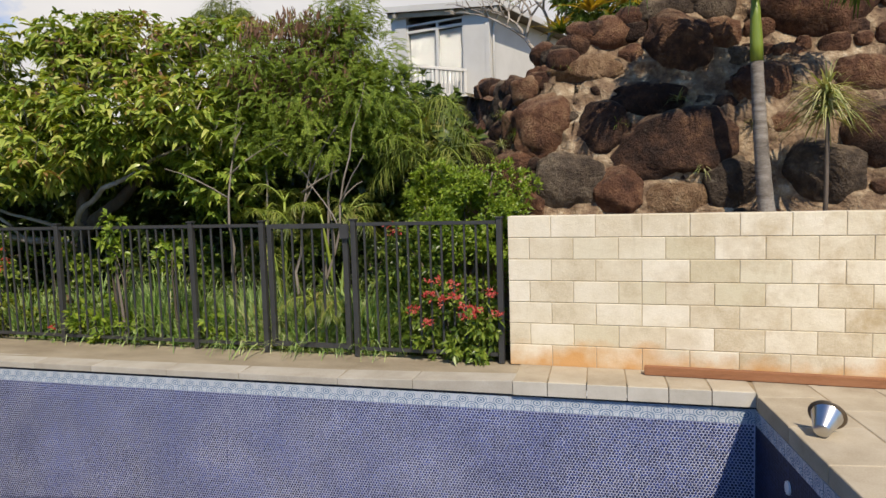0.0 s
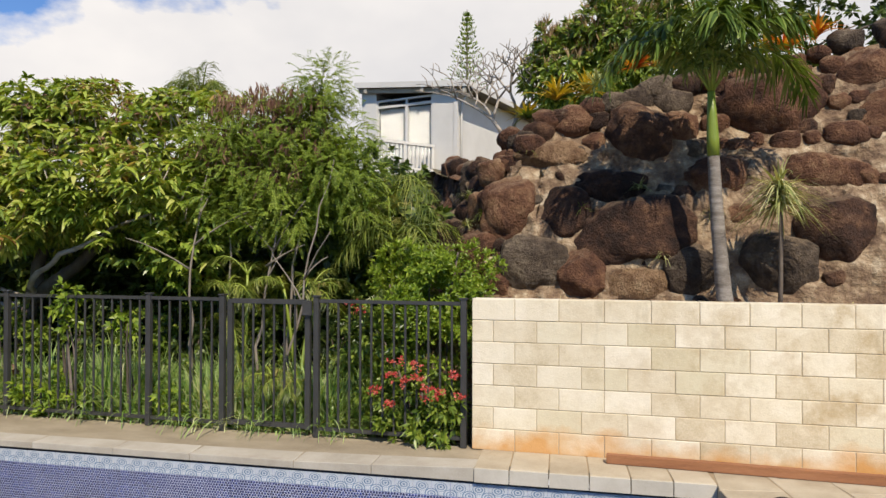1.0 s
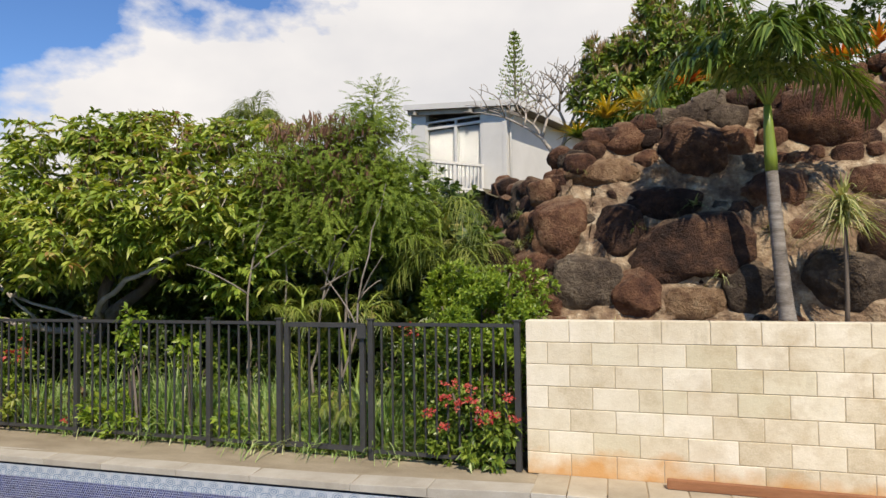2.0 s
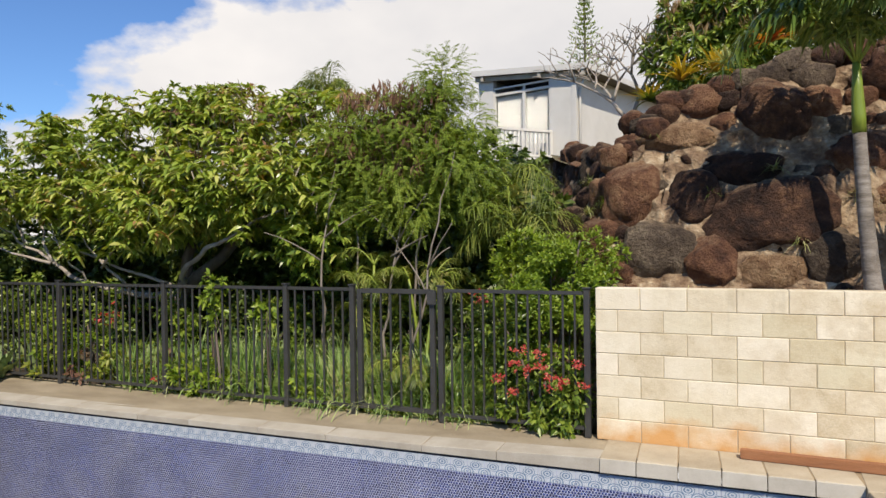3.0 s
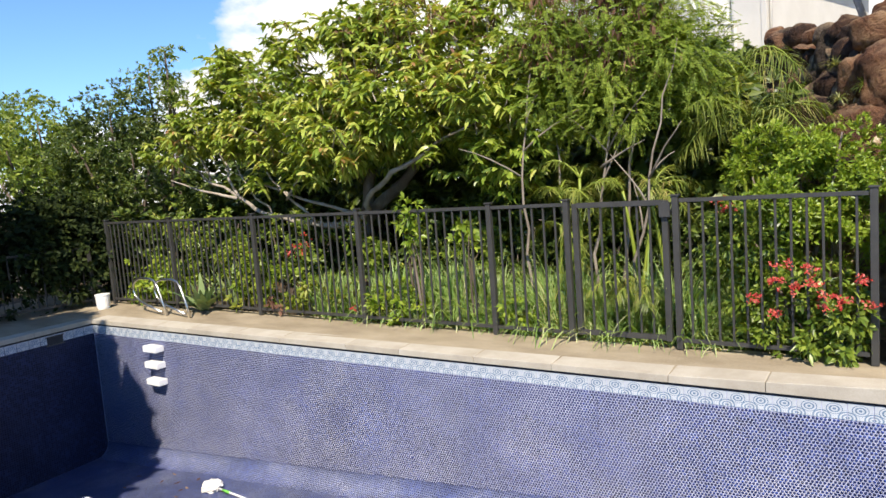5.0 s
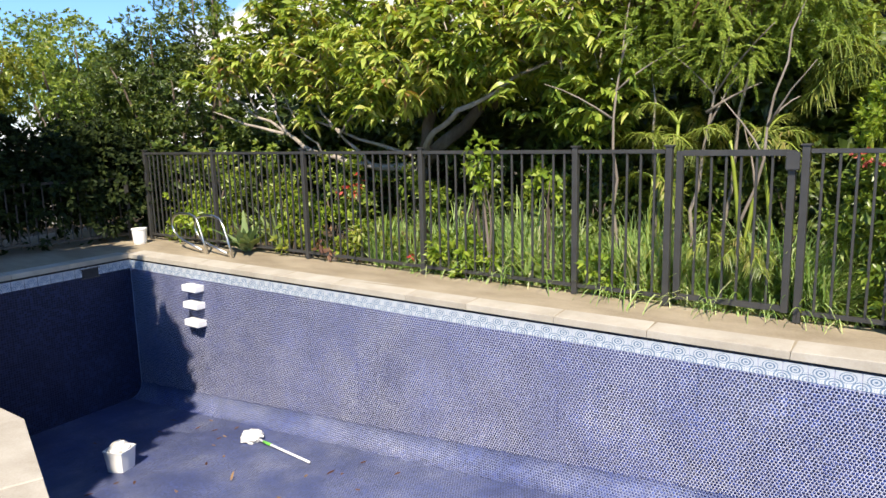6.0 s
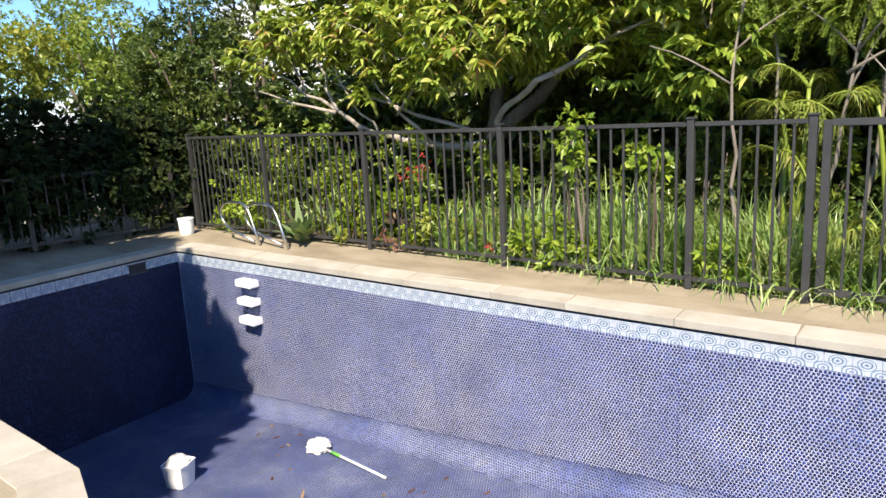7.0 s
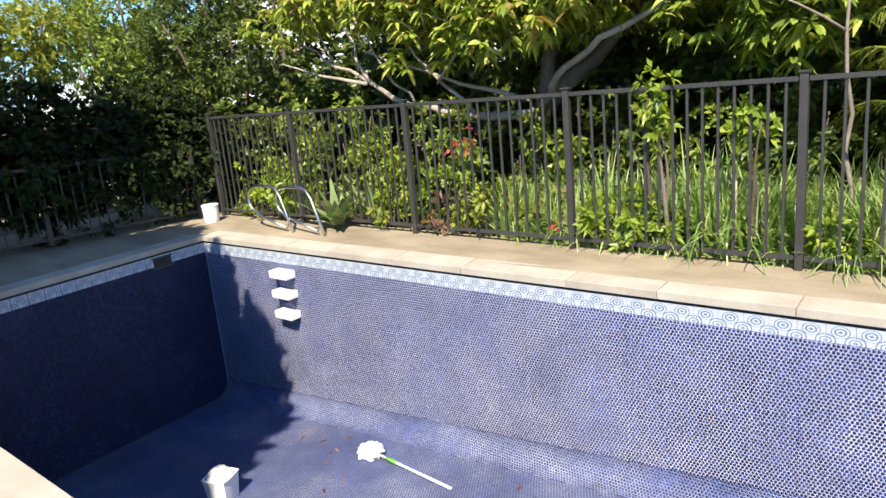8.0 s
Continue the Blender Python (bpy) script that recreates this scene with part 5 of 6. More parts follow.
def build_feather_tree():
    rs, rng = np.random.RandomState(5), random.Random(5)
    t = thing("feathery_tree", "slender many-stemmed tree with fine feathery leaves and brown pods", "tree", (-2.6, 0.8, -0.05))
    runs = []
    for b, m, e, r in (((-2.75, 0.75, -0.05), (-2.68, 0.83, 1.4), (-2.35, 1.05, 3.0), 0.032), ((-3.3, 0.45, -0.05), (-3.45, 0.42, 1.5), (-3.35, 0.9, 3.1), 0.030), ((-2.3, 0.6, -0.05), (-2.05, 0.5, 1.4), (-1.75, 0.8, 2.9), 0.026),
                       ((-3.0, 0.9, -0.05), (-3.2, 0.9, 1.6), (-3.3, 1.3, 3.5), 0.028), ((-2.5, 1.0, -0.05), (-2.4, 1.0, 1.8), (-2.05, 1.2, 4.1), 0.030)):
        runs.append((curve(b, m, e, 11, 0.03, rng), r * 0.72, 0.006))
    runs.append((curve((-2.62, 0.86, 1.7), (-2.4, 0.85, 1.85), (-2.15, 0.9, 1.95), 4, 0.01, rng), 0.016, 0.006))
    for _ in range(14):
        a = runs[rng.randrange(5)][0][rng.randrange(4, 9)]
        e = a + Vector((rng.uniform(-0.6, 0.6), rng.uniform(-0.5, 0.3), rng.uniform(0.2, 0.6)))
        runs.append((curve(a, (a + e) / 2 + Vector((0, 0, 0.08)), e, 4, 0.01, rng), 0.012, 0.004))
    branch_set(t, "stem", runs, MAT["stem"], 7, "thin grey stem")
    lobes = [((-2.6, 1.25, 2.85), (0.9, 0.55, 0.55)), ((-3.2, 1.2, 2.9), (0.6, 0.5, 0.65)), ((-2.45, 1.2, 3.3), (0.55, 0.45, 0.4)), ((-2.1, 1.2, 3.80), (0.09, 0.09, 0.2)), ((-2.9, 1.3, 3.5), (0.55, 0.4, 0.3)), ((-2.2, 1.2, 3.0), (0.30, 0.35, 0.4)), ((-2.6, 1.1, 2.32), (0.7, 0.4, 0.28)), ((-3.4, 1.1, 2.45), (0.32, 0.3, 0.32)), ((-1.75, 1.2, 2.8), (0.42, 0.4, 0.5)), ((-1.85, 1.2, 3.3), (0.36, 0.32, 0.35)), ((-2.15, 1.2, 3.65), (0.32, 0.28, 0.28)), ((-1.98, 1.2, 4.02), (0.10, 0.10, 0.2))]
    at, out = lobes_points(rs, bumpy(rs, lobes, 30, 0.24), 5000, 0.35)
    part_me("crown", leaf_mesh("crown", [sprays(rs, at, out, 40, 0.24, 0.036, 0.0095, 0.4)], MAT["feather"]), t, "fine feathery green leaves")
    at, out = lobes_points(rs, [((-2.95, 1.15, 3.6), (0.6, 0.4, 0.3)), ((-2.3, 1.1, 3.6), (0.45, 0.3, 0.25)), ((-3.4, 1.0, 3.1), (0.4, 0.3, 0.4)), ((-2.4, 1.0, 3.0), (0.7, 0.3, 0.5)), ((-2.9, 1.2, 3.75), (0.5, 0.3, 0.2))], 420, 0.4)
    n = len(at)
    down = np.tile([0.0, 0.0, -1.0], (n * 5, 1)) + 0.5 * unit(rs, n * 5)
    tagged(part_me("seed_head", leaf_mesh("seed_head", [blades(np.repeat(at, 5, axis=0) + 0.05 * unit(rs, n * 5), down, unit(rs, n * 5), 0.13, 0.022, 0.1)], MAT["pods"]), t, "hanging brown seed pods"), kind="stuff")


def add_frond(t, leaf, ribs, mat):
    fr = part_me("frond", leaf_mesh("frond", leaf, MAT[mat]), t)
    v, f = join(ribs)
    rib = new("midrib", mesh_of("midrib", v, f, MAT["crownshaft"], True))
    rib.parent = fr
    rib.location = (0, 0, 0)


def build_palm_clump(at, seed, n, z0, z1, reach, label, name="areca_palm", mat="frond", stems=5, group="", hang=0.95, rise=(0.1, 1.2)):
    rs, rng = np.random.RandomState(seed), random.Random(seed)
    t = thing(name, label, "palm", (at[0], at[1], at[2]), group)
    for k in range(stems):
        b = Vector(at) + Vector((rng.uniform(-0.2, 0.2), rng.uniform(-0.15, 0.15), 0))
        zt = rng.uniform(z0, z1)
        top = Vector((b.x + rng.uniform(-0.2, 0.2), b.y + rng.uniform(-0.15, 0.15), zt))
        tube_part("stem", curve(b, (b + top) / 2 + Vector((0.04, 0, 0)), top, 6), [0.028, 0.026, 0.024, 0.022, 0.02, 0.018, 0.016], MAT["crownshaft"], t)
        ways = []
        for j in range(n):
            a = rng.uniform(0, 2 * math.pi)
            ways.append((math.cos(a), math.sin(a), rng.uniform(*rise)))
        for w in ways:
            c, r = fronds(rs, [top], [w], reach, 30, reach * 0.42, 0.0125, rng.uniform(0.6, 1.15), hang, 0.3, 0.42)
            add_frond(t, c, r, mat)


def build_bank_palm():
    rs, rng = np.random.RandomState(8), random.Random(8)
    t = thing("palm_tree", "single palm with ringed grey trunk, green crownshaft and glossy drooping fronds", "palm", (2.38, 1.0, 1.30))
    pts = curve((2.38, 1.0, 1.30), (2.30, 1.0, 2.1), (2.27, 1.0, 2.84), 16)
    rad = [0.082 - 0.026 * (k / 16) ** 0.7 + (0.003 if k % 2 else 0) for k in range(17)]
    rad[0] = 0.096
    tube_part("trunk", pts, rad, MAT["trunk_palm"], t, "ringed grey trunk", 14)
    tube_part("crownshaft", [(2.27, 1.0, 2.83), (2.265, 1.0, 3.0), (2.255, 1.0, 3.25), (2.25, 1.0, 3.48)], [0.060, 0.060, 0.048, 0.036], MAT["crownshaft"], t, "smooth yellow-green crownshaft", 12)
    top = (2.25, 1.0, 3.46)
    ways = [(-1, -0.3, 0.9), (-1, 0.3, 1.5), (-0.7, -0.7, 1.9), (0.0, -1, 2.1), (0.5, -0.8, 2.6), (1, -0.2, 1.2), (1, 0.5, 0.9), (0.5, 0.9, 2.3), (-0.4, 0.9, 1.8), (0.1, 0.1, 3.0), (-0.9, 0.1, 2.6), (0.9, -0.2, 2.4)]
    for w in ways:
        c, r = fronds(rs, [top], [w], rng.uniform(1.35, 1.65), 84, 0.42, 0.038, rng.uniform(1.0, 1.35), rng.uniform(0.8, 1.3), 0.72, 0.6)
        add_frond(t, c, r, "palm_leaf")


def strap_rosette(name, label, category, at, seed, n, length, width, mat, droop=0.8, stem=None, up=0.35, group=""):
    rs = np.random.RandomState(seed)
    t = thing(name, label, category, at, group)
    top = np.array(at, dtype=float)
    if stem:
        tube_part("stem", curve(at, (at[0] + 0.02, at[1], at[2] + stem / 2), (at[0], at[1], at[2] + stem), 6), [0.024, 0.022, 0.021, 0.02, 0.02, 0.022, 0.024], MAT["bark"], t, "thin bare stem")
        top = top + np.array([0, 0, stem])
    d = unit(rs, n)
    d[:, 2] = np.abs(d[:, 2]) * 0.9 + up - 0.35
    base = top + d * 0.02 + (rs.random((n, 1)) - 0.6) * np.array([0, 0, 0.30 if stem else 0.02])
    # each leaf in two lengths, so that it arches
    L = length * rs.uniform(0.6, 1.1, n)
    part_me("leaves", leaf_mesh("leaves", [arched(base, d, L, width, droop * rs.uniform(0.5, 1.3, n))], MAT[mat]), t)
    return t


def arched(base, d, length, width, droop, steps=5, roll=None, oval=False):
    """Long strap leaves that arch over under their own weight."""
    base, d = np.asarray(base, float), np.asarray(d, float)
    n = len(base)
    d = d / np.linalg.norm(d, axis=1, keepdims=True)
    length, droop = np.broadcast_to(length, (n,))[:, None], np.broadcast_to(droop, (n,))[:, None]
    width = np.broadcast_to(width, (n,))[:, None]
    side = np.cross(d, np.array([0.03, 0.02, 1.0]))
    side /= np.linalg.norm(side, axis=1, keepdims=True) + 1e-9
    if roll is not None:
        side = side * np.cos(roll)[:, None] + np.cross(side, d) * np.sin(roll)[:, None]
    rows = []
    for k in range(steps + 1):
        t = k / steps
        p = base + d * length * t + np.array([0, 0, -1.0]) * length * droop * t * t
        w = width * (0.55 + 0.45 * math.sin(math.pi * min(1, t * 1.6 + 0.1))) * (1 - t ** 3) * 0.5 + 0.0006
        if oval:
            w = width * (math.sin(math.pi * min(1.0, 0.06 + 0.94 * t ** 0.85)) ** 0.8) * 0.5 + 0.0006
        rows += [p - side * w, p + side * w]
    V = np.stack(rows, axis=1).reshape(-1, 3)
    m = 2 * (steps + 1)
    tri = []
    for k in range(steps):
        a = 2 * k
        tri += [(a, a + 1, a + 3), (a, a + 3, a + 2)]
    F = (np.arange(n) * m)[:, None, None] + np.array(tri)[None]
    return V, F.reshape(-1, 3)


def build_bush(name, label, category, at, lobes, n, per, length, width, mat, seed, shell=0.5, droop=0.4, stems=5, kind="", sub="leaves", gap=-0.3, scale=2.0, bare=0.0):
    rs, rng = np.random.RandomState(seed), random.Random(seed)
    t = thing(name, label, category, at, kind=kind)
    for i in range(stems):
        c, r = lobes[i % len(lobes)]
        e = Vector(c) + Vector((rng.uniform(-0.6, 0.6) * r[0], rng.uniform(-0.6, 0.6) * r[1], rng.uniform(-0.2, 0.6) * r[2]))
        b = Vector(at) + Vector((rng.uniform(-0.12, 0.12), rng.uniform(-0.12, 0.12), 0))
        L = (e - b).length
        tube_part("stem", curve(b, b.lerp(e, 0.5) + Vector((rng.uniform(-0.1, 0.1), 0, 0.1)) * L, e, 6, 0.01 * L, rng), [0.018 * L ** 0.8 * (1 - 0.12 * k) for k in range(7)], MAT["bark"], t, sides=6)
    pts, out = lobes_points(rs, bumpy(rs, lobes, 5 * len(lobes), 0.3 * lobes[0][1][0]), n, shell)
    keep = noise_field(pts, scale) > gap
    if bare:  # few leaves on the lowest stems
        keep &= (pts[:, 2] > bare * (0.6 + 0.8 * rs.random(len(pts)))) | (rs.random(len(pts)) < 0.22)
    pts, out = pts[keep], out[keep]
    part_me(sub, leaf_mesh(sub, [rosettes(rs, pts, out, per, length, width, droop, 1.0)], MAT[mat]), t)
    return t, pts, out, rs


def build_garden():
    # bright round shrub against the rock
    build_bush("round_shrub", "rounded bright green small-leaved shrub beside the rock bank", "shrub", (-0.7, 1.05, -0.05), [((-0.75, 1.05, 1.45), (0.62, 0.42, 0.5)), ((-0.32, 1.15, 1.68), (0.34, 0.32, 0.33)), ((-1.05, 1.1, 1.6), (0.38, 0.34, 0.36)), ((-0.6, 1.0, 0.9), (0.55, 0.35, 0.4))], 3300, 9, 0.068, 0.022, "shrub", 31, 0.5, 0.25, gap=-0.16, scale=3.2)
    # flowering bush through the fence
    t, pts, out, rs = build_bush("flowering_bush", "leafy bush with clusters of red flowers pushing through the fence", "shrub", (-0.6, 0.22, 0.0), [((-0.55, 0.16, 0.45), (0.45, 0.24, 0.34)), ((-0.85, 0.28, 0.30), (0.32, 0.22, 0.26)), ((-0.3, 0.2, 0.35), (0.24, 0.2, 0.28)), ((-0.7, 0.04, 0.14), (0.3, 0.16, 0.12)), ((-1.2, 0.35, 0.95), (0.3, 0.2, 0.35))], 600, 8, 0.10, 0.038, "mid_leaf", 32, 0.4, 0.55, gap=-0.35, scale=4)
    top = [(-0.72, -0.08, 0.80), (-0.55, -0.1, 0.78), (-0.8, -0.1, 0.67), (-0.48, -0.12, 0.66), (-0.62, -0.14, 0.62), (-0.4, -0.14, 0.56), (-0.28, -0.12, 0.52), (-0.95, -0.06, 0.5), (-0.35, -0.12, 0.47), (-0.15, -0.06, 0.68), (-0.1, -0.06, 0.48), (-0.8, -0.1, 0.40), (-1.15, 0.12, 1.25), (-1.25, 0.12, 1.32)]
    for p in top:
        c = np.array(p) + rs.normal(size=(10, 3)) * np.array([0.040, 0.03, 0.018])
        tagged(part_me("blossom", leaf_mesh("blossom", [rosettes(rs, c, np.tile([0, -0.6, 0.4], (10, 1)), 5, 0.034, 0.018, 0.2, 0.8)], MAT["flower"]), t, "cluster of small red flowers"), kind="stuff")
    # long grass
    rs = np.random.RandomState(40)
    n = 29000
    x = rs.uniform(-6.3, -1.15, n)
    y = 0.16 + rs.random(n) ** 1.4 * 1.1
    tuft = np.array([noise.noise(Vector((a * 1.9, b * 1.9, 3.3))) for a, b in zip(x, y)])
    ok = tuft > -0.5
    x, y, tuft = x[ok], y[ok], tuft[ok]
    d = unit(rs, len(x)) * 0.62 + np.array([0, -0.03, 1.0])
    d[:, 1] = np.where((y < 0.55) & (rs.random(len(x)) > 0.04), np.abs(d[:, 1]) * 0.5 - 0.08, d[:, 1])
    L = (0.78 + 0.60 * rs.random(len(x))) * (0.85 + 0.5 * np.clip(tuft, -0.3, 0.6))
    me = leaf_mesh("long_grass", [arched(np.stack([x, y, np.full(len(x), -0.05)], axis=1), d, L, rs.uniform(0.016, 0.032, len(x)), rs.uniform(0.35, 1.45, len(x)) ** 1.2)], MAT["grass"])
    tagged(new("long_grass", me), "tall arching green grass behind the fence", "grass", kind="stuff")
    # tufts that lean out over the deck
    n = 64
    x = rs.choice([-1.45, -1.75, -2.1, -2.35, -3.2, -3.35, -4.4], n) + rs.normal(size=n) * 0.09
    d = unit(rs, n) * 0.35 + np.array([0, -0.42, 1.0])
    me = leaf_mesh("leaning_grass", [arched(np.stack([x, np.full(n, 0.10), np.full(n, -0.03)], axis=1), d, rs.uniform(0.45, 0.8, n), 0.015, rs.uniform(0.6, 1.0, n))], MAT["grass"])
    tagged(new("leaning_grass", me), "long grass blades hanging through the fence", "grass", kind="stuff")
    # saplings that show above and in front of the grass
    build_bush("sapling", "thin sapling with fresh light green leaves at the fence", "sapling", (-4.62, 0.10, 0.0), [((-4.6, 0.02, 1.33), (0.16, 0.12, 0.2)), ((-4.64, 0.05, 1.05), (0.14, 0.1, 0.15))], 44, 6, 0.105, 0.04, "shrub", 51, 0.2, 0.4, 3, gap=-1)
    build_bush("sapling", "thin sapling with fresh light green leaves at the fence", "sapling", (-3.95, 0.12, 0.0), [((-3.95, 0.1, 1.02), (0.2, 0.1, 0.18))], 30, 6, 0.10, 0.042, "shrub", 52, 0.2, 0.4, 2, gap=-1)
    build_bush("leafy_weed", "low light green broad-leaved weed at the fence foot", "plant", (-4.95, 0.12, 0.0), [((-4.95, 0.12, 0.28), (0.36, 0.13, 0.24))], 85, 7, 0.12, 0.042, "shrub", 53, 0.3, 0.4, 4, gap=-1)
    build_bush("leafy_weed", "low light green broad-leaved weed at the fence foot", "plant", (-3.35, 0.14, 0.0), [((-3.35, 0.16, 0.22), (0.2, 0.1, 0.18))], 30, 7, 0.10, 0.036, "shrub", 54, 0.3, 0.4, 3, gap=-1)
    # mixed low planting towards the far end
    k = 60
    for x, y, r, h, mat, nn in ((-6.2, 0.35, 0.4, 0.28, "gold_leaf", 70), (-6.8, 0.3, 0.35, 0.3, "shrub", 80), (-7.3, 0.45, 0.45, 0.35, "shrub", 120), (-7.9, 0.35, 0.45, 0.4, "shrub", 130), (-8.4, 0.5, 0.5, 0.5, "feather", 150), (-9.7, 0.25, 0.5, 0.38, "shrub", 150), (-10.4, 0.25, 0.45, 0.40, "shrub", 160), (-5.75, 0.4, 0.3, 0.28, "pods", 40), (-7.1, 0.2, 0.25, 0.22, "pods", 30), (-6.5, 0.2, 0.3, 0.25, "gold_leaf", 50), (-8.0, 0.2, 0.3, 0.2, "gold_leaf", 30), (-9.9, 0.12, 0.35, 0.2, "shrub", 70), (-7.6, 0.8, 0.6, 0.75, "mid_leaf", 160), (-9.2, 0.9, 0.7, 0.8, "mid_leaf", 180), (-6.6, 1.1, 0.7, 0.6, "mid_leaf", 160), (-10.6, 0.9, 0.6, 0.9, "mid_leaf", 180), (-5.7, 1.35, 0.6, 0.72, "dark_leaf", 190), (-4.75, 1.3, 0.55, 0.66, "mid_leaf", 170), (-3.85, 1.35, 0.55, 0.70, "dark_leaf", 180), (-2.95, 1.45, 0.5, 0.62, "mid_leaf", 150), (-1.95, 1.4, 0.5, 0.72, "dark_leaf", 170), (-1.25, 1.1, 0.4, 0.62, "mid_leaf", 140), (-4.3, 1.5, 0.5, 0.85, "mid_leaf", 150)):
        words = {"gold_leaf": "yellowing low garden shrub", "shrub": "light green leafy garden shrub", "feather": "mid green loose garden shrub", "pods": "dry reddish brown garden shrub", "mid_leaf": "mid green garden shrub", "dark_leaf": "dark green shaded garden shrub"}[mat]
        build_bush("garden_shrub", words + " behind the fence", "shrub", (x, y, -0.05), [((x, y, h), (r, 0.28, h * 0.9)), ((x + 0.15, y + 0.1, h * 1.3), (r * 0.6, 0.2, h * 0.5))], int(nn * 1.5), 8, 0.11, 0.042, mat, k, 0.3, 0.45, 3, gap=-0.02, scale=3.5)
        k += 1
    # red leaved accents
    for x, y, z in ((-7.0, 0.6, 0.95), (-7.3, 0.7, 0.8), (-8.3, 0.7, 0.75), (-5.6, 0.18, 0.2)):
        build_bush("red_leaf_shrub", "thin shrub with red young leaves", "shrub", (x, y, -0.05), [((x, y, z), (0.16, 0.12, 0.12))], 8, 5, 0.07, 0.03, "flower", k, 0.2, 0.5, 2, gap=-1)
        k += 1
    # broad agave by the ladder
    strap_rosette("agave", "large agave with broad grey-green pointed leaves by the ladder", "agave", (-8.55, -0.04, 0.0), 71, 30, 0.66, 0.15, "agave", 0.28, None, 1.15)
    strap_rosette("agave", "agave with upright grey-green leaves behind the fence", "agave", (-8.2, 0.25, 0.0), 72, 24, 0.85, 0.12, "agave", 0.15, None, 1.3)
    # palms between the trunks
    build_palm_clump((-3.05, 0.85, -0.05), 81, 4, 1.0, 1.6, 0.58, "areca palm clump with arching yellow-green fronds behind the gate", stems=4)
    build_palm_clump((-2.2, 1.0, -0.05), 82, 4, 1.1, 1.8, 0.55, "areca palm clump with arching yellow-green fronds behind the gate", stems=3)
    build_palm_clump((-1.35, 1.75, -0.05), 83, 6, 1.9, 2.6, 0.85, "taller areca palm with yellowing fronds against the rock", stems=4)
    build_palm_clump((-4.85, 2.8, -0.05), 84, 16, 4.22, 4.32, 0.85, "wind-blown palm rising behind the mango tree", stems=1, mat="frond", hang=1.1, rise=(1.2, 3.0))
    build_palm_clump((-2.1, 0.32, -0.05), 85, 4, 0.45, 0.6, 0.4, "young palm with small green fronds behind the gate", stems=2)


def build_backdrop_plants():
    # dark thicket behind the mango trunk
    build_bush("thicket", "dense dark green thicket behind the mango tree", "thicket", (-4.0, 3.6, -0.05), [((-3.2, 3.6, 1.2), (1.6, 0.9, 1.3)), ((-5.2, 3.8, 1.1), (1.6, 0.9, 1.2)), ((-1.9, 3.2, 1.4), (0.9, 0.8, 1.3)), ((-6.8, 3.9, 0.9), (1.2, 0.8, 1.0)), ((-2.6, 2.4, 1.1), (0.9, 0.6, 1.1)), ((-2.6, 2.5, 2.4), (0.9, 0.5, 0.8)), ((-1.6, 2.3, 1.0), (0.6, 0.5, 1.0)), ((-4.0, 4.2, 2.3), (2.2, 0.8, 1.3)), ((-6.8, 4.0, 1.9), (1.5, 0.7, 0.9)), ((-3.4, 5.4, 2.9), (1.6, 0.8, 1.0)), ((-5.6, 5.6, 2.9), (1.5, 0.8, 1.1))], 7200, 8, 0.22, 0.095, "dark_leaf", 91, 0.3, 0.5, 8, gap=-1)
    build_bush("thicket", "dense dark green thicket beyond the garden shrubs", "thicket", (-9.0, 3.6, -0.05), [((-8.4, 3.4, 0.5), (1.3, 0.9, 0.75)), ((-10.2, 3.2, 0.7), (1.2, 0.9, 1.0)), ((-11.6, 2.4, 0.9), (1.1, 0.9, 1.1)), ((-8.6, 3.8, 1.3), (1.0, 0.7, 0.55)), ((-10.4, 3.6, 1.5), (1.2, 0.8, 1.0)), ((-12.6, 3.6, 1.5), (1.4, 0.9, 1.5)), ((-14.8, 3.2, 1.6), (1.6, 0.9, 1.7)), ((-12.2, 1.0, 0.8), (0.9, 0.7, 0.9)), ((-17.0, 2.5, 1.6), (1.6, 1.2, 1.8)), ((-8.8, 3.6, 1.75), (1.2, 0.7, 0.55)), ((-10.5, 3.4, 2.0), (1.2, 0.8, 0.7)), ((-7.4, 3.8, 1.7), (0.9, 0.7, 0.6))], 6600, 8, 0.22, 0.095, "dark_leaf", 92, 0.3, 0.5, 6, gap=-1)
    # trees at the far corner
    def corner_tree(x, y, lobes, seed, n, mat, lab, L=0.10):
        rng = random.Random(seed)
        t, _, _, _ = build_bush("garden_tree", lab, "tree", (x, y, -0.05), lobes, n, 9, L, L * 0.36, mat, seed, 0.35, 0.4, 0, sub="crown", gap=-0.22, scale=1.9)
        c0 = Vector((x, y, -0.05))
        for i, (c, r) in enumerate(lobes):
            e = Vector(c) + Vector((0, 0, r[2] * 0.5))
            m = c0.lerp(e, 0.45) + Vector((rng.uniform(-0.25, 0.25), rng.uniform(-0.2, 0.2), 0.25))
            tube_part("trunk" if i == 0 else "limb", curve(c0 + Vector((0.05 * i, 0, 0)), m, e, 9, 0.025, rng), [0.06 * (1 - 0.085 * k) for k in range(10)], MAT["bark"], t)
    corner_tree(-12.6, 1.3, [((-12.7, 1.3, 3.3), (0.85, 0.8, 0.75)), ((-13.3, 1.2, 2.6), (0.9, 0.8, 0.8)), ((-12.2, 1.3, 2.3), (0.7, 0.7, 0.7)), ((-12.6, 0.4, 2.4), (0.75, 0.7, 0.85)), ((-12.0, 2.2, 1.6), (0.8, 0.7, 0.6)), ((-12.1, 1.9, 3.1), (0.6, 0.6, 0.6))], 101, 3600, "dark_leaf", "dense tree with small dark green leaves at the garden corner")
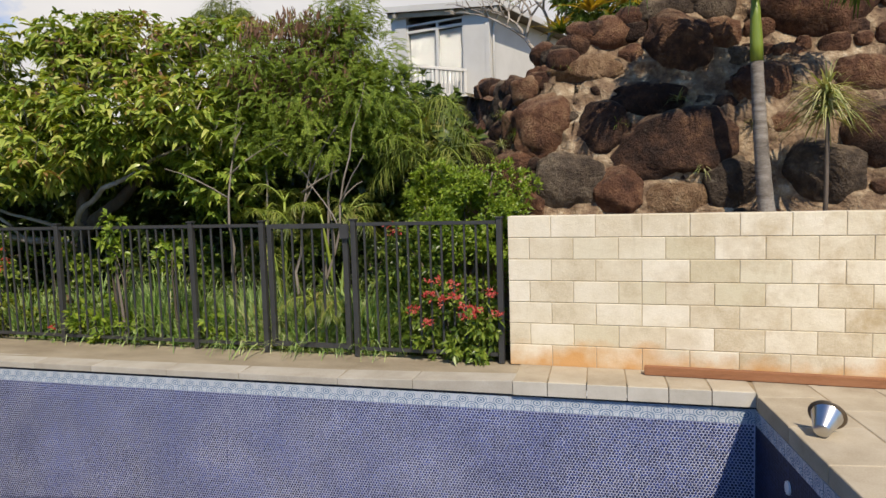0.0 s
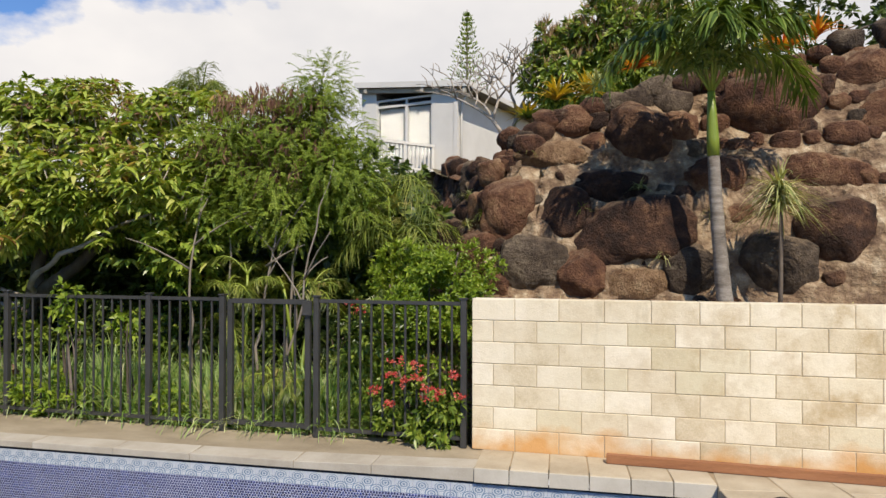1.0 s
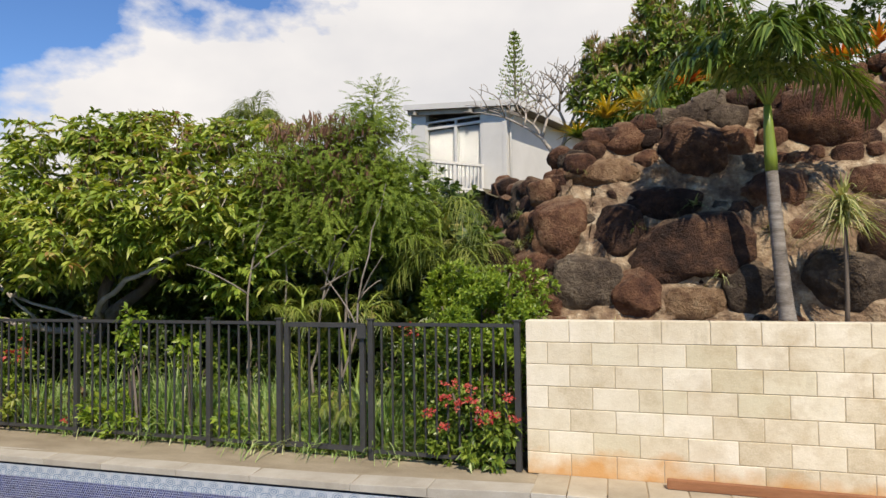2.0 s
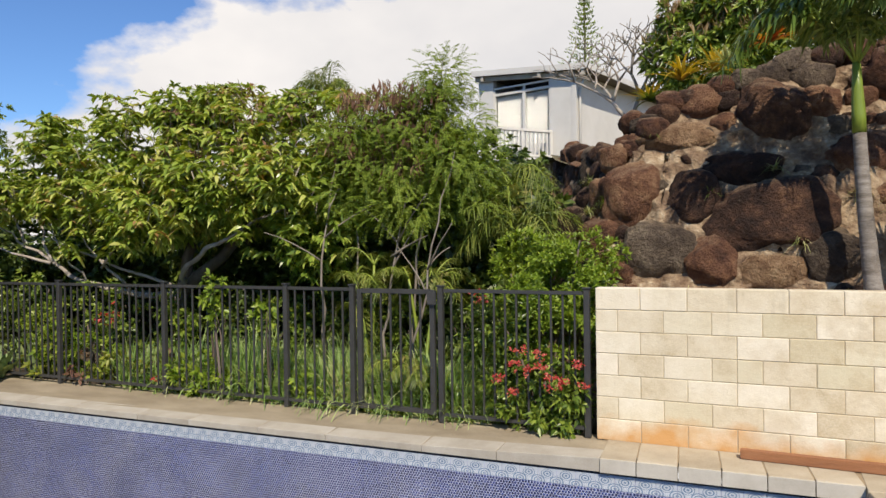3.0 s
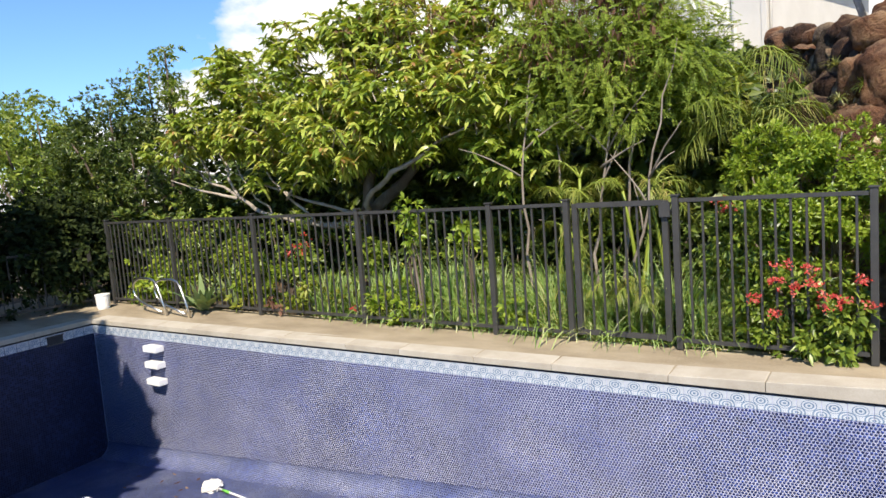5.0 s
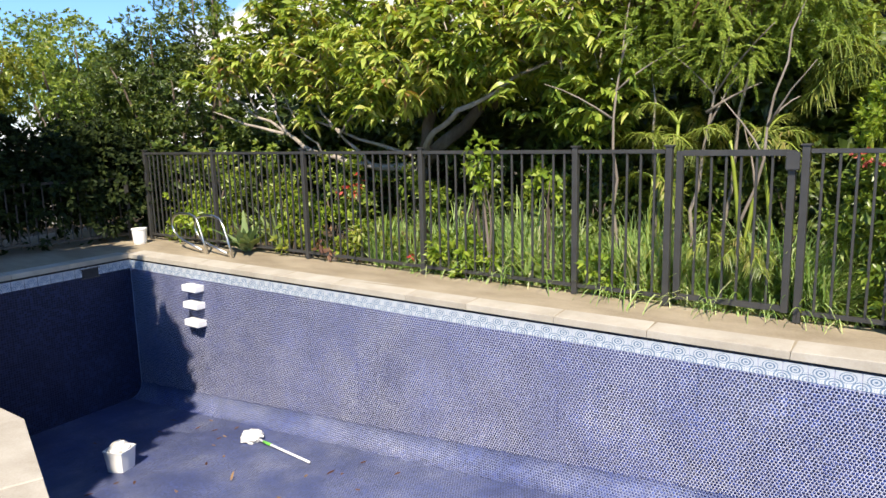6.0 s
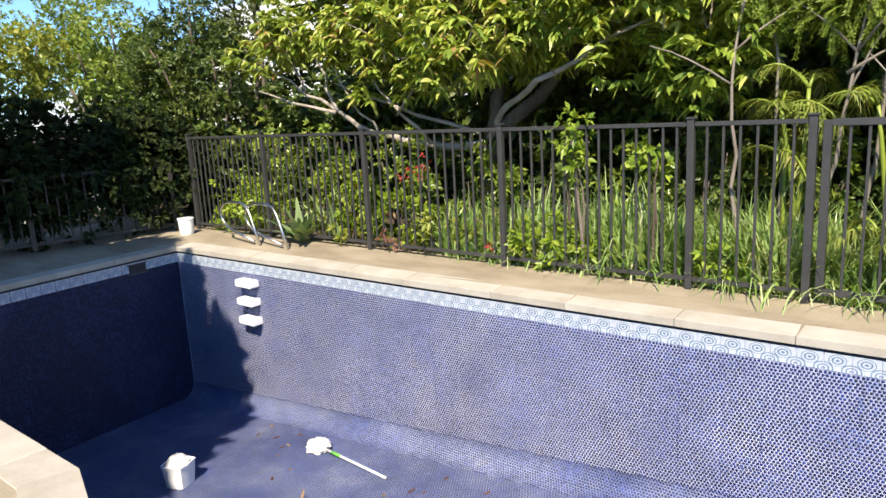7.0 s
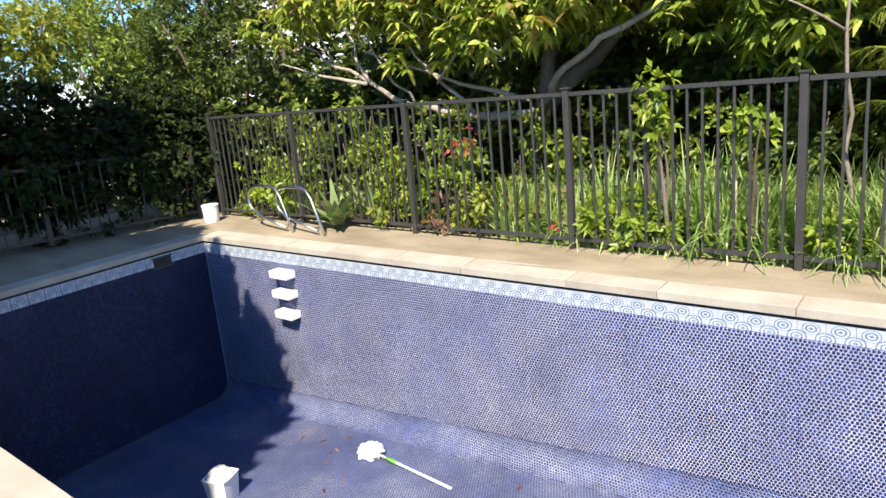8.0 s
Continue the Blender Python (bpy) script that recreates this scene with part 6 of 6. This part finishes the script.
    corner_tree(-12.25, 2.0, [((-12.4, 2.0, 4.1), (0.5, 0.42, 0.25)), ((-11.8, 2.0, 4.42), (0.28, 0.26, 0.14)), ((-11.7, 2.0, 3.75), (0.34, 0.3, 0.2))], 102, 520, "mid_leaf", "thin tall tree with a sparse crown at the garden corner", 0.085)
    corner_tree(-14.3, 0.7, [((-14.2, 0.6, 3.0), (0.9, 0.8, 0.9)), ((-15.4, 1.0, 3.2), (1.1, 0.9, 0.95)), ((-13.0, -0.55, 2.4), (0.7, 0.65, 0.7)), ((-12.9, -0.2, 1.7), (0.6, 0.6, 0.5)), ((-16.6, 0.2, 3.3), (1.2, 0.9, 1.0)), ((-16.8, -1.6, 3.4), (1.2, 1.0, 0.9))], 103, 3400, "mid_leaf", "bushy tree with mid green leaves beyond the hedge")
    # shaded hedge that has grown through the side fence
    hedge = [((-11.72 + 0.158 * y, y, 0.92 + 0.10 * math.sin(y * 2)), (0.72, 0.95, 1.02)) for y in (-7.4, -6.0, -4.6, -3.3, -2.1, -1.0, -0.2)]
    hedge += [((-12.5 + 0.158 * y, y, 1.15), (0.7, 0.9, 0.9)) for y in (-6.6, -4.9, -3.2, -1.6, -0.3)]
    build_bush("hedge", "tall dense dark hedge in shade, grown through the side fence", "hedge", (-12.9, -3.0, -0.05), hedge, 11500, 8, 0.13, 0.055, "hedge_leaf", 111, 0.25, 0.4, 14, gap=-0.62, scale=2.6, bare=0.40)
    build_bush("golden_shrub", "tall shrub with golden-yellow sunlit leaves above the hedge", "shrub", (-13.6, -1.8, -0.05), [((-12.9, -1.25, 2.75), (0.5, 0.5, 0.42)), ((-13.2, -2.0, 2.95), (0.5, 0.5, 0.42)), ((-13.4, -3.0, 3.0), (0.6, 0.7, 0.5)), ((-13.0, -1.6, 2.2), (0.5, 0.6, 0.35))], 900, 9, 0.11, 0.04, "gold_leaf", 112, 0.3, 0.5, 4, gap=-0.4)
    # sunlit white wall of the next garden, glimpsed under the hedge
    w = thing("neighbour_wall", "low white rendered wall beyond the hedge", "wall", (-17.0, -2.0, -0.5), kind="structure")
    part("render_coat", box_bm((-17.1, -4.2, -0.9), (-16.95, 1.5, 1.0), 0.01), MAT["white_paint"], w)
    # spreading tree behind the walker, which shades the deep end
    edge = [((x, y, 5.4), (0.6, 0.6, 0.5)) for x, y in ((-8.35, -5.45), (-7.5, -5.95), (-6.5, -6.35), (-6.05, -6.9), (-5.7, -7.5), (-5.25, -8.1), (-4.95, -8.75))]
    inner = [((x, y, z), (r, r * 0.9, r * 0.8)) for x, y, z, r in ((-7.7, -7.5, 5.5, 1.1), (-9.2, -6.7, 5.5, 1.2), (-6.7, -8.8, 5.5, 1.2), (-8.4, -8.6, 5.4, 1.3), (-10.4, -6.3, 5.3, 1.2), (-6.0, -9.8, 5.3, 1.1), (-10.6, -8.2, 4.8, 1.5), (-12.2, -7.6, 4.2, 1.6), (-10.1, -4.6, 5.5, 0.9), (-11.3, -5.2, 5.2, 1.1), (-12.6, -5.6, 4.6, 1.3), (-13.2, -7.6, 3.6, 1.5), (-9.4, -7.8, 4.3, 1.3), (-7.4, -9.8, 4.6, 1.5))]
    t, _, _, _ = build_bush("shade_tree", "spreading leafy tree beside the pool that shades the deep end", "tree", (-8.95, -9.25, 0.0), edge + inner, 17000, 7, 0.30, 0.15, "dark_leaf", 121, 0.1, 0.4, 0, sub="crown", gap=-0.55, scale=1.3)
    rng = random.Random(3)
    f = (-8.95, -9.05, 2.6)
    for i, (a, m, e, r) in enumerate((((-8.95, -9.25, 0), (-9.0, -9.2, 1.3), f, 0.2), (f, (-8.35, -8.45, 3.8), (-7.45, -7.65, 5.2), 0.11), (f, (-9.35, -8.25, 4.0), (-10.05, -6.95, 5.4), 0.11), (f, (-10.35, -8.05, 3.9), (-11.75, -6.85, 5.1), 0.09), (f, (-8.95, -8.85, 4.0), (-8.95, -8.65, 5.8), 0.1))):
        tube_part("trunk" if i == 0 else "limb", curve(a, m, e, 8, 0.04, rng), [r * (1 - 0.07 * k) for k in range(9)], MAT["bark"], t)


def build_hill_plants():
    t, pts, out, rs = build_bush("hill_tree", "round dark green mango tree with brown flower tips on the hill", "tree", (0.9, 6.2, 3.7), [((0.55, 6.2, 5.0), (0.95, 0.9, 0.9)), ((1.2, 6.0, 5.7), (0.8, 0.8, 0.75)), ((2.0, 6.2, 5.3), (1.1, 0.9, 1.0))], 2300, 10, 0.19, 0.055, "mid_leaf", 131, 0.55, 0.6, 5, sub="crown", gap=-0.3)
    hi = pts[pts[:, 2] > 5.0]
    hi = hi[rs.choice(len(hi), 900)]
    part_me("flower_spikes", leaf_mesh("flower_spikes", [rosettes(rs, hi, np.tile([0, -0.3, 0.8], (900, 1)), 6, 0.25, 0.024, 0.0, 0.5)], MAT["flower_tip"]), t, "upright brown flower spikes").name = "flower_tip"
    rs, rng = np.random.RandomState(141), random.Random(141)
    t = thing("frangipani_tree", "leafless frangipani with forked bare grey branches on the bank", "tree", (-0.52, 6.6, 3.45))

    def fork(p, d, L, r, depth):
        e = p + d * L
        tube_part("branch" if depth < 7 else "trunk", [p, p.lerp(e, 0.5) + Vector((rng.uniform(-0.04, 0.04), 0, 0.02)), e], [r, r * 0.9, r * 0.8], MAT["pale_bark"], t, sides=6)
        if depth > 1:
            for s in (-1, 1) if depth not in (4, 6) else (-1, 0, 1):
                nd = (d + Vector((s * rng.uniform(0.45, 0.8), rng.uniform(-0.5, 0.5), rng.uniform(-0.15, 0.25)))).normalized()
                fork(e, nd, L * rng.uniform(0.72, 0.92), r * 0.72, depth - 1)
    fork(Vector((-0.52, 6.6, 3.45)), Vector((-0.28, 0, 1)).normalized(), 0.62, 0.060, 7)
    # pine on the skyline
    p = thing("norfolk_pine", "narrow young Norfolk pine standing behind the house", "tree", (-4.5, 20.3, 4.2))
    tube_part("trunk", [(-4.5, 20.3, 4.0), (-4.5, 20.3, 8.0), (-4.5, 20.3, 11.6)], [0.10, 0.065, 0.012], MAT["bark"], p)
    at, out = [], []
    for k in range(30):
        z = 5.8 + k * 0.19
        R = (1.45 * (1 - (z - 5.8) / 6.0) + 0.06) * rng.uniform(0.75, 1.15)
        for j in range(6):
            a = j * 1.047 + k * 0.7
            at.append((-4.5, 20.3, z))
            out.append((math.cos(a) * R, math.sin(a) * R, 0.3 * R))
    at, out = np.array(at), np.array(out)
    ch = []
    for a, o in zip(at, out):
        n = 11
        tt = np.linspace(0.1, 1, n)[:, None]
        ch.append(blades(a + o * tt, np.tile(o, (n, 1)) * 0.3 + 0.3 * unit(rs, n) + np.array([0, 0, 0.35]), unit(rs, n), 0.15, 0.05, 0.1))
    part_me("crown", leaf_mesh("crown", ch, MAT["mid_leaf"]), p, "tiers of dark needles")
    for i, (x, y, z, L, m, lab) in enumerate(((0.55, 2.85, 3.66, 0.55, "yellow_brom", "yellow"), (0.95, 2.95, 3.75, 0.5, "yellow_brom", "yellow"), (0.15, 2.95, 3.45, 0.4, "yellow_brom", "yellow"), (1.55, 2.75, 3.98, 0.36, "bromeliad", "orange-red"), (1.95, 2.85, 4.05, 0.36, "bromeliad", "orange-red"), (3.25, 2.6, 4.05, 0.42, "bromeliad", "orange-red"), (3.6, 2.65, 4.2, 0.42, "bromeliad", "orange-red"), (3.05, 2.7, 4.05, 0.36, "yellow_brom", "yellow"), (1.1, 2.5, 3.72, 0.35, "strap", "pale green"), (0.2, 2.7, 3.40, 0.3, "frond", "green"))):
        strap_rosette("bromeliad", lab + " bromeliad with pointed strap leaves on the bank crest", "bromeliad", (x, y - 0.12, z + 0.2), 150 + i, 40, L * 1.15, 0.045, m, 0.5, None, 0.75, "bromeliads on the crest")
    build_bush("crest_shrub", "green shrub on the crest of the bank", "shrub", (2.8, 4.0, 3.9), [((2.8, 4.0, 4.7), (0.9, 0.6, 0.7)), ((4.6, 4.2, 5.1), (1.2, 0.7, 0.8))], 500, 9, 0.16, 0.06, "dark_leaf", 171, 0.4, 0.4, 4)
    strap_rosette("dracaena", "small dracaena with a head of striped cream and green leaves", "plant", (2.87, 0.95, 1.30), 181, 300, 0.48, 0.026, "strap", 0.62, 1.12, 0.26)
    rs = np.random.RandomState(190)
    n = 700
    x = rs.uniform(0.0, 5.0, n)
    d = unit(rs, n) * 0.8 + np.array([0, 0, 0.8])
    me = leaf_mesh("dry_grass", [arched(np.stack([x, 0.25 + 1.0 * rs.random(n), np.full(n, 1.30)], axis=1), d, rs.uniform(0.06, 0.2, n), 0.008, 0.5)], MAT["strap"])
    tagged(new("dry_grass", me), "sparse dry grass on the earth behind the block wall", "grass", kind="stuff")
    # ferny tufts growing out of the bank's joints
    k = 200
    for s, z in ((5.2, 2.35), (4.4, 2.6), (7.6, 2.3), (8.2, 2.2), (6.4, 3.1), (8.6, 2.6), (3.6, 2.3), (4.1, 1.8)):
        q, nn = bank_point(s, z)
        strap_rosette("rock_grass", "tuft of dry grass growing between the boulders", "grass tuft", tuple(q - Vector((nn.x, nn.y, 0)) * 0.1), k, 45, 0.22, 0.012, "strap" if k % 2 else "frond", 0.7, None, 0.5, "grass tufts in the bank")
        k += 1


# ---- loose things round the pool ----
def build_loose():
    # timber along the wall
    b = thing("timber_beam", "red-brown sawn timber beam lying along the block wall", "timber", (1.24, -0.16, 0.01))
    bm = box_bm((1.24, -0.215, 0.0095), (5.4, -0.125, 0.085), 0.006)
    for v in bm.verts:
        v.co.y -= 0.035 * (v.co.x - 1.24)
        v.co.z += 0.004 * math.sin(v.co.x * 2.3) + deck_z(v.co.x, v.co.y)
    part("beam", bm, MAT["timber"], b)
    # ladder rails and treads
    lad = thing("pool_ladder", "stainless steel pool ladder rails over white plastic treads", "pool ladder", (-8.55, -0.5, 0.0))
    for x in (0.0, -0.58):
        pts = [(a + x, b, c) for a, b, c in ((-8.41, -0.38, -0.01), (-8.50, -0.375, 0.20), (-8.59, -0.37, 0.40), (-8.67, -0.365, 0.49), (-8.79, -0.36, 0.525), (-9.06, -0.35, 0.52), (-9.20, -0.34, 0.485), (-9.29, -0.335, 0.415), (-9.315, -0.33, 0.33), (-9.27, -0.33, 0.235), (-9.15, -0.335, 0.16), (-8.95, -0.35, 0.11), (-8.52, -0.385, 0.03))]
        tube_part("grab_rail", pts, [0.0175] * len(pts), MAT["steel"], lad, "bent stainless tube", 12)
    for z in (-0.37, -0.60, -0.84):
        bm = bmesh.new()
        add_box(bm, (-8.76, -0.965, z - 0.03), (-8.46, -0.80, z + 0.055), 0.007)
        part("tread", bm, MAT["white_plastic"], lad, "ribbed white plastic tread")
    # bucket holding a crumpled bag
    cx, cy = -7.72, -2.50
    zf = floor_z(cx)
    bk = thing("bucket", "square white plastic bucket stuffed with a crumpled bag", "bucket", (cx, cy, zf))
    bm = bmesh.new()
    n = 24
    rings = []
    for z, r, k in ((0.0, 0.095, 0), (0.006, 0.103, 0), (0.23, 0.124, 0), (0.235, 0.131, 0), (0.25, 0.131, 0), (0.25, 0.12, 0), (0.03, 0.095, 0)):
        ring = []
        for i in range(n):
            a = 2 * math.pi * i / n
            q = r / max(abs(math.cos(a)), abs(math.sin(a))) ** 0.75
            ring.append(bm.verts.new((cx + q * math.cos(a + 0.4), cy + q * math.sin(a + 0.4), zf + z)))
        rings.append(ring)
    for r0, r1 in zip(rings, rings[1:]):
        for i in range(n):
            bm.faces.new((r0[i], r0[(i + 1) % n], r1[(i + 1) % n], r1[i]))
    bm.faces.new(rings[0][::-1])
    bm.faces.new(rings[-1])
    part("body", bm, MAT["white_plastic"], bk)
    bm = bmesh.new()
    bmesh.ops.create_icosphere(bm, subdivisions=4, radius=0.15)
    for v in bm.verts:
        d = v.co.normalized()
        r = 1 + 0.28 * abs(noise.noise(d * 2.2)) + 0.16 * noise.noise(d * 5)
        v.co = Vector((d.x * 0.105 * r, d.y * 0.105 * r, d.z * 0.09 * r)) + Vector((cx, cy, zf + 0.23))
    part("bag", bm, MAT["bag"], bk, "crumpled white bag")
    # mop on the pool floor
    a, e = Vector((-6.98, -1.30, 0)), Vector((-5.85, -1.45, 0))
    a.z, e.z = floor_z(a.x) + 0.045, floor_z(e.x) + 0.02
    mop = thing("mop", "white string mop with green sleeve lying on the pool floor", "mop", tuple(a))
    d = e - a
    tube_part("handle", [a + d * 0.06, a + d * 0.5, e], [0.014, 0.013, 0.013], MAT["white_plastic"], mop, "white handle", 10)
    tube_part("sleeve", [a + d * 0.20, a + d * 0.34], [0.0165, 0.0165], MAT["green_tape"], mop, "bright green sleeve", 10)
    bm = bmesh.new()
    bmesh.ops.create_icosphere(bm, subdivisions=4, radius=0.12)
    for v in bm.verts:
        u = v.co.normalized()
        r = 1 + 0.35 * noise.noise(u * 2.5 + Vector((3, 1, 2))) + 0.15 * noise.noise(u * 8)
        v.co = Vector((u.x * 0.14 * r, u.y * 0.12 * r, max(-0.045, u.z * 0.075 * r))) + a + Vector((-0.02, 0.0, 0.0))
    part("mop_head", bm, MAT["bag"], mop, "matted white strings")
    # fallen leaves
    rs = np.random.RandomState(205)
    n = 46
    x, y = rs.uniform(-8.9, -3.6, n), rs.uniform(-3.0, -1.1, n)
    d = unit(rs, n)
    d[:, 2] *= 0.15
    me = leaf_mesh("leaf_litter", [arched(np.stack([x, y, floor_z(x) + 0.012], axis=1), d, rs.uniform(0.05, 0.11, n), 0.028, 0.05, 3, None, True)], MAT["pods"])
    tagged(new("leaf_litter", me), "dry brown leaves scattered on the pool floor", "leaves", kind="stuff")
    # white tub in the corner
    tb = thing("plastic_tub", "small white plastic tub standing on the deck corner", "tub", (-10.85, -0.32, 0.0))
    v, f = tube([(-10.85, -0.32, -0.024), (-10.85, -0.32, 0.012), (-10.85, -0.32, 0.2)], [0.09, 0.1, 0.112], 24)
    part_me("body", mesh_of("body", v, f, MAT["white_plastic"]), tb)
    v, f = tube([(-10.85, -0.32, 0.2), (-10.85, -0.32, 0.204), (-10.85, -0.32, 0.222), (-10.85, -0.32, 0.226)], [0.112, 0.118, 0.118, 0.11], 24)
    part_me("lid", mesh_of("lid", v, f, MAT["white_plastic"]), tb, "white snap lid")
    # spun metal reflector
    rf = thing("metal_reflector", "spun aluminium cone reflector with dark flared rim lying on the paving", "lamp reflector", (2.38, -1.52, 0.02))
    bm = bmesh.new()
    prof = [(0.0, 0.0), (0.044, 0.0), (0.049, 0.005), (0.092, 0.15), (0.096, 0.154), (0.089, 0.152), (0.045, 0.008), (0.0, 0.005)]
    way = Vector((0.37, 0.84, 0.39)).normalized()
    m = Matrix.Translation((2.36, -1.57, 0.078)) @ way.to_track_quat("Z", "Y").to_matrix().to_4x4() @ Matrix.Scale(1.04, 4)
    n = 40

    def spin(bm, prof):
        rows = [[bm.verts.new(m @ Vector((r * math.cos(2 * math.pi * i / n), r * math.sin(2 * math.pi * i / n), z))) for i in range(n)] for r, z in prof]
        for r0, r1 in zip(rows, rows[1:]):
            for i in range(n):
                bm.faces.new((r0[i], r0[(i + 1) % n], r1[(i + 1) % n], r1[i]))
        bmesh.ops.remove_doubles(bm, verts=bm.verts[:], dist=0.0005)
    spin(bm, prof)
    part("cone", bm, MAT["steel"], rf, "bright aluminium cone", True)
    bm = bmesh.new()
    spin(bm, [(0.091, 0.150), (0.111, 0.158), (0.114, 0.162), (0.111, 0.165), (0.090, 0.156)])
    part("rim", bm, MAT["tarnish"], rf, "dark flared rim", True)
    # fittings in the pool walls
    d, left = edge_frame(B, C)
    g = B + d * 0.62
    sk = thing("skimmer_mouth", "rectangular skimmer opening in the waterline band, its inner dark put on as a black plate", "skimmer", (g.x, g.y, -0.21))
    ang = math.atan2(d.y, d.x)
    # the mouth is a flat plate; the shade inside is its near-black colour
    for nm, lo, hi, mt in (("opening", (-0.12, 0.008, -0.055), (0.12, 0.014, 0.055), "shade_black"), ("frame_top", (-0.14, 0.007, 0.055), (0.14, 0.018, 0.07), "fence"), ("frame_bottom", (-0.14, 0.007, -0.07), (0.14, 0.018, -0.055), "fence")):
        bm = box_bm(lo, hi)
        bmesh.ops.transform(bm, matrix=Matrix.Translation((g.x, g.y, -0.212)) @ Matrix.Rotation(ang, 4, "Z"), verts=bm.verts[:])
        part(nm, bm, MAT[mt], sk)
    d, left = edge_frame(E, A)
    g = A - d * 0.75
    ft = thing("return_fitting", "small round white return fitting in the pool wall", "pool fitting", (g.x, g.y, -0.44))
    c = Vector((g.x, g.y, -0.44))
    l3 = Vector((left.x, left.y, 0))
    v, f = tube([c - l3 * 0.002, c + l3 * 0.012, c + l3 * 0.016], [0.05, 0.048, 0.036], 20)
    part_me("ring", mesh_of("ring", v, f, MAT["white_plastic"]), ft)


build_ground()
deck_ob = build_deck()
pool_ob = build_pool()
build_bank()
build_house()
build_mango()
build_feather_tree()
build_bank_palm()
build_garden()
build_backdrop_plants()
build_hill_plants()
build_fences()
build_loose()
build_coping(deck_ob)
build_block_wall()
build_band(pool_ob)
build_mosaic(pool_ob)
